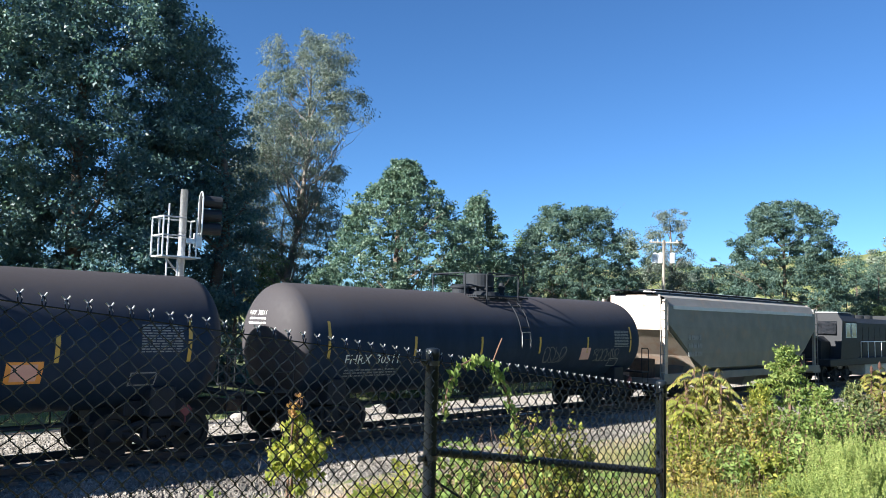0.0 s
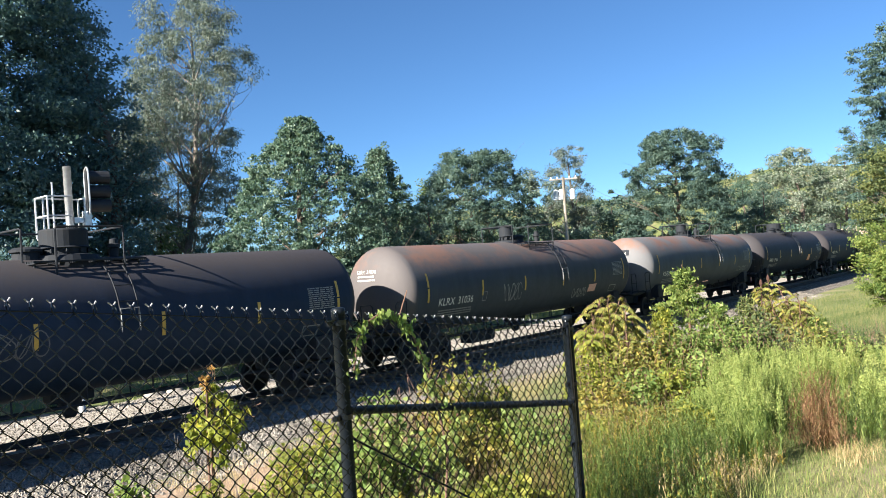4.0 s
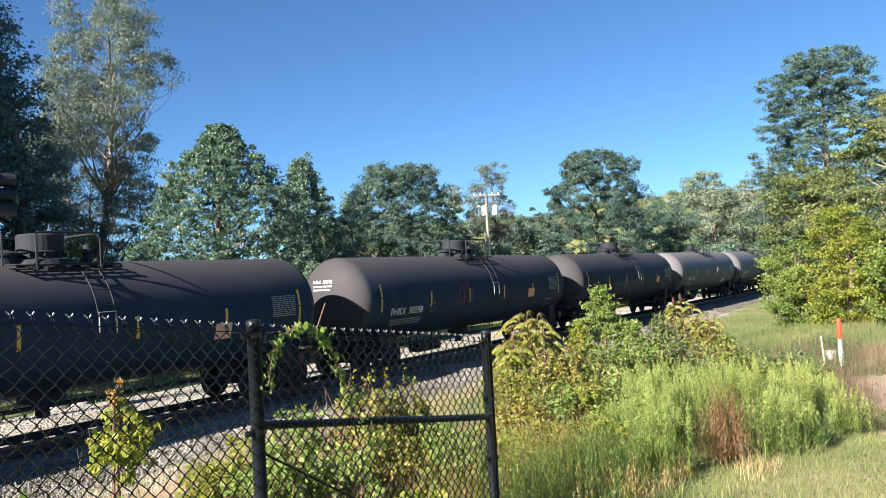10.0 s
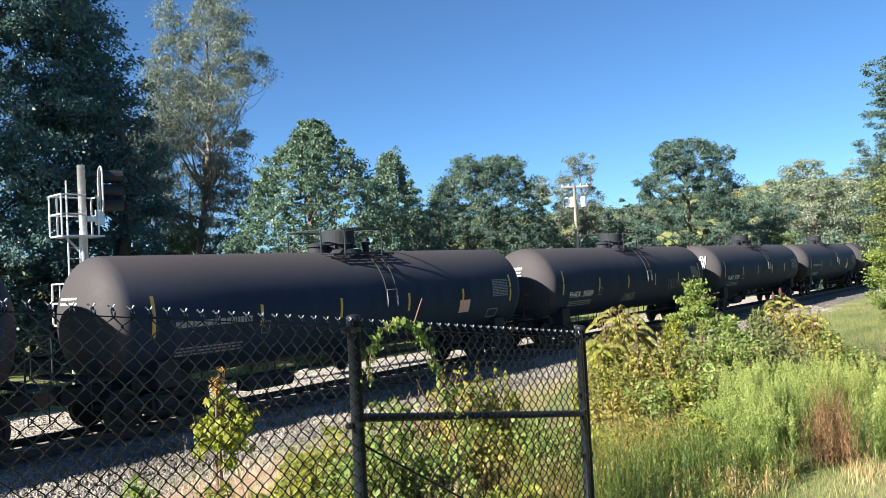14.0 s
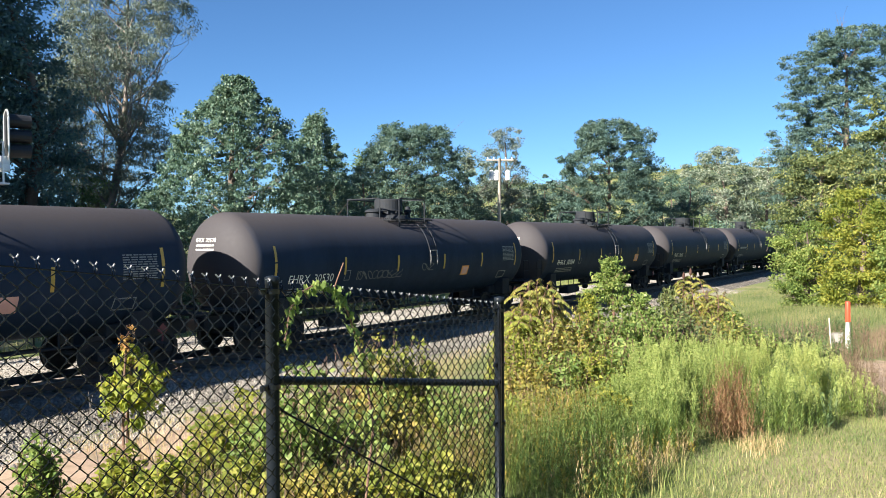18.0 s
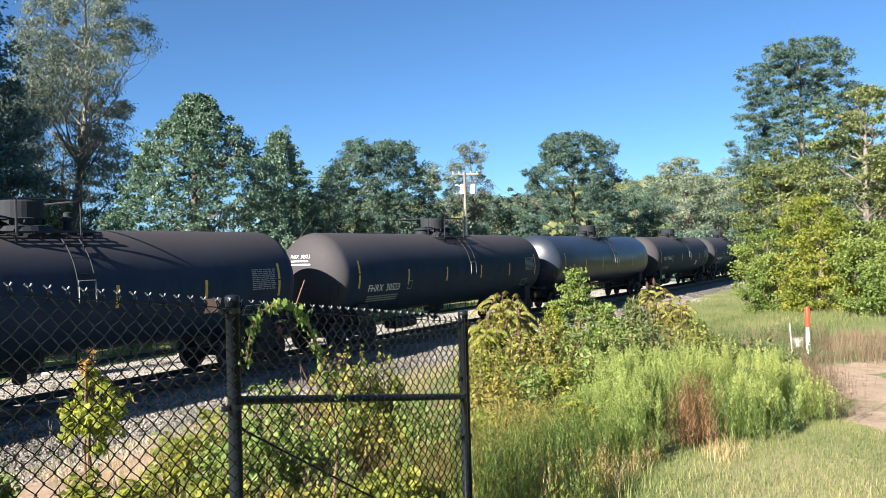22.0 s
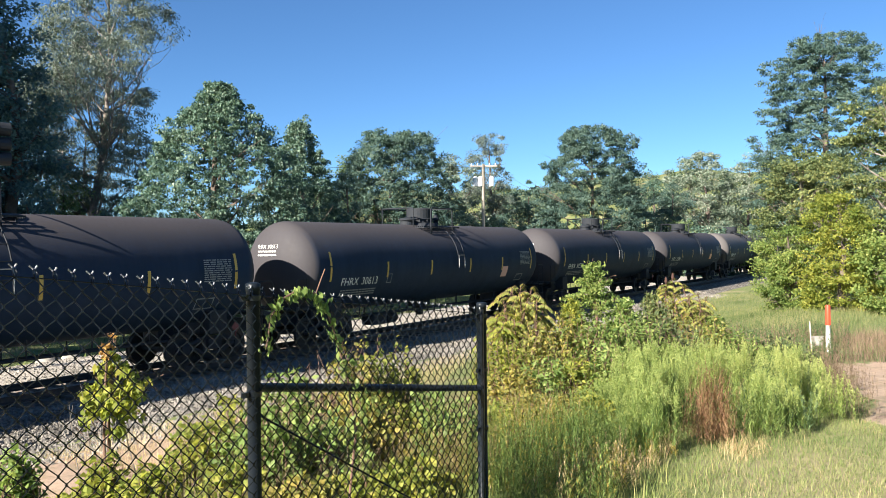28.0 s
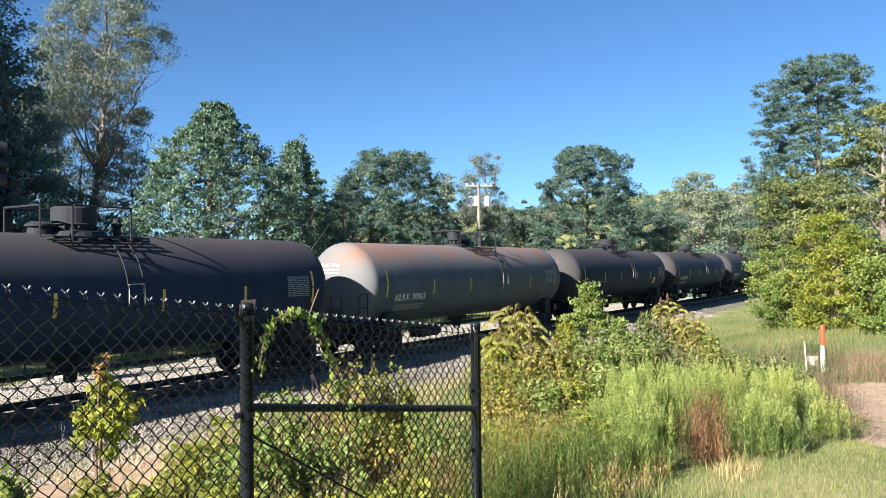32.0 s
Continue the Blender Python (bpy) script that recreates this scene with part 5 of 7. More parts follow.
def build_fence():
    fence = thing("chain_link_fence", pose(0, FENCE_Y, 0), "black vinyl-coated chain-link fence with twisted top ends", "fence", kind="structure")
    post_x = (-1.63, 0.47, 2.57, 4.67)
    for k, x in enumerate(post_x):
        last = k == len(post_x) - 1
        top = fence_top(x) + (0.02 if last else 0.0)
        bm = bmesh.new()
        r = 0.033 if last else 0.031
        tube(bm, [(x - 0.012, 0.03, 1.4), (x, 0.03, top)], r, 16)
        p = part("post", bm, M["fence_post"], fence, "black round steel post", True)
        bm = bmesh.new()
        lathe(bm, [(top - 0.03, r + 0.002), (top + 0.004, r + 0.003), (top + 0.010, r * 0.8), (top + 0.013, 0.005)], 16, "z", (x, 0.03, 0))
        part("post_cap", bm, M["fence_post"], p, "", True)
        for dz in ((0.08, 0.45, 0.85) if last else (0.06, 0.5)):
            bm = bmesh.new()
            lathe(bm, [(top - dz - 0.012, r + 0.005), (top - dz + 0.012, r + 0.005)], 16, "z", (x, 0.03, 0))
            box(bm, x - r - 0.045, x - r, 0.022, 0.038, top - dz - 0.012, top - dz + 0.012)
            part("brace_band", bm, M["fence"], p)
    bm = bmesh.new()
    tube(bm, [(2.59, 0.03, fence_top(2.57) - 0.475), (4.65, 0.03, fence_top(4.67) - 0.555)], 0.021, 12)
    part("brace_rail", bm, M["fence_post"], fence, "horizontal black brace rail", True)
    bm = bmesh.new()
    tube(bm, [(2.59, 0.035, fence_top(2.57) - 0.60), (4.65, 0.035, 1.70)], 0.006, 6)
    part("truss_rod", bm, M["fence"], fence, "thin diagonal truss rod")
    bm = bmesh.new()
    tube(bm, [(-1.7, 0.0, fence_top(-1.7) - 0.05), (4.65, 0.0, fence_top(4.65) - 0.05)], 0.0028, 6)
    part("tension_wire", bm, M["fence"], fence)
    bm = bmesh.new()
    box(bm, 4.615, 4.625, -0.012, 0.012, 1.6, fence_top(4.62) - 0.02)
    part("tension_bar", bm, M["fence"], fence)
    w, h, rows, slope = 0.0715, 0.070, 18, -0.119

    def wire(phase):
        bm = bmesh.new()
        pts = []
        for i in range(rows * 2 + 1):
            side = (i + phase) % 2
            x = w / 2 * side + (0.004 if side else -0.004)
            y = 0.005 if (i // 1) % 2 else -0.005
            pts.append((x, y, -0.05 - i * h / 2 + slope * x))
        end = pts[0]
        d = 1 if phase else -1
        pts = [(end[0] + d * 0.010, 0.010, end[2] + 0.042), (end[0] - d * 0.002, 0.005, end[2] + 0.030), (end[0] + d * 0.003, -0.005, end[2] + 0.015)] + pts
        tube(bm, pts, 0.0035, 5)
        me = mesh_of("wire", bm, M["fence"], True)
        me.materials.append(M["worn_steel"])
        for f in me.polygons:
            f.material_index = 1 if f.center.z > -0.026 else 0
        return me
    kinds = (wire(0), wire(1))
    x, k = -1.62, 0
    while x < 4.59:
        link_mesh("wire", kinds[k % 2], fence, pose(x, 0, fence_top(x)))
        x += w / 2
        k += 1


# ---- plants ----
def limb_path(rng, a, b, bend=0.12, n=5):
    a, b = np.array(a, float), np.array(b, float)
    out = []
    off = rng.normal(size=3) * np.linalg.norm(b - a) * bend
    for i in range(n + 1):
        t = i / n
        out.append(tuple(a + (b - a) * t + off * math.sin(math.pi * t)))
    return out


def envelope(shape, t):
    """Crown half-width at height t (0 base to 1 top)."""
    if shape == "cone":
        return min(1.0, 0.8 + t) * max(0.0, 1 - t ** 2.2) ** 0.72
    if shape == "flat":
        return 0.55 + 0.45 * math.sin(math.pi * min(1, t * 0.7 + 0.2))
    if shape == "spire":
        return (0.10 + 0.90 * (1 - t) ** 1.0) * min(1.0, 0.7 + 2 * t)
    if shape == "oval":
        return (0.62 + 0.38 * min(1.0, t / 0.3)) * max(0.02, 1 - max(0.0, (t - 0.22) / 0.79) ** 1.75) ** 0.85
    if shape == "tall":
        return 0.4 + 0.6 * math.sin(math.pi * min(1.0, t * 0.8 + 0.1))
    return max(0.12, math.sin(math.pi * (0.16 + 0.74 * t)) ** 0.7)


def tree(name, x, y, height, half, lo, leaf, shape, n_clump, n_leaf, length, width, seed, label, bark="bark", clump=0.7, lobes=26, lobe=0.32, flat=0.8, lean=(0, 0), bare_limbs=0, base=None, trunk_r=None, limbs=24, reach=1.0, droop=0.15, crown_name="crown", dense=0.0, tier=1.0):
    """Trunk, limbs that end in lobes, lobes made of leaf clumps, with gaps between the lobes."""
    rng = np.random.default_rng(seed)
    z0 = ground_z(x, y) - 0.1 if base is None else base
    t = thing(name, pose(x, y, z0), label, "tree", "")
    r0 = trunk_r or 0.018 * height + 0.05
    bm = bmesh.new()
    top = (lean[0], lean[1], height * 0.88)
    trunk = limb_path(rng, (0, 0, 0), top, 0.035, 7)
    tube(bm, trunk, [r0 * (1 - 0.87 * i / 7) + 0.012 for i in range(8)], 10)
    tp = part("trunk", bm, M[bark], t, "", True)
    cents, sizes = [], []
    for i in range(lobes):
        h = (i + rng.uniform(0.1, 0.9)) / lobes
        a = i * 2.39996 + rng.normal() * 0.5
        e = envelope(shape, h) * half
        rl = lobe * half * rng.uniform(0.7, 1.25) * (0.65 + 0.35 * e / half)
        if i == lobes - 1:
            h, rl = 1.0, lobe * half * 0.55
        rr = max(0.0, e * rng.uniform(0.85, 1.22) * reach - rl * 0.85) * (rng.uniform(0.25, 1.0) if i % 3 == 0 else 1.0)
        zz = height * (lo + (1 - lo) * h) - rl * flat * (0.9 if h > 0.5 else 0.0)
        if i == lobes - 1:
            rr = 0.0
        cents.append((rr * math.cos(a) + lean[0] * h, rr * math.sin(a) + lean[1] * h, max(zz, rl * flat * 0.5)))
        sizes.append(rl)
    cents, sizes = np.array(cents), np.array(sizes)
    # limbs to the lobes
    pick = rng.permutation(lobes)[:limbs]
    for i in list(pick) + list(rng.choice(lobes, bare_limbs)):
        bm = bmesh.new()
        c = cents[i] + rng.normal(size=3) * sizes[i] * 0.5
        hz = max(height * lo * 0.55, c[2] - 0.6 * math.hypot(c[0] - lean[0] * 0.5, c[1]) - 0.05 * height)
        f = min(0.97, hz / (height * 0.88))
        p0 = np.array(trunk[int(f * 7)]) * (1 - (f * 7) % 1) + np.array(trunk[min(7, int(f * 7) + 1)]) * ((f * 7) % 1)
        pts = limb_path(rng, p0, c, 0.1, 4)
        rb = r0 * (0.42 - 0.28 * f)
        tube(bm, pts, [rb, rb * 0.75, rb * 0.5, rb * 0.3, 0.008], 6)
        for k in range(3):
            d = rng.normal(size=3) * sizes[i] * 0.7
            tube(bm, limb_path(rng, pts[2 + k % 2], np.array(pts[4]) + d, 0.1, 3), [rb * 0.28, rb * 0.2, rb * 0.12, 0.005], 4)
        part("limb", bm, M[bark], tp, "", True)
    # clumps on the lobes, sized by each lobe's surface
    w = sizes ** 2
    which = rng.choice(lobes, n_clump, p=w / w.sum())
    g = unit(rng.normal(size=(n_clump, 3)) + np.array([0, 0, 0.25]))
    rad = rng.uniform(0.45, 1.06, (n_clump, 1)) ** 0.7
    cc = cents[which] + g * rad * sizes[which][:, None] * np.array([1, 1, flat])
    # the closed part of the crown: clumps over one rounded body with a bumpy skin
    nd = int(n_clump * dense)
    if nd:
        h = np.clip(rng.uniform(0, 1, nd) ** 1.1, 0.01, 0.985)
        a = rng.uniform(0, 2 * np.pi, nd)
        e = np.array([envelope(shape, k) for k in h]) * half
        bump = np.array([1 + 0.26 * noise.noise((2.2 * math.cos(u), 2.2 * math.sin(u), 6 * k + seed)) + 0.12 * noise.noise((6 * math.cos(u), 6 * math.sin(u), 16 * k + seed)) for u, k in zip(a, h)])
        rr = e * bump * np.where(rng.uniform(0, 1, nd) < 0.3, rng.uniform(0.1, 0.85, nd), rng.uniform(0.5, 0.98, nd) ** 0.45)
        cc[:nd] = np.stack([rr * np.cos(a) + lean[0] * h, rr * np.sin(a) + lean[1] * h, height * (lo + (1 - lo) * h * 0.97)], -1)
    idx = np.repeat(np.arange(n_clump), n_leaf)
    s = clump * rng.uniform(0.5, 1.3, size=n_clump)[idx][:, None]
    g = unit(rng.normal(size=(len(idx), 3))) * rng.uniform(0.05, 1, size=(len(idx), 1)) ** 0.6
    off = g * s * np.array([1, 1, 0.6 * tier])
    pos = cc[idx] + off
    pos[:, 2] = np.maximum(pos[:, 2], 0.1)
    me = quads_mesh(crown_name, leaves(rng, pos, length, width, 0.45, droop, off + np.array([0, 0, -0.1])), L_[leaf])
    link_mesh(crown_name, me, t, None, "")
    return t


def at(az, r):
    """A place seen from the camera at a compass angle (degrees, 0 = straight across the line, minus = along it)."""
    return r * math.sin(radians(-az)), r * math.cos(radians(az))


def place_tree(az, r, top_el, hw_deg, lo, leaf, shape, n_clump, n_leaf, length, width, seed, label, **kw):
    x, y = at(az, r)
    top = 3.68 + r * math.tan(radians(top_el))
    z0 = ground_z(x, y) - 0.1
    return tree("tree", x, y, top - z0, r * math.tan(radians(hw_deg)), lo, leaf, shape, n_clump, n_leaf, length, width, seed, label, **kw)


def build_trees():
    # behind the line
    place_tree(-7.5, 48, 27, 12, 0.10, "dark", "round", 1100, 80, 0.25, 0.14, 11, "huge dark green broadleaf tree in its own shade", clump=0.95, lobes=52, lobe=0.28, dense=0.35)
    place_tree(-19.5, 46, 26, 8.2, 0.06, "dark", "round", 1200, 105, 0.22, 0.125, 12, "tall dark green broadleaf tree beside the signal", clump=1.0, lobes=60, lobe=0.32, dense=0.45)
    place_tree(-26.6, 48, 19.5, 4.4, 0.04, "dark", "round", 660, 95, 0.21, 0.115, 13, "dark green tree close to the line", clump=0.98, lobes=40, lobe=0.38, dense=0.4)
    place_tree(-31.6, 60, 20.6, 5.0, 0.22, "willow", "tall", 1250, 55, 0.26, 0.066, 14, "tall slender grey-green tree with sparse feathery crown", bark="bark_pale", clump=0.77, lobes=60, lobe=0.3, bare_limbs=10, limbs=40, trunk_r=0.36, lean=(2.6, -1.55), droop=0.7, flat=1.15)
    place_tree(-33.0, 64, 9.5, 2.2, 0.2, "willow", "tall", 130, 60, 0.17, 0.05, 15, "slender pale tree behind the taller one", bark="bark_pale", clump=0.5, trunk_r=0.2, lobes=18, droop=0.5)
    place_tree(-41.5, 40, 12.0, 7.2, 0.02, "pear", "oval", 1750, 62, 0.125, 0.083, 16, "dense glossy green tree with a pointed crown", clump=0.36, lobes=80, lobe=0.22, dense=0.8, reach=1.08)
    place_tree(-47.0, 47, 9.5, 3.7, 0.02, "pear", "oval", 760, 66, 0.140, 0.092, 17, "smaller glossy green tree with a pointed crown", clump=0.40, lobes=50, lobe=0.26, dense=0.8, reach=1.08)
    place_tree(-50.3, 56, 5.8, 1.9, 0.05, "locust", "round", 110, 80, 0.17, 0.08, 18, "small bushy green tree behind the line", clump=0.55, lobes=14, dense=0.4)
    place_tree(-53.8, 70, 8.7, 4.7, 0.05, "locust", "round", 950, 85, 0.23, 0.10, 19, "broad dark green tree with a flat layered crown", clump=0.6, lobes=60, lobe=0.30, flat=0.65, dense=0.72)
    place_tree(-51.3, 78, 6.8, 2.3, 0.10, "light", "round", 130, 80, 0.25, 0.11, 20, "pale green tree behind darker ones", clump=0.8, lobes=16, dense=0.4)
    place_tree(-58.0, 80, 6.8, 2.0, 0.10, "silver", "round", 120, 80, 0.25, 0.11, 21, "pale silvery green tree behind the line", clump=0.8, lobes=14, dense=0.4)
    place_tree(-60.7, 86, 8.3, 1.9, 0.06, "willow", "tall", 300, 60, 0.24, 0.09, 22, "slim grey-green tree behind the utility pole", clump=0.7, lobes=24, dense=0.2)
    place_tree(-63.5, 95, 4.4, 2.6, 0.05, "locust", "round", 170, 75, 0.3, 0.14, 23, "low rounded dark green tree behind the line", clump=1.0, lobes=16, dense=0.4)
    place_tree(-68.0, 80, 8.7, 3.7, 0.03, "locust", "round", 950, 85, 0.24, 0.10, 24, "tall blue-green tree with feathery spreading limbs", clump=0.58, lobes=56, lobe=0.26, flat=0.65, reach=1.2, dense=0.72)
    place_tree(-72.3, 105, 4.6, 2.3, 0.05, "pear", "round", 150, 75, 0.3, 0.14, 25, "rounded green tree in the tree line", clump=1.1, lobes=16, dense=0.4)
    place_tree(-75.3, 110, 6.3, 2.7, 0.05, "silver", "round", 330, 85, 0.3, 0.14, 26, "large silvery white-green tree in the tree line", clump=1.0, lobes=26, dense=0.5)
    place_tree(-78.6, 116, 5.9, 2.4, 0.05, "silver", "round", 190, 85, 0.3, 0.14, 27, "silvery green tree in the tree line", clump=1.1, lobes=20, dense=0.5)
    place_tree(-73.6, 92, 4.3, 1.6, 0.05, "locust", "round", 130, 80, 0.24, 0.1, 28, "dark green tree in front of paler ones", clump=0.8, lobes=14, dense=0.4)
    # unseen trees added left of the view to shade the trees behind the signal
    for k, (tx, ty, th, hw) in enumerate(((-12.0, 36.0, 24.0, 6.5), (-2.0, 52.0, 23.0, 7.0))):
        tree("tree", tx, ty, th, hw, 0.08, "dark", "round", 420, 40, 0.55, 0.34, 71 + k, "tall dark green broadleaf tree added out of view for shade", clump=1.5, lobes=34, lobe=0.34, dense=0.5, limbs=10)
    # on the camera's side, far along the line
    place_tree(-83.3, 58, 13.6, 4.4, 0.10, "locust", "round", 1250, 80, 0.18, 0.075, 29, "tall blue-green tree with layered feathery limbs", clump=0.52, lobes=70, lobe=0.26, flat=0.55, reach=1.14, dense=0.66, tier=0.75)
    place_tree(-81.9, 44, 6.3, 3.0, 0.06, "olive", "round", 360, 90, 0.14, 0.075, 30, "dense yellow-green tree beside the railway line", clump=0.5, lobes=28, lobe=0.36, flat=0.55, dense=0.45, tier=0.7)
    place_tree(-87.0, 40, 9.8, 4.4, 0.10, "olive", "round", 430, 90, 0.14, 0.075, 31, "yellow-green tree with bare grey twigs", clump=0.5, bare_limbs=34, lobes=30, lobe=0.30, flat=0.5, bark="bark_pale", dense=0.25, tier=0.7)
    place_tree(-92.0, 40, 9.5, 4.0, 0.08, "olive", "round", 300, 85, 0.15, 0.08, 32, "tall yellow-green tree beside the meadow", clump=0.55, lobes=22, flat=0.6, dense=0.4)
    place_tree(-80.9, 40, 1.2, 2.2, 0.02, "bush", "round", 170, 80, 0.12, 0.065, 33, "bright green shrubby tree at the edge of the line", clump=0.45, lobes=18, dense=0.4)
    place_tree(-83.9, 36, 3.4, 2.6, 0.02, "yellow", "round", 220, 85, 0.12, 0.07, 34, "low yellow-green tree at the meadow's edge", clump=0.42, lobes=18, flat=0.55, dense=0.4)
    place_tree(-87.6, 34, 1.4, 3.0, 0.02, "bush", "round", 220, 80, 0.12, 0.065, 35, "bright green shrub at the meadow's edge", clump=0.45, lobes=18, dense=0.4)
    # understorey behind the line, one bush a thing
    rng = random.Random(8)
    kinds = [("dark", "dark green undergrowth bush behind the line"), ("pear", "leafy green undergrowth bush behind the line"), ("light", "light green undergrowth bush behind the line"), ("locust", "blue-green undergrowth bush behind the line")]
    az = -12.0
    while az > -79:
        far = smooth01((-az - 30) / 45)
        r = 48 + 38 * far + rng.uniform(-3, 4)
        el = rng.uniform(1.0, 2.7) if az < -38 else rng.uniform(2.0, 5.5)
        leaf, lab = kinds[rng.choice((0, 0, 1)) if az > -30 else rng.choice((1, 1, 2, 3, 3))]
        hw = rng.uniform(1.6, 2.4)
        s = 0.21 + 0.08 * far
        place_tree(az, r, el, hw, 0.02, leaf, "round", 80, 65, s, s * 0.5, 100 + int(-az * 7), lab, clump=0.65 + 0.25 * far, limbs=3, lobes=10, dense=0.5)
        az -= rng.uniform(1.8, 2.6)


def build_hills():
    """Wooded ridges far off: land with lumpy tree crowns as one sheet of foliage."""
    def ridge(name, r, az0, az1, crest, seed, label, step):
        rng = np.random.default_rng(seed)
        bm = bmesh.new()
        rows = []
        n = 60
        for i in range(n + 1):
            az = az0 + (az1 - az0) * i / n
            h = crest(az)
            x, y = at(az, r)
            xb, yb = at(az, r * 1.3)
            x2, y2 = at(az, r * 0.72)
            rows.append([bm.verts.new((x2, y2, -1.0)), bm.verts.new((x, y, 3.68 + r * math.tan(radians(h)) - 3)), bm.verts.new((xb, yb, 3.68 + r * 1.3 * math.tan(radians(h)) - 30))])
        for a, b in zip(rows, rows[1:]):
            for k in range(2):
                bm.faces.new((a[k], b[k], b[k + 1], a[k + 1]))
        bmesh.ops.recalc_face_normals(bm, faces=bm.faces)
        hill = tagged(new(name, mesh_of(name, bm, M["ground"], True)), label, "hill", kind="structure")
        pts = []
        for k in range(int((az0 - az1) / step) * 9):
            az = rng.uniform(az1, az0)
            f = rng.uniform(0, 1) ** 0.7
            rr = r * (0.72 + 0.28 * f)
            zz = -1.0 + (3.68 + r * math.tan(radians(crest(az))) - 3 + 1.0) * f
            x, y = at(az, rr)
            pts.append((x, y, zz - 1.5 * r / 330 + rng.uniform(0, 1.6)))
        pts = np.array(pts)
        idx = np.repeat(np.arange(len(pts)), 60)
        g = rng.normal(size=(len(idx), 3))
        g = g / np.linalg.norm(g, axis=1, keepdims=True) * rng.uniform(0.4, 1, size=(len(idx), 1))
        s = rng.uniform(2.0, 3.8, size=len(pts))[idx][:, None] * r / 330 * np.array([1, 1, 0.8])
        me = quads_mesh(name + "_woods", leaves(rng, pts[idx] + g * s, 0.95 * r / 330, 0.62 * r / 330, 0.5), L_["far"])
        tagged(new(name + "_woods", me), "distant wooded hillside of mixed green trees", "woods", kind="stuff")
        return hill
    ridge("hill_near", 240, -46, -96, lambda a: 4.75 + 0.9 * smooth01((-a - 62) / 11) + 0.2 * math.sin(a * 0.9), 41, "green wooded hill behind the tree line", 0.26)
    ridge("hill_far", 420, -10, -60, lambda a: 2.3 + 0.3 * math.sin(a * 0.5), 42, "low far wooded ridge", 0.3)


def compound(rng, base, d, length, n, ll, lw, droop):
    """Leaflets of one feather-shaped leaf, and the points of its midrib."""
    base, d = np.array(base, float), unit(np.array(d, float))
    pts = []
    p = base.copy()
    for i in range(n):
        pts.append(p.copy())
        d = unit(d + np.array([0, 0, -droop / n]))
        p = p + d * length / n
    pts = np.array(pts)
    side = unit(np.cross(d, [0, 0, 1]))
    out = []
    for i in range(2, n):
        for s in (-1, 1):
            k = math.sin(math.pi * (0.15 + 0.75 * i / n))
            ld = unit(side * s + d * 0.4 + np.array([0, 0, -0.55]) + rng.normal(size=3) * 0.12)
            a = pts[i]
            b = a + ld * ll * k
            m = (a + b) / 2
            w = unit(np.cross(ld, [0.05, 0.02, 1])) * lw * 0.5
            out.append((a, m - w, b, m + w))
    return np.array(out), pts


def whorl_shrub(name, az, r, top_el, leaf, seed, label, half, stems, leaflets=(0.075, 0.026), category="shrub", crest=False):
    """A young sumac: thin crooked stems that fork and end in drooping whorls of feather-shaped leaves, tier over tier."""
    rng = np.random.default_rng(seed)
    x, y = at(az, r)
    z0 = ground_z(x, y) - 0.05
    h = 3.68 + r * math.tan(radians(top_el)) - z0
    t = thing(name, pose(x, y, z0), label, category)
    quads, ribs = [], bmesh.new()
    for k in range(stems):
        a = k * 2.4 + rng.uniform(-0.4, 0.4)
        f = (k + 0.5) / stems
        rad = half * 0.78 * math.sqrt(f)
        hh = h * (0.93 - 0.42 * f ** 1.4 * rng.uniform(0.6, 1.2))
        tip = (rad * math.cos(a), rad * math.sin(a), hh)
        path = limb_path(rng, (0.05 * math.cos(a), 0.05 * math.sin(a), 0), tip, 0.07, 6)
        bm = bmesh.new()
        tube(bm, path, [0.020 - 0.0022 * i for i in range(7)], 6)
        part("stem", bm, M["twig"], t)
        n = int(rng.uniform(9, 13))
        for q in range(n):
            b = q * 2.4 + rng.uniform(-0.3, 0.3)
            g = 1 - 0.30 * (q / n) * rng.uniform(0.7, 1.2)
            j = min(5, int(g * 6))
            c = np.array(path[j]) * (1 - (g * 6 - j)) + np.array(path[j + 1]) * (g * 6 - j)
            lift = 1.1 - 1.0 * q / n + rng.uniform(-0.25, 0.35)
            leafl, rib = compound(rng, c, (math.cos(b), math.sin(b), lift), half * rng.uniform(0.50, 0.72), 11, leaflets[0], leaflets[1], 2.5)
            quads.append(leafl)
            tube(ribs, [tuple(v) for v in rib[::3]], 0.0035, 4, False)
        if crest and k < 2:
            bm = bmesh.new()
            lathe(bm, [(hh - 0.01, 0.012), (hh + 0.03, 0.028), (hh + 0.08, 0.022), (hh + 0.12, 0.004)], 8, "z", (tip[0], tip[1], 0))
            part("seed_head", bm, M["seed"], t, "dark brown upright seed head")
    part("midrib", ribs, M["twig"], t)["kind"] = "stuff"
    link_mesh("leaves", quads_mesh("leaves", np.concatenate(quads), L_[leaf]), t)
    return t


def feather_tree(name, az, r, top_el, half, leaf, seed, label, n_clump=380):
    """A young bushy tree with one straight stem and a pointed crown."""
    x, y = at(az, r)
    h = 3.68 + r * math.tan(radians(top_el)) - ground_z(x, y)
    return tree(name, x, y, h, half, 0.03, leaf, "spire", n_clump, 15, 0.066, 0.027, seed, label, "twig", 0.12, lobes=60, lobe=0.20, flat=0.55, trunk_r=0.022, limbs=34, reach=1.2, dense=0.45, droop=0.35, tier=0.7)


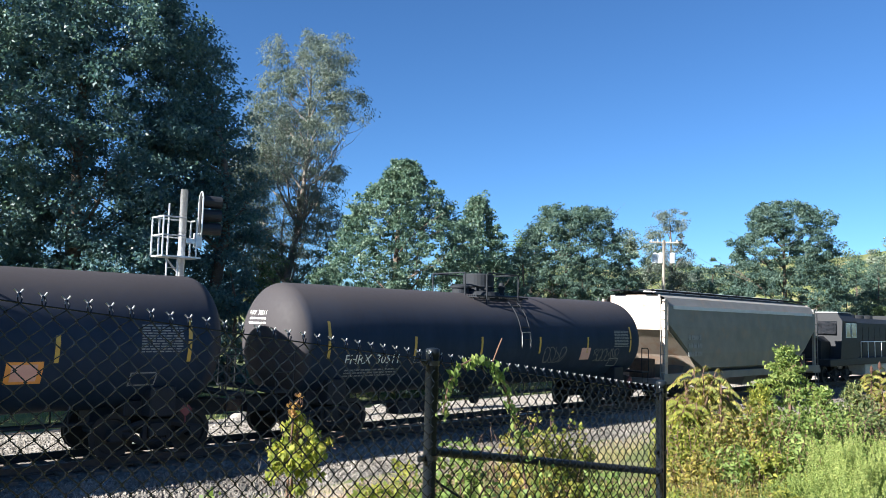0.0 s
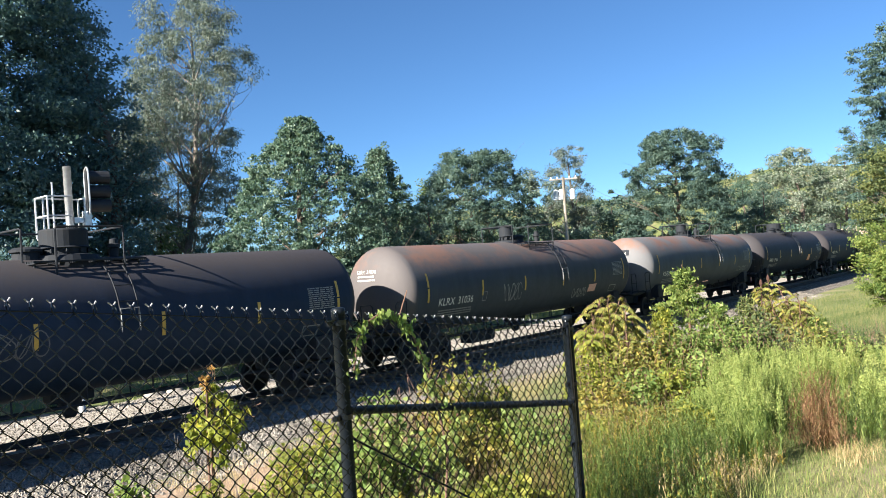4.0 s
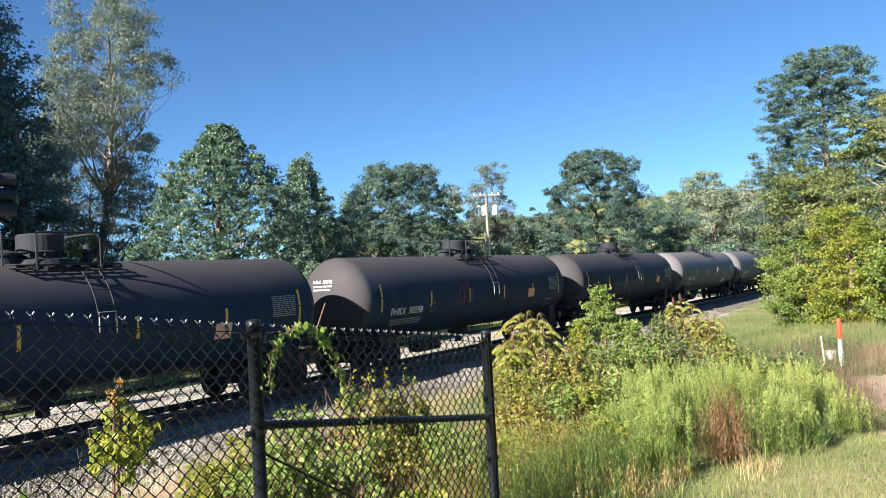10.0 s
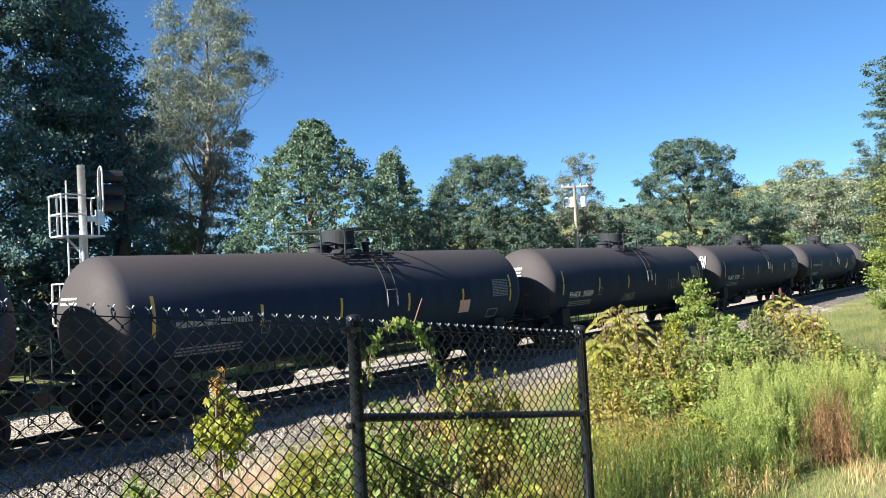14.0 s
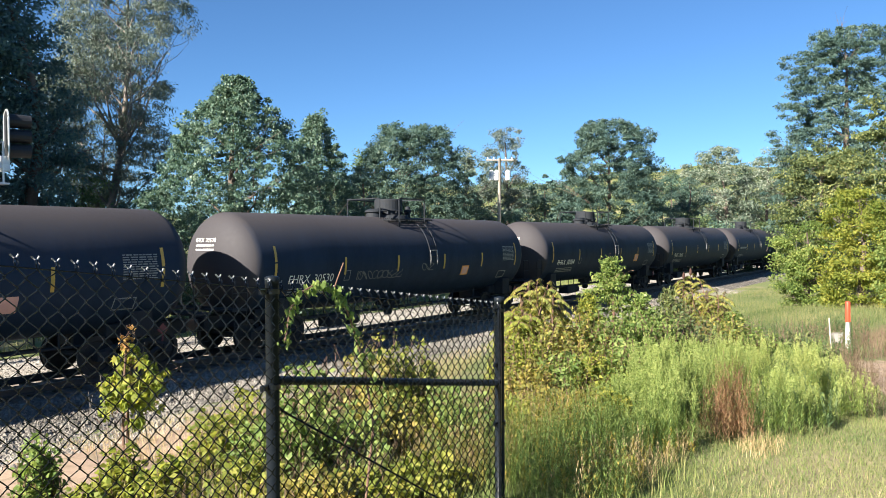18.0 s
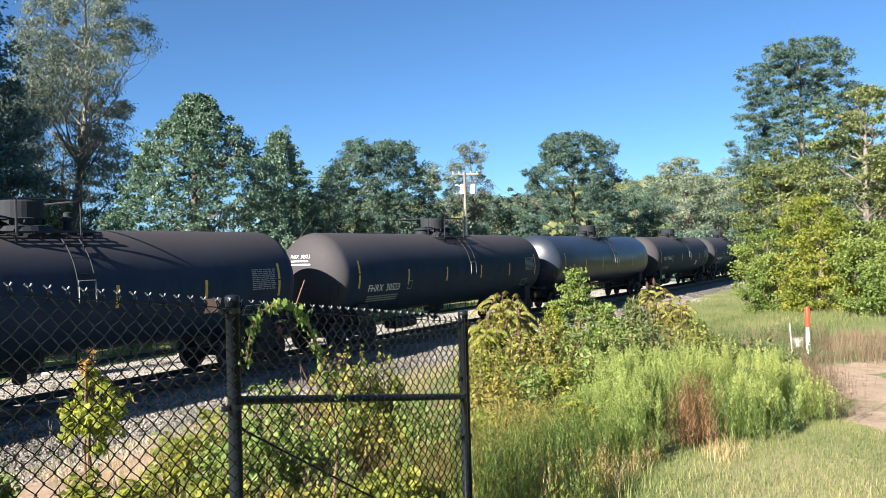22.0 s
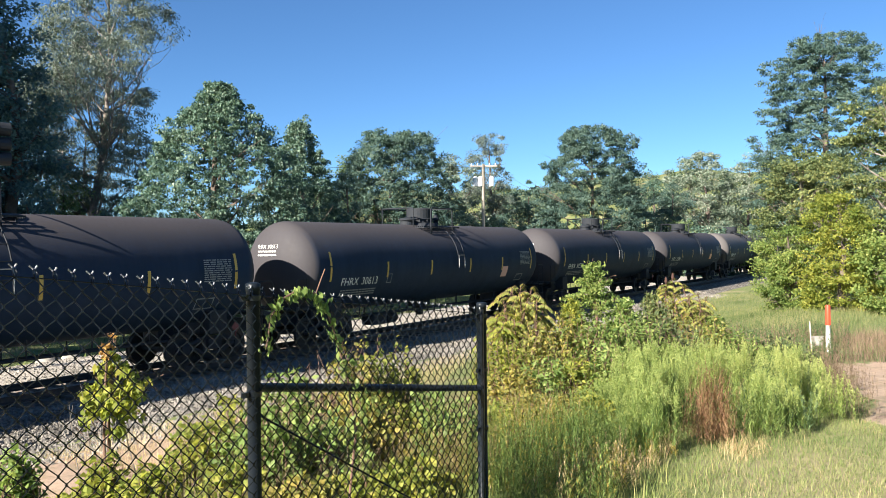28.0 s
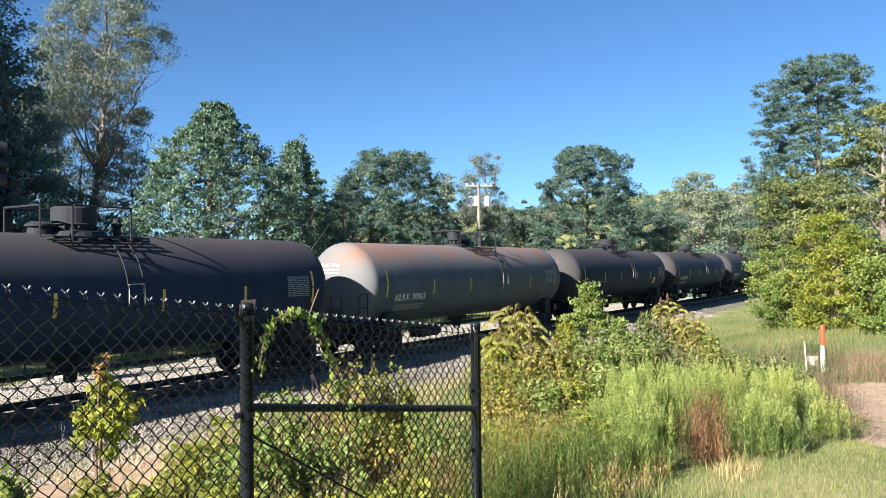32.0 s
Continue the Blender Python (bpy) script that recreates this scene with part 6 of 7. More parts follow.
def leafy_bush(name, x, y, h, half, leaf, seed, label, shoots=34, per=24, ll=0.07, lw=0.042, category="shrub", base=None, bare_twigs=0):
    """A low bush of arching shoots, each set with simple leaves along its outer part; gaps stay open between the shoots."""
    rng = np.random.default_rng(seed)
    t = thing(name, pose(x, y, (ground_z(x, y) if base is None else base) - 0.04), label, category)
    bm = bmesh.new()
    pos, dirs = [], []
    for k in range(shoots + bare_twigs):
        a = k * 2.39996 + rng.uniform(-0.3, 0.3)
        f = math.sqrt((k % shoots + 0.5) / shoots)
        e = 1 + 0.22 * math.sin(3 * a + seed)
        tip = np.array((half * f * e * math.cos(a), half * f * e * math.sin(a), h * (math.sqrt(max(0.02, 1 - 0.9 * f * f)) * rng.uniform(0.72, 1.06))))
        root = np.array((tip[0] * 0.3, tip[1] * 0.3, 0.0))
        path = np.array(limb_path(rng, root, tip, 0.12, 4))
        tube(bm, [tuple(v) for v in path], [0.009, 0.0075, 0.006, 0.0045, 0.0025], 4)
        if k >= shoots:
            continue
        g = rng.uniform(0.32, 1.03, per)
        i = np.minimum(3, (g * 4).astype(int))
        c = path[i] * (1 - (g * 4 - i))[:, None] + path[i + 1] * (g * 4 - i)[:, None]
        d = unit(rng.normal(size=(per, 3)) + unit(tip - root) * 0.5)
        pos.append(c + d * ll * 0.75)
        dirs.append(d)
    part("stem", bm, M["twig"], t)["kind"] = "stuff"
    link_mesh("leaves", quads_mesh("leaves", leaves(rng, np.concatenate(pos), ll, lw, 0.6, 0.35, np.concatenate(dirs)), L_[leaf]), t)
    return t


def blades(rng, xy, h, w, lean, mat, name, label, category, segs=3):
    """Grass: curved tapering blades rooted on the land."""
    n = len(xy)
    base = np.array([(x, y, ground_z(x, y) - 0.02) for x, y in xy])
    a = rng.uniform(0, 2 * np.pi, n)
    side = np.stack([np.cos(a), np.sin(a), np.zeros(n)], -1)
    b = a + rng.uniform(0.8, 2.3, n)
    bend = np.stack([np.cos(b), np.sin(b), np.zeros(n)], -1) * (lean * rng.uniform(0.1, 1, n))[:, None]
    hh = h * rng.uniform(0.55, 1.15, n)
    rows = []
    for i in range(segs + 1):
        t = i / segs
        c = base + bend * (hh * t ** 2)[:, None] + np.array([0, 0, 1]) * (hh * (t - 0.18 * t * t * lean))[:, None]
        ww = (w * (1 - 0.9 * t) * rng.uniform(0.8, 1.2, n))[:, None] * 0.5
        rows.append((c - side * ww, c + side * ww))
    quads = np.stack([np.stack([r0[0], r0[1], r1[1], r1[0]], 1) for r0, r1 in zip(rows, rows[1:])], 1)
    v = np.stack([np.stack(r, 1) for r in rows], 1).reshape(n, (segs + 1) * 2, 3)
    me = bpy.data.meshes.new(name)
    k = (segs + 1) * 2
    me.vertices.add(n * k)
    me.vertices.foreach_set("co", np.ascontiguousarray(v, dtype=np.float32).ravel())
    f = np.array([(2 * i, 2 * i + 1, 2 * i + 3, 2 * i + 2) for i in range(segs)])
    loops = (np.arange(n)[:, None, None] * k + f[None]).reshape(-1).astype(np.int32)
    me.loops.add(len(loops))
    me.loops.foreach_set("vertex_index", loops)
    me.polygons.add(len(loops) // 4)
    me.polygons.foreach_set("loop_start", np.arange(0, len(loops), 4, dtype=np.int32))
    me.update(calc_edges=True)
    me.materials.append(L_[mat])
    return tagged(new(name, me), label, category, kind="stuff")


def scatter(rng, n, x0, x1, y0, y1, keep):
    out = []
    while len(out) < n:
        x, y = rng.uniform(x0, x1), rng.uniform(y0, y1)
        if keep(x, y):
            out.append((x, y))
    return np.array(out)


def stalks(rng, pts, mat, name, label, n=46, ll=0.09, lw=0.0065, plume=None):
    """Upright weed stalks (x, y, height) with many narrow leaves; a feathery cone of tiny blossoms on top when asked."""
    quads, tips = [], []
    for x, y, h in pts:
        f = rng.uniform(0.10, 0.97, n)
        a = rng.uniform(0, 6.28, n)
        z0 = ground_z(x, y)
        lx, ly = rng.normal(size=2) * 0.09 * h
        c = np.stack([x + lx * f * f, y + ly * f * f, z0 + h * f], -1)
        d = unit(np.stack([np.cos(a), np.sin(a), 1.3 + 0.9 * f], -1))
        l_ = ll * (1.2 - 0.75 * f)[:, None] * rng.uniform(0.7, 1.2, (n, 1))
        sd = unit(np.cross(d, [0, 0, 1.0])) * lw * 0.5
        quads.append(np.stack([c, c + d * l_ * 0.5 - sd, c + d * l_ - np.array([0, 0, 0.02]), c + d * l_ * 0.5 + sd], 1))
        st = np.linspace(0, 1, 4)
        p = np.stack([x + lx * st * st, y + ly * st * st, z0 + h * st], -1)
        w = np.array([0.0025, 0.001, 0.0])
        quads.append(np.stack([p[:-1] - w, p[:-1] + w, p[1:] + w * 0.7, p[1:] - w * 0.7], 1))
        if plume:
            k = 84
            f = rng.uniform(0.0, 1.0, k) ** 0.8
            a = np.floor(rng.uniform(0, 7, k)) * 0.9 + f * 2
            ph = 0.30 * h
            r_ = 0.075 * (1.04 - f) * rng.uniform(0.15, 1, k)
            tips.append(np.stack([x + lx + r_ * np.cos(a), y + ly + r_ * np.sin(a), z0 + h - ph * 0.55 + f * ph - 1.2 * r_ ** 2 / 0.075], -1))
    tagged(new(name, quads_mesh(name, np.concatenate(quads), L_[mat])), label, "weeds", kind="stuff")
    if tips:
        t_ = np.concatenate(tips)
        tagged(new("blossom_plumes", quads_mesh("blossom_plumes", leaves(rng, t_, 0.017, 0.007, 0.9), L_[plume])), "yellow-green feathery plumes on the weed tops", "weeds", kind="stuff")


def clumps(rng, spots, per):
    """Stalks of weed clumps: (x, y, radius, height) gives a dome of stalks, tallest in the middle."""
    out = []
    for x, y, r, h in spots:
        for k in range(int(per * rng.uniform(0.7, 1.2) * (r / 0.28) ** 2)):
            q = rng.normal(size=2) * 0.5
            d = min(1.3, math.hypot(*q))
            out.append((x + q[0] * r, y + q[1] * r, h * (1.02 - 0.28 * d) * rng.uniform(0.86, 1.08)))
    return out


def build_meadow():
    rng = np.random.default_rng(21)
    mx_, my_ = at(-83.25, 19.5)

    def weedy(x, y):
        return not bare(x, y) and noise.noise((x * 0.5, y * 0.5, 2.0)) > -0.35

    def mown(x, y):
        return not bare(x, y)

    def clear(x, y):
        """Away from the marker post and its box."""
        return math.hypot(x - mx_ + 0.5, y - my_ - 0.1) > 0.9

    # grass on the bank, lower turf in front of it
    blades(rng, scatter(rng, 17000, 4.2, 17, 1.6, 8.0, weedy), 0.24, 0.006, 0.7, "grass", "tall_grass", "bright green meadow grass on the bank", "grass", 2)
    blades(rng, scatter(rng, 34000, 9, 60, 2.5, 13.6, lambda x, y: weedy(x, y) and clear(x, y)), 0.30, 0.010, 0.5, "meadow", "meadow_grass", "green and straw-coloured meadow grass", "grass", 2)
    blades(rng, scatter(rng, 60000, 4, 13, -0.6, 3.0, mown), 0.085, 0.006, 0.9, "turf", "short_grass", "short mown grass with dry tufts", "grass", 2)
    blades(rng, scatter(rng, 1500, 5.5, 14, -1.0, 3.2, lambda x, y: mown(x, y) and noise.noise((x * 1.1, y * 1.1, 5.0)) > 0.1), 0.12, 0.004, 0.9, "dry", "dry_grass", "straw-coloured dry grass tufts", "grass", 2)
    blades(rng, scatter(rng, 9000, 1, 9, 3.2, 10.5, weedy), 0.22, 0.007, 0.7, "grass", "fence_grass", "grass on the slope behind the fence", "grass", 2)
    blades(rng, scatter(rng, 9000, 3, 13, 3.0, 10.0, lambda x, y: noise.noise((x * 0.8, y * 0.8, 1.0)) > -0.1), 0.42, 0.005, 0.6, "brush", "dry_stalks", "thin brown dry stalks among the bushes", "weeds")
    blades(rng, scatter(rng, 9000, 8, 40, 9.5, 14.2, lambda x, y: y > 0.42 * x + 4), 0.20, 0.009, 0.7, "dry", "track_grass", "pale dry grass beside the ballast", "grass", 2)
    blades(rng, scatter(rng, 22000, 0, 130, 24.1, 36, lambda x, y: not bare(x, y)), 0.3, 0.03, 0.6, "grass", "field_grass", "grass beyond the track", "grass", 2)
    blades(rng, scatter(rng, 16000, 14, 40, 0.5, 10, lambda x, y: weedy(x, y) and clear(x, y)), 0.32, 0.010, 0.7, "meadow", "far_weeds", "dense green weeds towards the trees", "weeds", 2)

    # goldenrod in domed clumps, with dark gaps between them
    def gold(x, y):
        return 0.6 + 0.13 * (x - 5) < y < 0.36 * x and math.hypot(x, y) > 7.2 and math.hypot(x - 7.7, y - 1.9) > 0.9 and not (math.hypot(x, y) < 8.3 and 3.1 < x / y < 5.2) and not bare(x, y)
    spots = []
    for x, y in scatter(rng, 44, 6.6, 14.0, 1.3, 4.6, gold):
        r = math.hypot(x, y)
        cap = 3.68 - r * math.tan(radians(rng.uniform(6.9, 9.4))) - ground_z(x, y)
        spots.append((x, y, rng.uniform(0.17, 0.32), max(0.3, min(cap, rng.uniform(0.55, 1.05)))))
    for az, r, rad, el in ((-72.3, 9.8, 0.24, 6.9), (-75.4, 9.4, 0.28, 6.5), (-78.0, 9.4, 0.28, 6.8), (-80.6, 9.8, 0.28, 7.1), (-82.4, 10.0, 0.22, 8.0), (-70.0, 8.6, 0.26, 9.4), (-72.2, 8.2, 0.24, 9.6), (-79.2, 8.4, 0.24, 8.8), (-73.4, 8.9, 0.2, 8.2), (-70.4, 7.7, 0.24, 11.6), (-68.6, 7.7, 0.24, 12.4), (-72.2, 7.5, 0.2, 12.4), (-83.4, 9.6, 0.2, 8.8), (-81.2, 9.0, 0.22, 9.6), (-68.4, 8.9, 0.24, 9.6)):
        x, y = at(az, r)
        spots.append((x, y, rad, 3.68 - r * math.tan(radians(el)) - ground_z(x, y)))
    stalks(rng, clumps(rng, spots, 52), "weed", "goldenrod", "clumps of bright green goldenrod stalks", 50, 0.085, 0.0075, plume="plume")
    low = [(x, y, rng.uniform(0.20, 0.44) * (1 if y > 0.36 * x else 0.65)) for x, y in scatter(rng, 1250, 4.75, 9.5, 1.9, 5.4, lambda x, y: (0.36 * x < y < 0.66 * x and 5.7 < math.hypot(x, y) < 7.3) or (y > 1.75 + 0.04 * x and x < 7.6 and y < 3.3 and math.hypot(x - 7.7, y - 1.9) > 0.6))]
    low += [(x, y, rng.uniform(0.36, 0.58)) for x, y in scatter(rng, 420, 4.8, 7.4, 2.72, 3.7, lambda x, y: y > 0.40 * x)]
    patch = [noise.noise((x * 1.3, y * 1.3, 6.0)) + 0.25 * rng.normal() for x, y, h in low]
    stalks(rng, [q for q, v in zip(low, patch) if v < 0.05], "weed", "low_weeds", "low bright green weeds beside the fence post", 30, 0.07)
    stalks(rng, [q for q, v in zip(low, patch) if 0.05 <= v < 0.26], "autumn", "yellow_weeds", "yellowing weeds beside the fence post", 26, 0.065, 0.010)
    stalks(rng, [q for q, v in zip(low, patch) if v >= 0.26], "dry", "straw_weeds", "dry straw-coloured weeds beside the fence post", 16, 0.08, 0.005)
    dark = [(x, y, rng.uniform(0.25, 0.5)) for x, y in scatter(rng, 900, 6.5, 15, 1.2, 5.0, gold)]
    stalks(rng, dark, "stem_green", "weed_undergrowth", "dark green leafy weeds between the goldenrod clumps", 34, 0.10, 0.010)
    far = [(*at(az, r), h) for az, r, h in zip(rng.uniform(-84.5, -68, 2300), rng.uniform(14.8, 26, 2300), rng.uniform(0.26, 0.6, 2300))]
    far = [q for q in far if not bare(q[0], q[1]) and clear(q[0], q[1])]
    stalks(rng, [q for q in far if noise.noise((q[0] * 0.7, q[1] * 0.7, 9.0)) > -0.05], "stem_green", "bank_weeds", "dark green weeds on the bank near the marker post", 26, 0.10, 0.012)
    stalks(rng, [q for q in far if noise.noise((q[0] * 0.7, q[1] * 0.7, 9.0)) <= -0.05], "brush", "withered_weeds", "withered brown weeds near the marker post", 22, 0.09, 0.010)
    # dead russet weed clump, dark dry stalks at the trail's edge, brown brush round the marker post
    dead = [(7.8 + u * 0.13, 1.97 + v * 0.11, (0.86 - 0.14 * math.hypot(u, v)) * rng.uniform(0.7, 1.08)) for u, v in rng.normal(size=(190, 2))]
    stalks(rng, dead, "rust", "dead_weeds", "russet dead weed stalks", 26, 0.075, 0.006)
    q = np.stack([7.55 + rng.normal(size=380) * 0.22, 1.64 + rng.normal(size=380) * 0.12], -1)
    blades(rng, q, 0.16, 0.006, 1.2, "dry", "dead_litter", "flattened straw below the dead weeds", "grass", 2)
    q = np.stack([rng.uniform(9.5, 14.0, 900), np.zeros(900)], -1)
    q[:, 1] = 0.95 + 0.16 * (q[:, 0] - 9.5) + rng.normal(size=900) * 0.16
    edge = [(x, y, rng.uniform(0.3, 0.7)) for x, y in q[:330]]
    stalks(rng, edge, "brush", "edge_stalks", "brown dry stalks along the trail's edge", 18, 0.07, 0.006)
    q = np.array([(x, y) for x, y in zip(rng.uniform(17.2, 25.0, 9000), rng.uniform(-2.0, 2.2, 9000)) if clear(x, y)])
    blades(rng, q, 0.42, 0.008, 0.9, "brush", "brown_brush", "brown dry brush round the marker post", "weeds")

    # sumacs and pointed saplings on the bank
    whorl_shrub("sumac", -62.8, 12.0, -2.2, "sumac", 51, "young sumac with drooping yellow and orange leaves", 0.54, 17, (0.085, 0.034))
    whorl_shrub("sumac", -61.6, 11.6, -4.4, "yellow", 59, "low yellow-green sumac with drooping leaves", 0.42, 11, (0.08, 0.032))
    whorl_shrub("sumac", -73.4, 14.6, -1.9, "sumac", 52, "young sumac with orange-tinged drooping leaves and a dark seed head", 0.46, 9, (0.08, 0.032), crest=True)
    whorl_shrub("sumac", -75.0, 14.4, -3.0, "sumac", 60, "small sumac with yellowing drooping leaves", 0.42, 10, (0.08, 0.032))
    feather_tree("sapling", -68.0, 13.2, -0.6, 0.95, "bush", 53, "young green tree with a feathery pointed crown", 620)
    for az, r, el, half, leaf, seed, lab in ((-66.4, 13.0, -3.4, 0.6, "yellow", 57, "light green sapling between the sumacs"), (-70.2, 13.0, -3.2, 0.62, "vine", 54, "young green bushy sapling on the bank"),
                                             (-72.0, 14.0, -3.0, 0.6, "olive", 55, "olive green sapling beside the sumac"), (-64.4, 12.2, -4.6, 0.5, "autumn", 58, "low sapling with yellow-orange leaves"),
                                             (-76.2, 14.2, -4.4, 0.55, "bush", 61, "low green sapling on the bank"), (-69.0, 11.8, -5.4, 0.55, "bush", 62, "leafy green sapling below the pointed one")):
        feather_tree("sapling", az, r, el, half, leaf, seed, lab, 300)
    # bushes: compass angle, distance, height, half-width, leaf kind
    for k, (az, r, top_el, half, leaf, lab) in enumerate((
            (-61.2, 10.8, -6.2, 0.50, "yellow", "yellow-green bush on the bank"), (-63.6, 11.4, -5.2, 0.55, "sumac", "yellowing leafy bush below the sumac"), (-65.8, 11.6, -4.9, 0.50, "autumn", "bush with yellow and orange leaves on the bank"),
            (-67.6, 11.6, -4.6, 0.60, "bush", "tall green bush round the pointed sapling"), (-69.8, 11.8, -4.4, 0.60, "vine", "tall green bush beside the saplings"), (-71.6, 12.4, -4.6, 0.60, "bush", "leafy green bush on the bank"),
            (-73.4, 12.8, -4.6, 0.55, "olive", "olive green bush below the sumac"), (-75.6, 13.4, -4.8, 0.60, "sumac", "yellowing bush beside the sumac"), (-77.4, 13.4, -5.6, 0.55, "bush", "rounded green bush among the weeds"), (-80.4, 13.6, -6.0, 0.6, "olive", "olive green bush near the trail"),
            (-62.2, 9.8, -8.2, 0.45, "autumn", "low yellow leafy bush on the bank"), (-64.6, 10.0, -7.6, 0.45, "vine", "green low bush beside yellow ones"), (-66.8, 10.2, -7.4, 0.45, "yellow", "yellow-green low bush on the bank"), (-69.0, 10.4, -7.0, 0.5, "bush", "green low bush among the weeds"), (-71.0, 10.8, -6.8, 0.45, "vine", "leafy green bush before the saplings"),
            (-63.6, 8.2, -10.9, 0.46, "autumn", "low bush with bright yellow leaves"), (-65.8, 8.3, -10.6, 0.44, "autumn", "low bush with yellowing leaves"), (-67.8, 8.4, -11.0, 0.36, "yellow", "low yellow bush beside green weeds"), (-61.4, 8.0, -11.8, 0.34, "yellow", "low yellow-green bush beside the fence post"))):
        x, y = at(az, r)
        leafy_bush("bush", x, y, max(0.35, 3.68 + r * math.tan(radians(top_el)) - ground_z(x, y)), half, leaf, 200 + k, lab, 72, 34, 0.064, 0.032)
    for k, (az, r, top_el, half, leaf, twigs, lab) in enumerate((
            (-46.2, 7.0, -7.6, 0.34, "vine", 0, "dense green leafy bush behind the fence"), (-44.6, 6.2, -10.6, 0.32, "vine", 0, "green leafy bush beside the fence post"), (-48.6, 6.4, -11.0, 0.38, "vine", 3, "green leafy tangle behind the fence"),
            (-50.6, 8.2, -6.2, 0.36, "autumn", 4, "bush with yellow and orange leaves behind the fence"), (-52.2, 8.6, -6.3, 0.30, "yellow", 2, "yellow-green bush behind the fence"), (-54.0, 8.8, -6.6, 0.30, "yellow", 2, "yellow-green leafy bush behind the fence"),
            (-51.0, 6.8, -10.0, 0.36, "autumn", 5, "yellow-leaved tangle behind the fence"), (-53.6, 7.0, -10.4, 0.36, "yellow", 4, "light green tangle behind the fence"), (-56.2, 7.4, -9.8, 0.34, "vine", 2, "green tangle behind the fence"),
            (-57.8, 6.6, -10.6, 0.32, "vine", 0, "dark green bush beside the end post"), (-47.6, 7.6, -7.0, 0.22, "brush", 22, "bare reddish-brown twigs tangled behind the fence"),
            (-41.6, 7.8, -9.7, 0.42, "yellow", 0, "yellow-green bush on the slope behind the fence"), (-39.6, 7.2, -11.0, 0.36, "yellow", 0, "yellow-green low bush by the fence"), (-43.2, 6.8, -11.0, 0.36, "bush", 0, "bright green leafy bush by the fence"),
            (-42.0, 5.8, -14.4, 0.34, "yellow", 0, "low yellow-green leafy bush by the fence"), (-46.6, 5.2, -16.0, 0.34, "autumn", 3, "yellowing bush at the fence's foot"), (-50.4, 5.4, -15.4, 0.34, "yellow", 3, "pale green weeds at the fence's foot"), (-54.6, 5.6, -14.6, 0.32, "yellow", 2, "yellow-green weeds at the fence's foot"),
            (-28.6, 7.2, -11.6, 0.16, "bush", 3, "small green bush behind the fence"), (-33.6, 6.6, -12.9, 0.24, "yellow", 4, "yellow-green weeds behind the fence"), (-36.4, 6.2, -13.8, 0.24, "yellow", 3, "leafy yellow weeds behind the fence"), (-31.0, 6.0, -15.4, 0.2, "yellow", 2, "bright green weeds behind the fence"))):
        x, y = at(az, r)
        h = max(0.3, 3.68 + r * math.tan(radians(top_el)) - ground_z(x, y))
        leafy_bush("bush", x, y, h, half, leaf, 300 + k, lab, 46 if leaf != "brush" else 6, 30 if leaf != "brush" else 6, 0.060, 0.040, bare_twigs=twigs)
    # the small yellow sapling with an orange crest and bare side twigs
    x, y = at(-34.3, 9.4)
    zg = ground_z(x, y)
    tree("yellow_sapling", x, y, 3.68 - 9.4 * math.tan(radians(6.1)) - zg, 0.40, 0.52, "yellow", "cone", 76, 11, 0.095, 0.058, 56, "small yellow-green sapling with bare side twigs behind the fence", "twig", 0.10, lobes=12, lobe=0.40, trunk_r=0.014, limbs=9, bare_limbs=10, dense=0.12, droop=0.8, flat=1.1)
    x, y = at(-34.0, 9.3)
    tree("orange_sprig", x, y, 3.68 - 9.3 * math.tan(radians(4.7)) - zg, 0.10, 0.84, "sprig", "tall", 20, 7, 0.05, 0.028, 63, "thin sprig with orange-brown leaves above a yellow sapling", "twig", 0.05, lobes=7, lobe=0.4, trunk_r=0.008, limbs=5, bare_limbs=4)
    for k, (az, r, el) in enumerate(((-32.6, 9.3, -8.2), (-31.9, 9.2, -9.4), (-35.4, 9.4, -6.4))):
        x, y = at(az, r)
        h = 3.68 + r * math.tan(radians(el)) - ground_z(x, y)
        bm = bmesh.new()
        t = thing("bare_twig", pose(x, y, ground_z(x, y) - 0.03), "thin bare pale twig beside the yellow sapling", "twig", "bare twigs")
        stem = limb_path(rng, (0.15, 0, 0), (-0.05, 0, h), 0.06, 6)
        tube(bm, stem, [0.008, 0.007, 0.006, 0.005, 0.004, 0.003, 0.002], 5)
        for i in (3, 4, 5):
            tube(bm, [stem[i], (stem[i][0] + rng.normal() * 0.1, stem[i][1], stem[i][2] + 0.14)], [0.003, 0.0015], 4)
        part("stem", bm, M["bark_pale"], t)


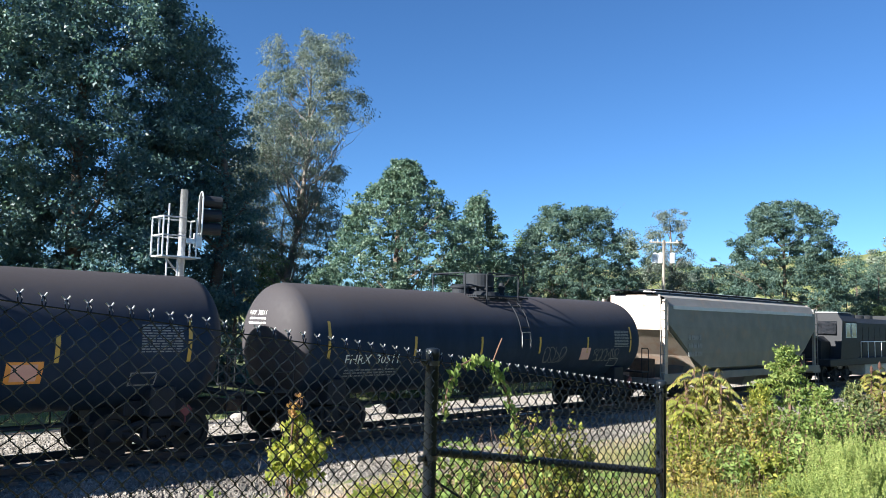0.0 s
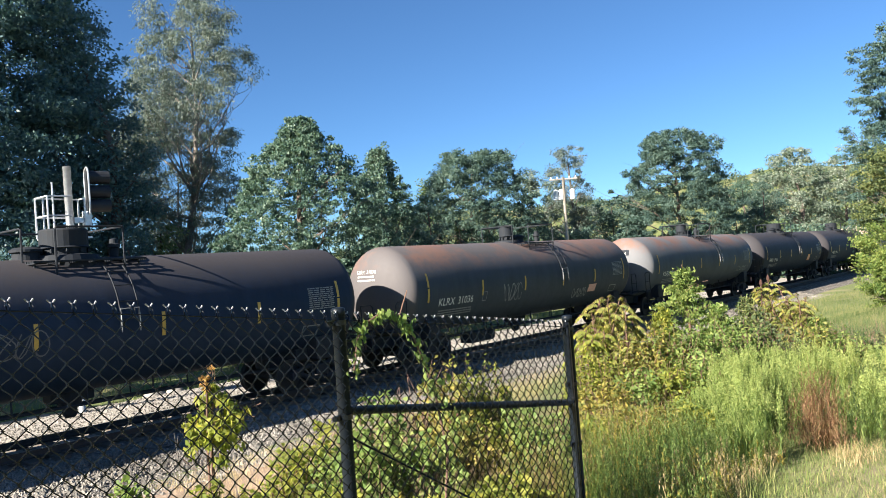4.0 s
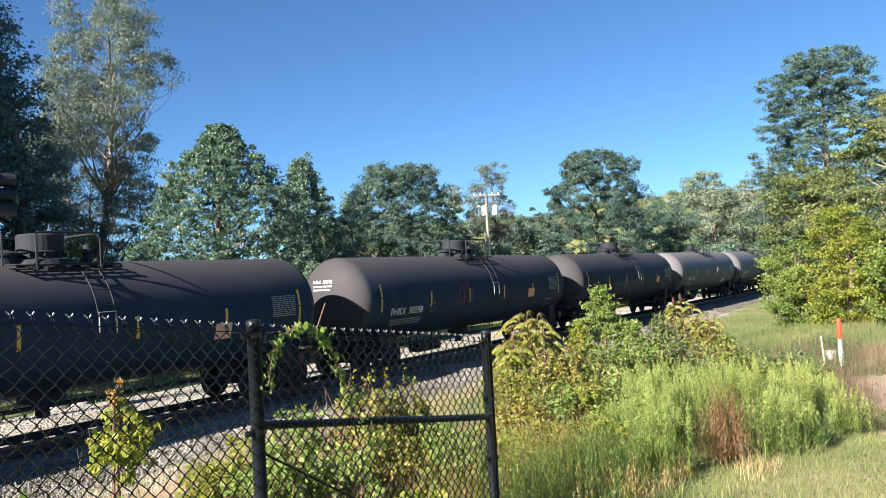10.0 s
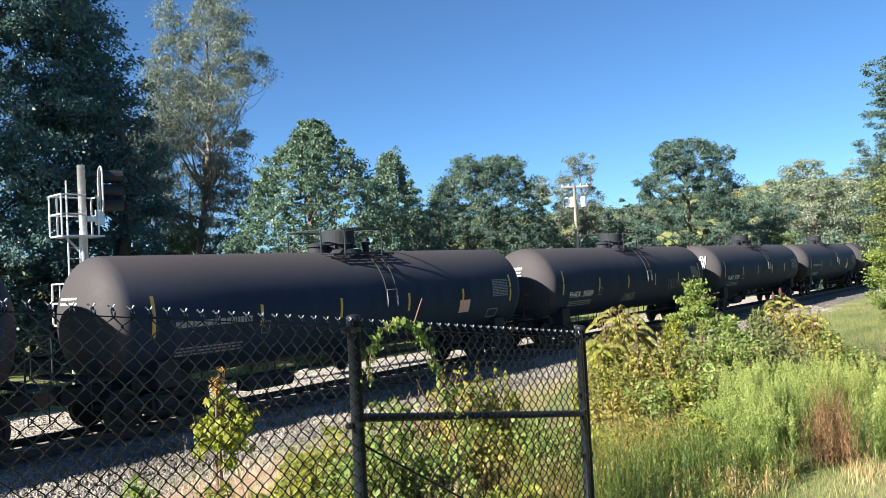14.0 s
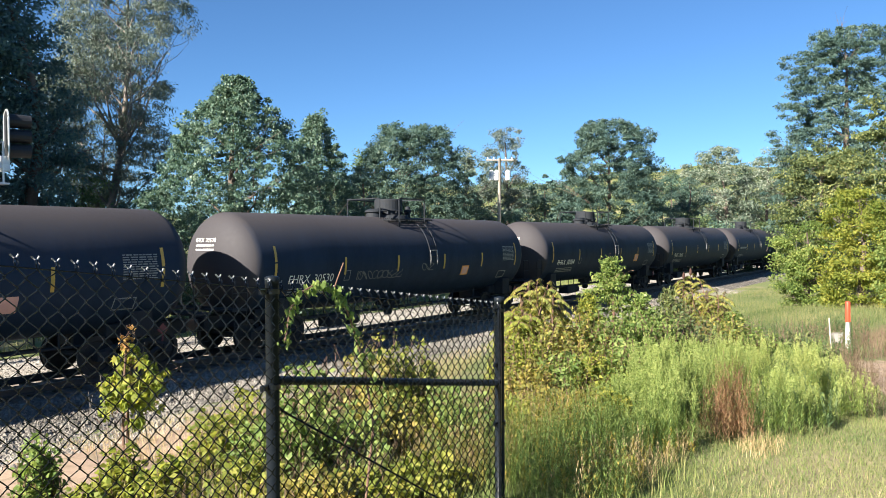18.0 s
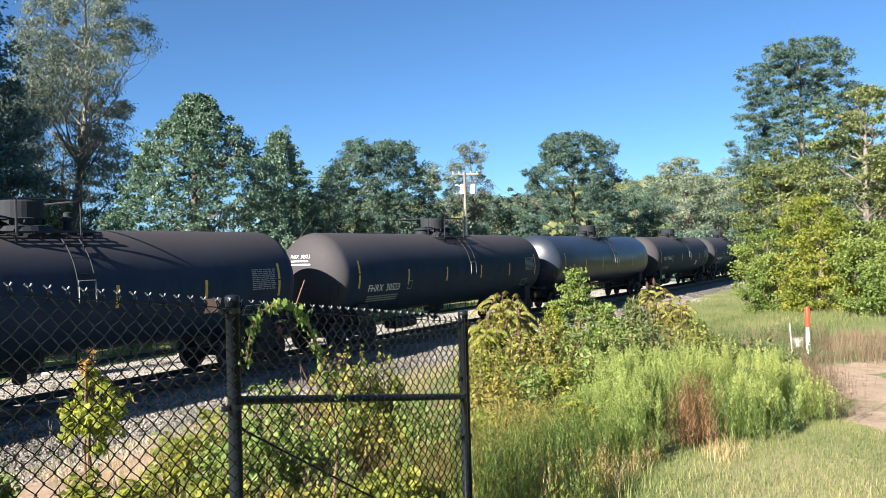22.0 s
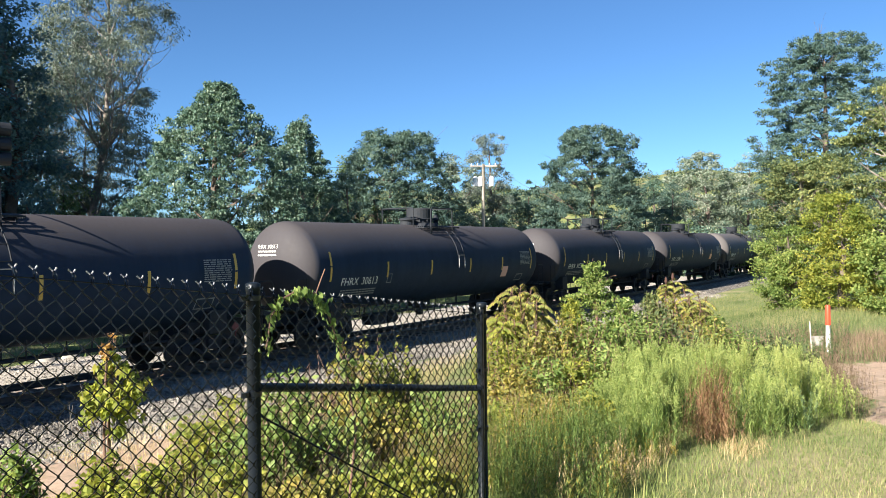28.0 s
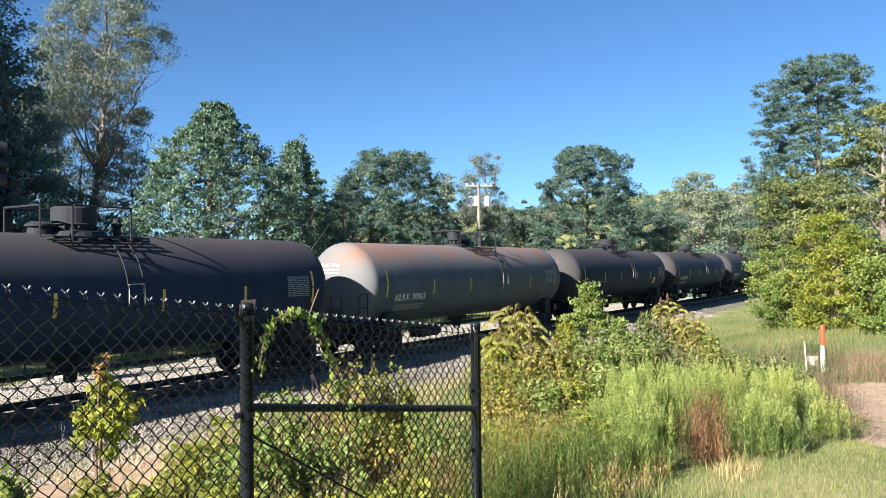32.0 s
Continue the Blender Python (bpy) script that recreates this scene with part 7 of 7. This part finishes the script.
def build_vine():
    """A vine that arches over the fence's top beside the post and hangs down on both sides."""
    rng = np.random.default_rng(61)
    t = thing("vine", pose(2.6, FENCE_Y, 3.3), "bright green vine arching over the fence top", "vine")
    path = [(0.62, 0.02, -0.28), (0.52, 0.0, -0.08), (0.42, -0.02, 0.08), (0.33, -0.03, 0.17), (0.22, -0.03, 0.2), (0.1, -0.03, 0.16), (0.03, -0.02, 0.08), (0.0, -0.02, -0.06)]
    bm = bmesh.new()
    tube(bm, path, 0.005, 6)
    tube(bm, [(0.62, 0.02, -0.28), (0.7, 0.03, -0.6), (0.68, 0.1, -1.2)], 0.007, 6)
    tube(bm, [(0.33, -0.03, 0.17), (0.37, -0.03, 0.24), (0.40, -0.03, 0.29)], 0.003, 5)
    part("stem", bm, M["twig"], t)
    pts = []
    for a, b in zip(path + [(0.33, -0.03, 0.17)], path[1:] + [(0.40, -0.03, 0.29)]):
        if a == path[-1]:
            continue
        for k in range(30):
            f = rng.uniform()
            pts.append(np.array(a) * (1 - f) + np.array(b) * f + rng.normal(size=3) * np.array([0.015, 0.016, 0.014]) - np.array([0, 0, 0.012]))
    low = [(0.60, 0.02, -0.18), (0.66, 0.05, -0.34), (0.78, 0.06, -0.44), (0.92, 0.05, -0.50), (0.72, 0.05, -0.62), (0.6, 0.04, -0.55)]
    for a, b in zip(low, low[1:]):
        for k in range(34):
            f = rng.uniform()
            pts.append(np.array(a) * (1 - f) + np.array(b) * f + rng.normal(size=3) * np.array([0.05, 0.04, 0.05]))
    link_mesh("leaves", quads_mesh("leaves", leaves(rng, np.array(pts), 0.042, 0.022, 0.3, 1.2), L_["vine"]), t)


# ---- line-side things ----
def build_signal():
    x, y = at(-26.0, 25.2)
    s = thing("railway_signal", pose(x, y, 0), "galvanised signal mast with caged platform and black hooded signal head", "railway signal")
    bm = bmesh.new()
    tube(bm, [(0, 0, -0.6), (0, 0, 7.5)], 0.11, 18)
    part("mast", bm, M["galv"], s, "round galvanised mast", True)
    for base in (5.42, 2.9):
        bm = bmesh.new()
        box(bm, -0.82, 0.42, -0.45, 0.3, base - 0.05, base, 0.01)
        tube(bm, [(-0.5, 0, base - 0.05), (-0.08, 0, base - 0.5)], 0.03, 6)
        deck = part("platform", bm, M["galv"], s, "pale steel platform")
        for dz in (0.6, 1.15):
            bm = bmesh.new()
            tube(bm, [(-0.12, -0.45, base + dz), (-0.82, -0.45, base + dz), (-0.82, 0.3, base + dz), (0.42, 0.3, base + dz), (0.42, -0.1, base + dz)], 0.026, 6)
            part("guard_rail", bm, M["galv"], deck)
        for a in ((-0.82, -0.45), (-0.82, 0.3), (-0.6, 0.3), (0.42, 0.3), (0.2, 0.3), (0.42, -0.1)):
            bm = bmesh.new()
            tube(bm, [(*a, base), (*a, base + 1.17)], 0.026, 6)
            part("railing_post", bm, M["galv"], deck)
    bm = bmesh.new()
    for xx in (-0.52, -0.18):
        tube(bm, [(xx, -0.14, -0.4), (xx, -0.14, 7.0 if xx < -0.4 else 5.4)], 0.026, 6)
    for i in range(18):
        tube(bm, [(-0.52, -0.14, -0.2 + i * 0.31), (-0.18, -0.14, -0.2 + i * 0.31)], 0.014, 6)
    part("ladder", bm, M["galv"], s)
    bm = bmesh.new()
    box(bm, 0.1, 0.6, -0.07, 0.07, 5.85, 6.0, 0.01)
    box(bm, 0.42, 0.6, -0.12, 0.12, 5.75, 6.2, 0.02)
    part("bracket", bm, M["galv"], s)
    # signal head: long oval board seen edge-on from behind, with hoods towards the right
    bm = bmesh.new()
    ring = []
    for k in range(28):
        a = 2 * math.pi * k / 28
        ring.append((0.3 * math.cos(a), (0.42 if math.sin(a) > 0 else -0.42) + 0.3 * math.sin(a)))
    m = pose(0.57, 0, 6.78, 0, 0, -106)
    fr = [[bm.verts.new(m @ Vector((px, yy, pz))) for px, pz in ring] for yy in (0.0, 0.02)]
    bm.faces.new(fr[0])
    bm.faces.new(fr[1][::-1])
    for k in range(28):
        bm.faces.new((fr[0][k], fr[0][(k + 1) % 28], fr[1][(k + 1) % 28], fr[1][k]))
    bmesh.ops.recalc_face_normals(bm, faces=bm.faces)
    head = part("backboard", bm, M["signal_black"], s, "black oval signal backboard")
    bm = bmesh.new()
    tube(bm, [tuple(m @ Vector((px, 0.0, pz))) for px, pz in ring + ring[:1]], 0.026, 6, False)
    part("rim", bm, M["galv"], head, "bright rim")
    for dz in (0.42, 0.0, -0.42):
        bm = bmesh.new()
        pts = [m @ Vector((0, yy, dz)) for yy in (0.02, 0.62)]
        tube(bm, [tuple(p) for p in pts], [0.2, 0.19], 14, False)
        part("hood", bm, M["signal_black"], head)
    bm = bmesh.new()
    box(bm, -0.6, 0.6, -0.6, 0.6, -0.6, 0.35, 0.05)
    part("foundation", bm, M["concrete"], s, "square concrete foundation")
    return s


def build_pole():
    x, y = at(-60.15, 72)
    p = thing("utility_pole", pose(x, y, ground_z(x, y), 0, 1.6, 0), "weathered wooden utility pole with transformers and crossarms", "utility pole")
    top = 3.68 + 72 * math.tan(radians(6.0)) - ground_z(x, y)
    bm = bmesh.new()
    tube(bm, [(0, 0, -0.3), (0, 0, top)], [0.19, 0.13], 12)
    part("pole", bm, M["pole_wood"], p, "", True)
    u = Vector((math.cos(radians(-60)), math.sin(radians(-60)), 0))
    for zz in (top - 0.2,):
        bm = bmesh.new()
        tube(bm, [tuple(-u * 1.25 + Vector((0, 0, zz))), tuple(u * 1.25 + Vector((0, 0, zz)))], 0.07, 6)
        arm = part("crossarm", bm, M["pole_wood"], p)
        for k in (-1.1, -0.55, 0.55, 1.1):
            bm = bmesh.new()
            lathe(bm, [(zz + 0.05, 0.03), (zz + 0.1, 0.06), (zz + 0.2, 0.06), (zz + 0.26, 0.02)], 8, "z", tuple(u * k))
            part("insulator", bm, M["transformer"], arm)
    for k in (-0.75, -0.28, 0.75):
        bm = bmesh.new()
        c = u * k
        lathe(bm, [(top - 2.1, 0.1), (top - 2.05, 0.23), (top - 1.25, 0.24), (top - 1.2, 0.2), (top - 1.1, 0.05)], 14, "z", tuple(c))
        part("transformer", bm, M["transformer"], p, "pale grey transformer can")
    x2, y2 = at(-77.2, 118)
    q = thing("utility_pole", pose(x2, y2, ground_z(x2, y2)), "thin far wooden utility pole among trees", "utility pole")
    bm = bmesh.new()
    tube(bm, [(0, 0, -0.3), (0, 0, 10)], [0.19, 0.13], 10)
    tube(bm, [(-2.5, 0, 0), (0, 0, 7.5)], 0.05, 6)
    part("pole", bm, M["pole_wood"], q, "", True)
    # cables that run off to the left behind the trees
    for k, (dz, e0) in enumerate(((-0.2, 9.0), (-0.7, 8.3), (-2.6, 5.2))):
        bm = bmesh.new()
        x3, y3 = at(-18.0, 82)
        a, b = Vector((x, y, ground_z(x, y) + top + dz)), Vector((x3, y3, 3.68 + 82 * math.tan(radians(e0 if k < 2 else 5.2))))
        tube(bm, [tuple(a.lerp(b, i / 16) - Vector((0, 0, 2.2 * math.sin(math.pi * i / 16)))) for i in range(17)], 0.014, 5)
        tagged(new("overhead_cable", mesh_of("overhead_cable", bm, M["cable"])), "thin overhead cable sagging between poles", "cable", "overhead cables")


def build_marker():
    x, y = at(-83.25, 19.5)
    z0 = ground_z(x, y)
    p = thing("marker_post", pose(x, y, z0 - 0.03, 0, -1.5, 0), "white and orange plastic marker post in the grass", "marker post")
    top = 3.68 - 19.5 * math.tan(radians(4.0)) - z0
    bm = bmesh.new()
    tube(bm, [(0, 0, 0), (0, 0, top - 0.45)], 0.05, 14)
    part("shaft", bm, M["white"], p, "white plastic shaft", True)
    bm = bmesh.new()
    tube(bm, [(0, 0, top - 0.45), (0, 0, top - 0.015), (0, 0, top)], [0.053, 0.053, 0.03], 14)
    part("sleeve", bm, M["orange"], p, "orange upper sleeve", True)
    q = thing("utility_box", pose(x - 0.12, y + 0.2, ground_z(x - 0.12, y + 0.2) + 0.16, 0, 8, 30), "small pale plastic utility box beside the marker", "utility box")
    bm = bmesh.new()
    box(bm, -0.10, 0.10, -0.09, 0.09, 0.0, 0.20, 0.02)
    part("box", bm, M["boulder"], q)
    bm = bmesh.new()
    box(bm, -0.11, 0.11, -0.10, 0.10, 0.20, 0.225, 0.01)
    part("lid", bm, M["boulder"], q)
    bm = bmesh.new()
    tube(bm, [(0.05, 0.12, -0.3), (0.05, 0.12, 0.55)], 0.016, 8)
    part("stake", bm, M["pole_wood"], q)
    # pale boulders beyond the track
    for k, (bx, by, s) in enumerate(((14.4, 24.3, 0.42), (15.2, 24.5, 0.36), (20.6, 24.4, 0.3))):
        bm = bmesh.new()
        r = bmesh.ops.create_icosphere(bm, subdivisions=3, radius=s)
        for v in r["verts"]:
            v.co *= 1 + 0.35 * noise.noise(v.co * 2.2 / s * 0.5 + Vector((k * 5, 0, 0)))
            v.co.z *= 0.62
        ob = new("boulder", mesh_of("boulder", bm, M["boulder"], True))
        ob.matrix_basis = pose(bx, by, ground_z(bx, by) + s * 0.4)
        tagged(ob, "pale grey boulder beside the track", "boulder", "boulders beyond the track")


build_ground()
build_track()
build_train()
build_signal()
build_pole()
build_marker()
build_fence()
build_trees()
build_hills()
build_meadow()
build_vine()
motions()
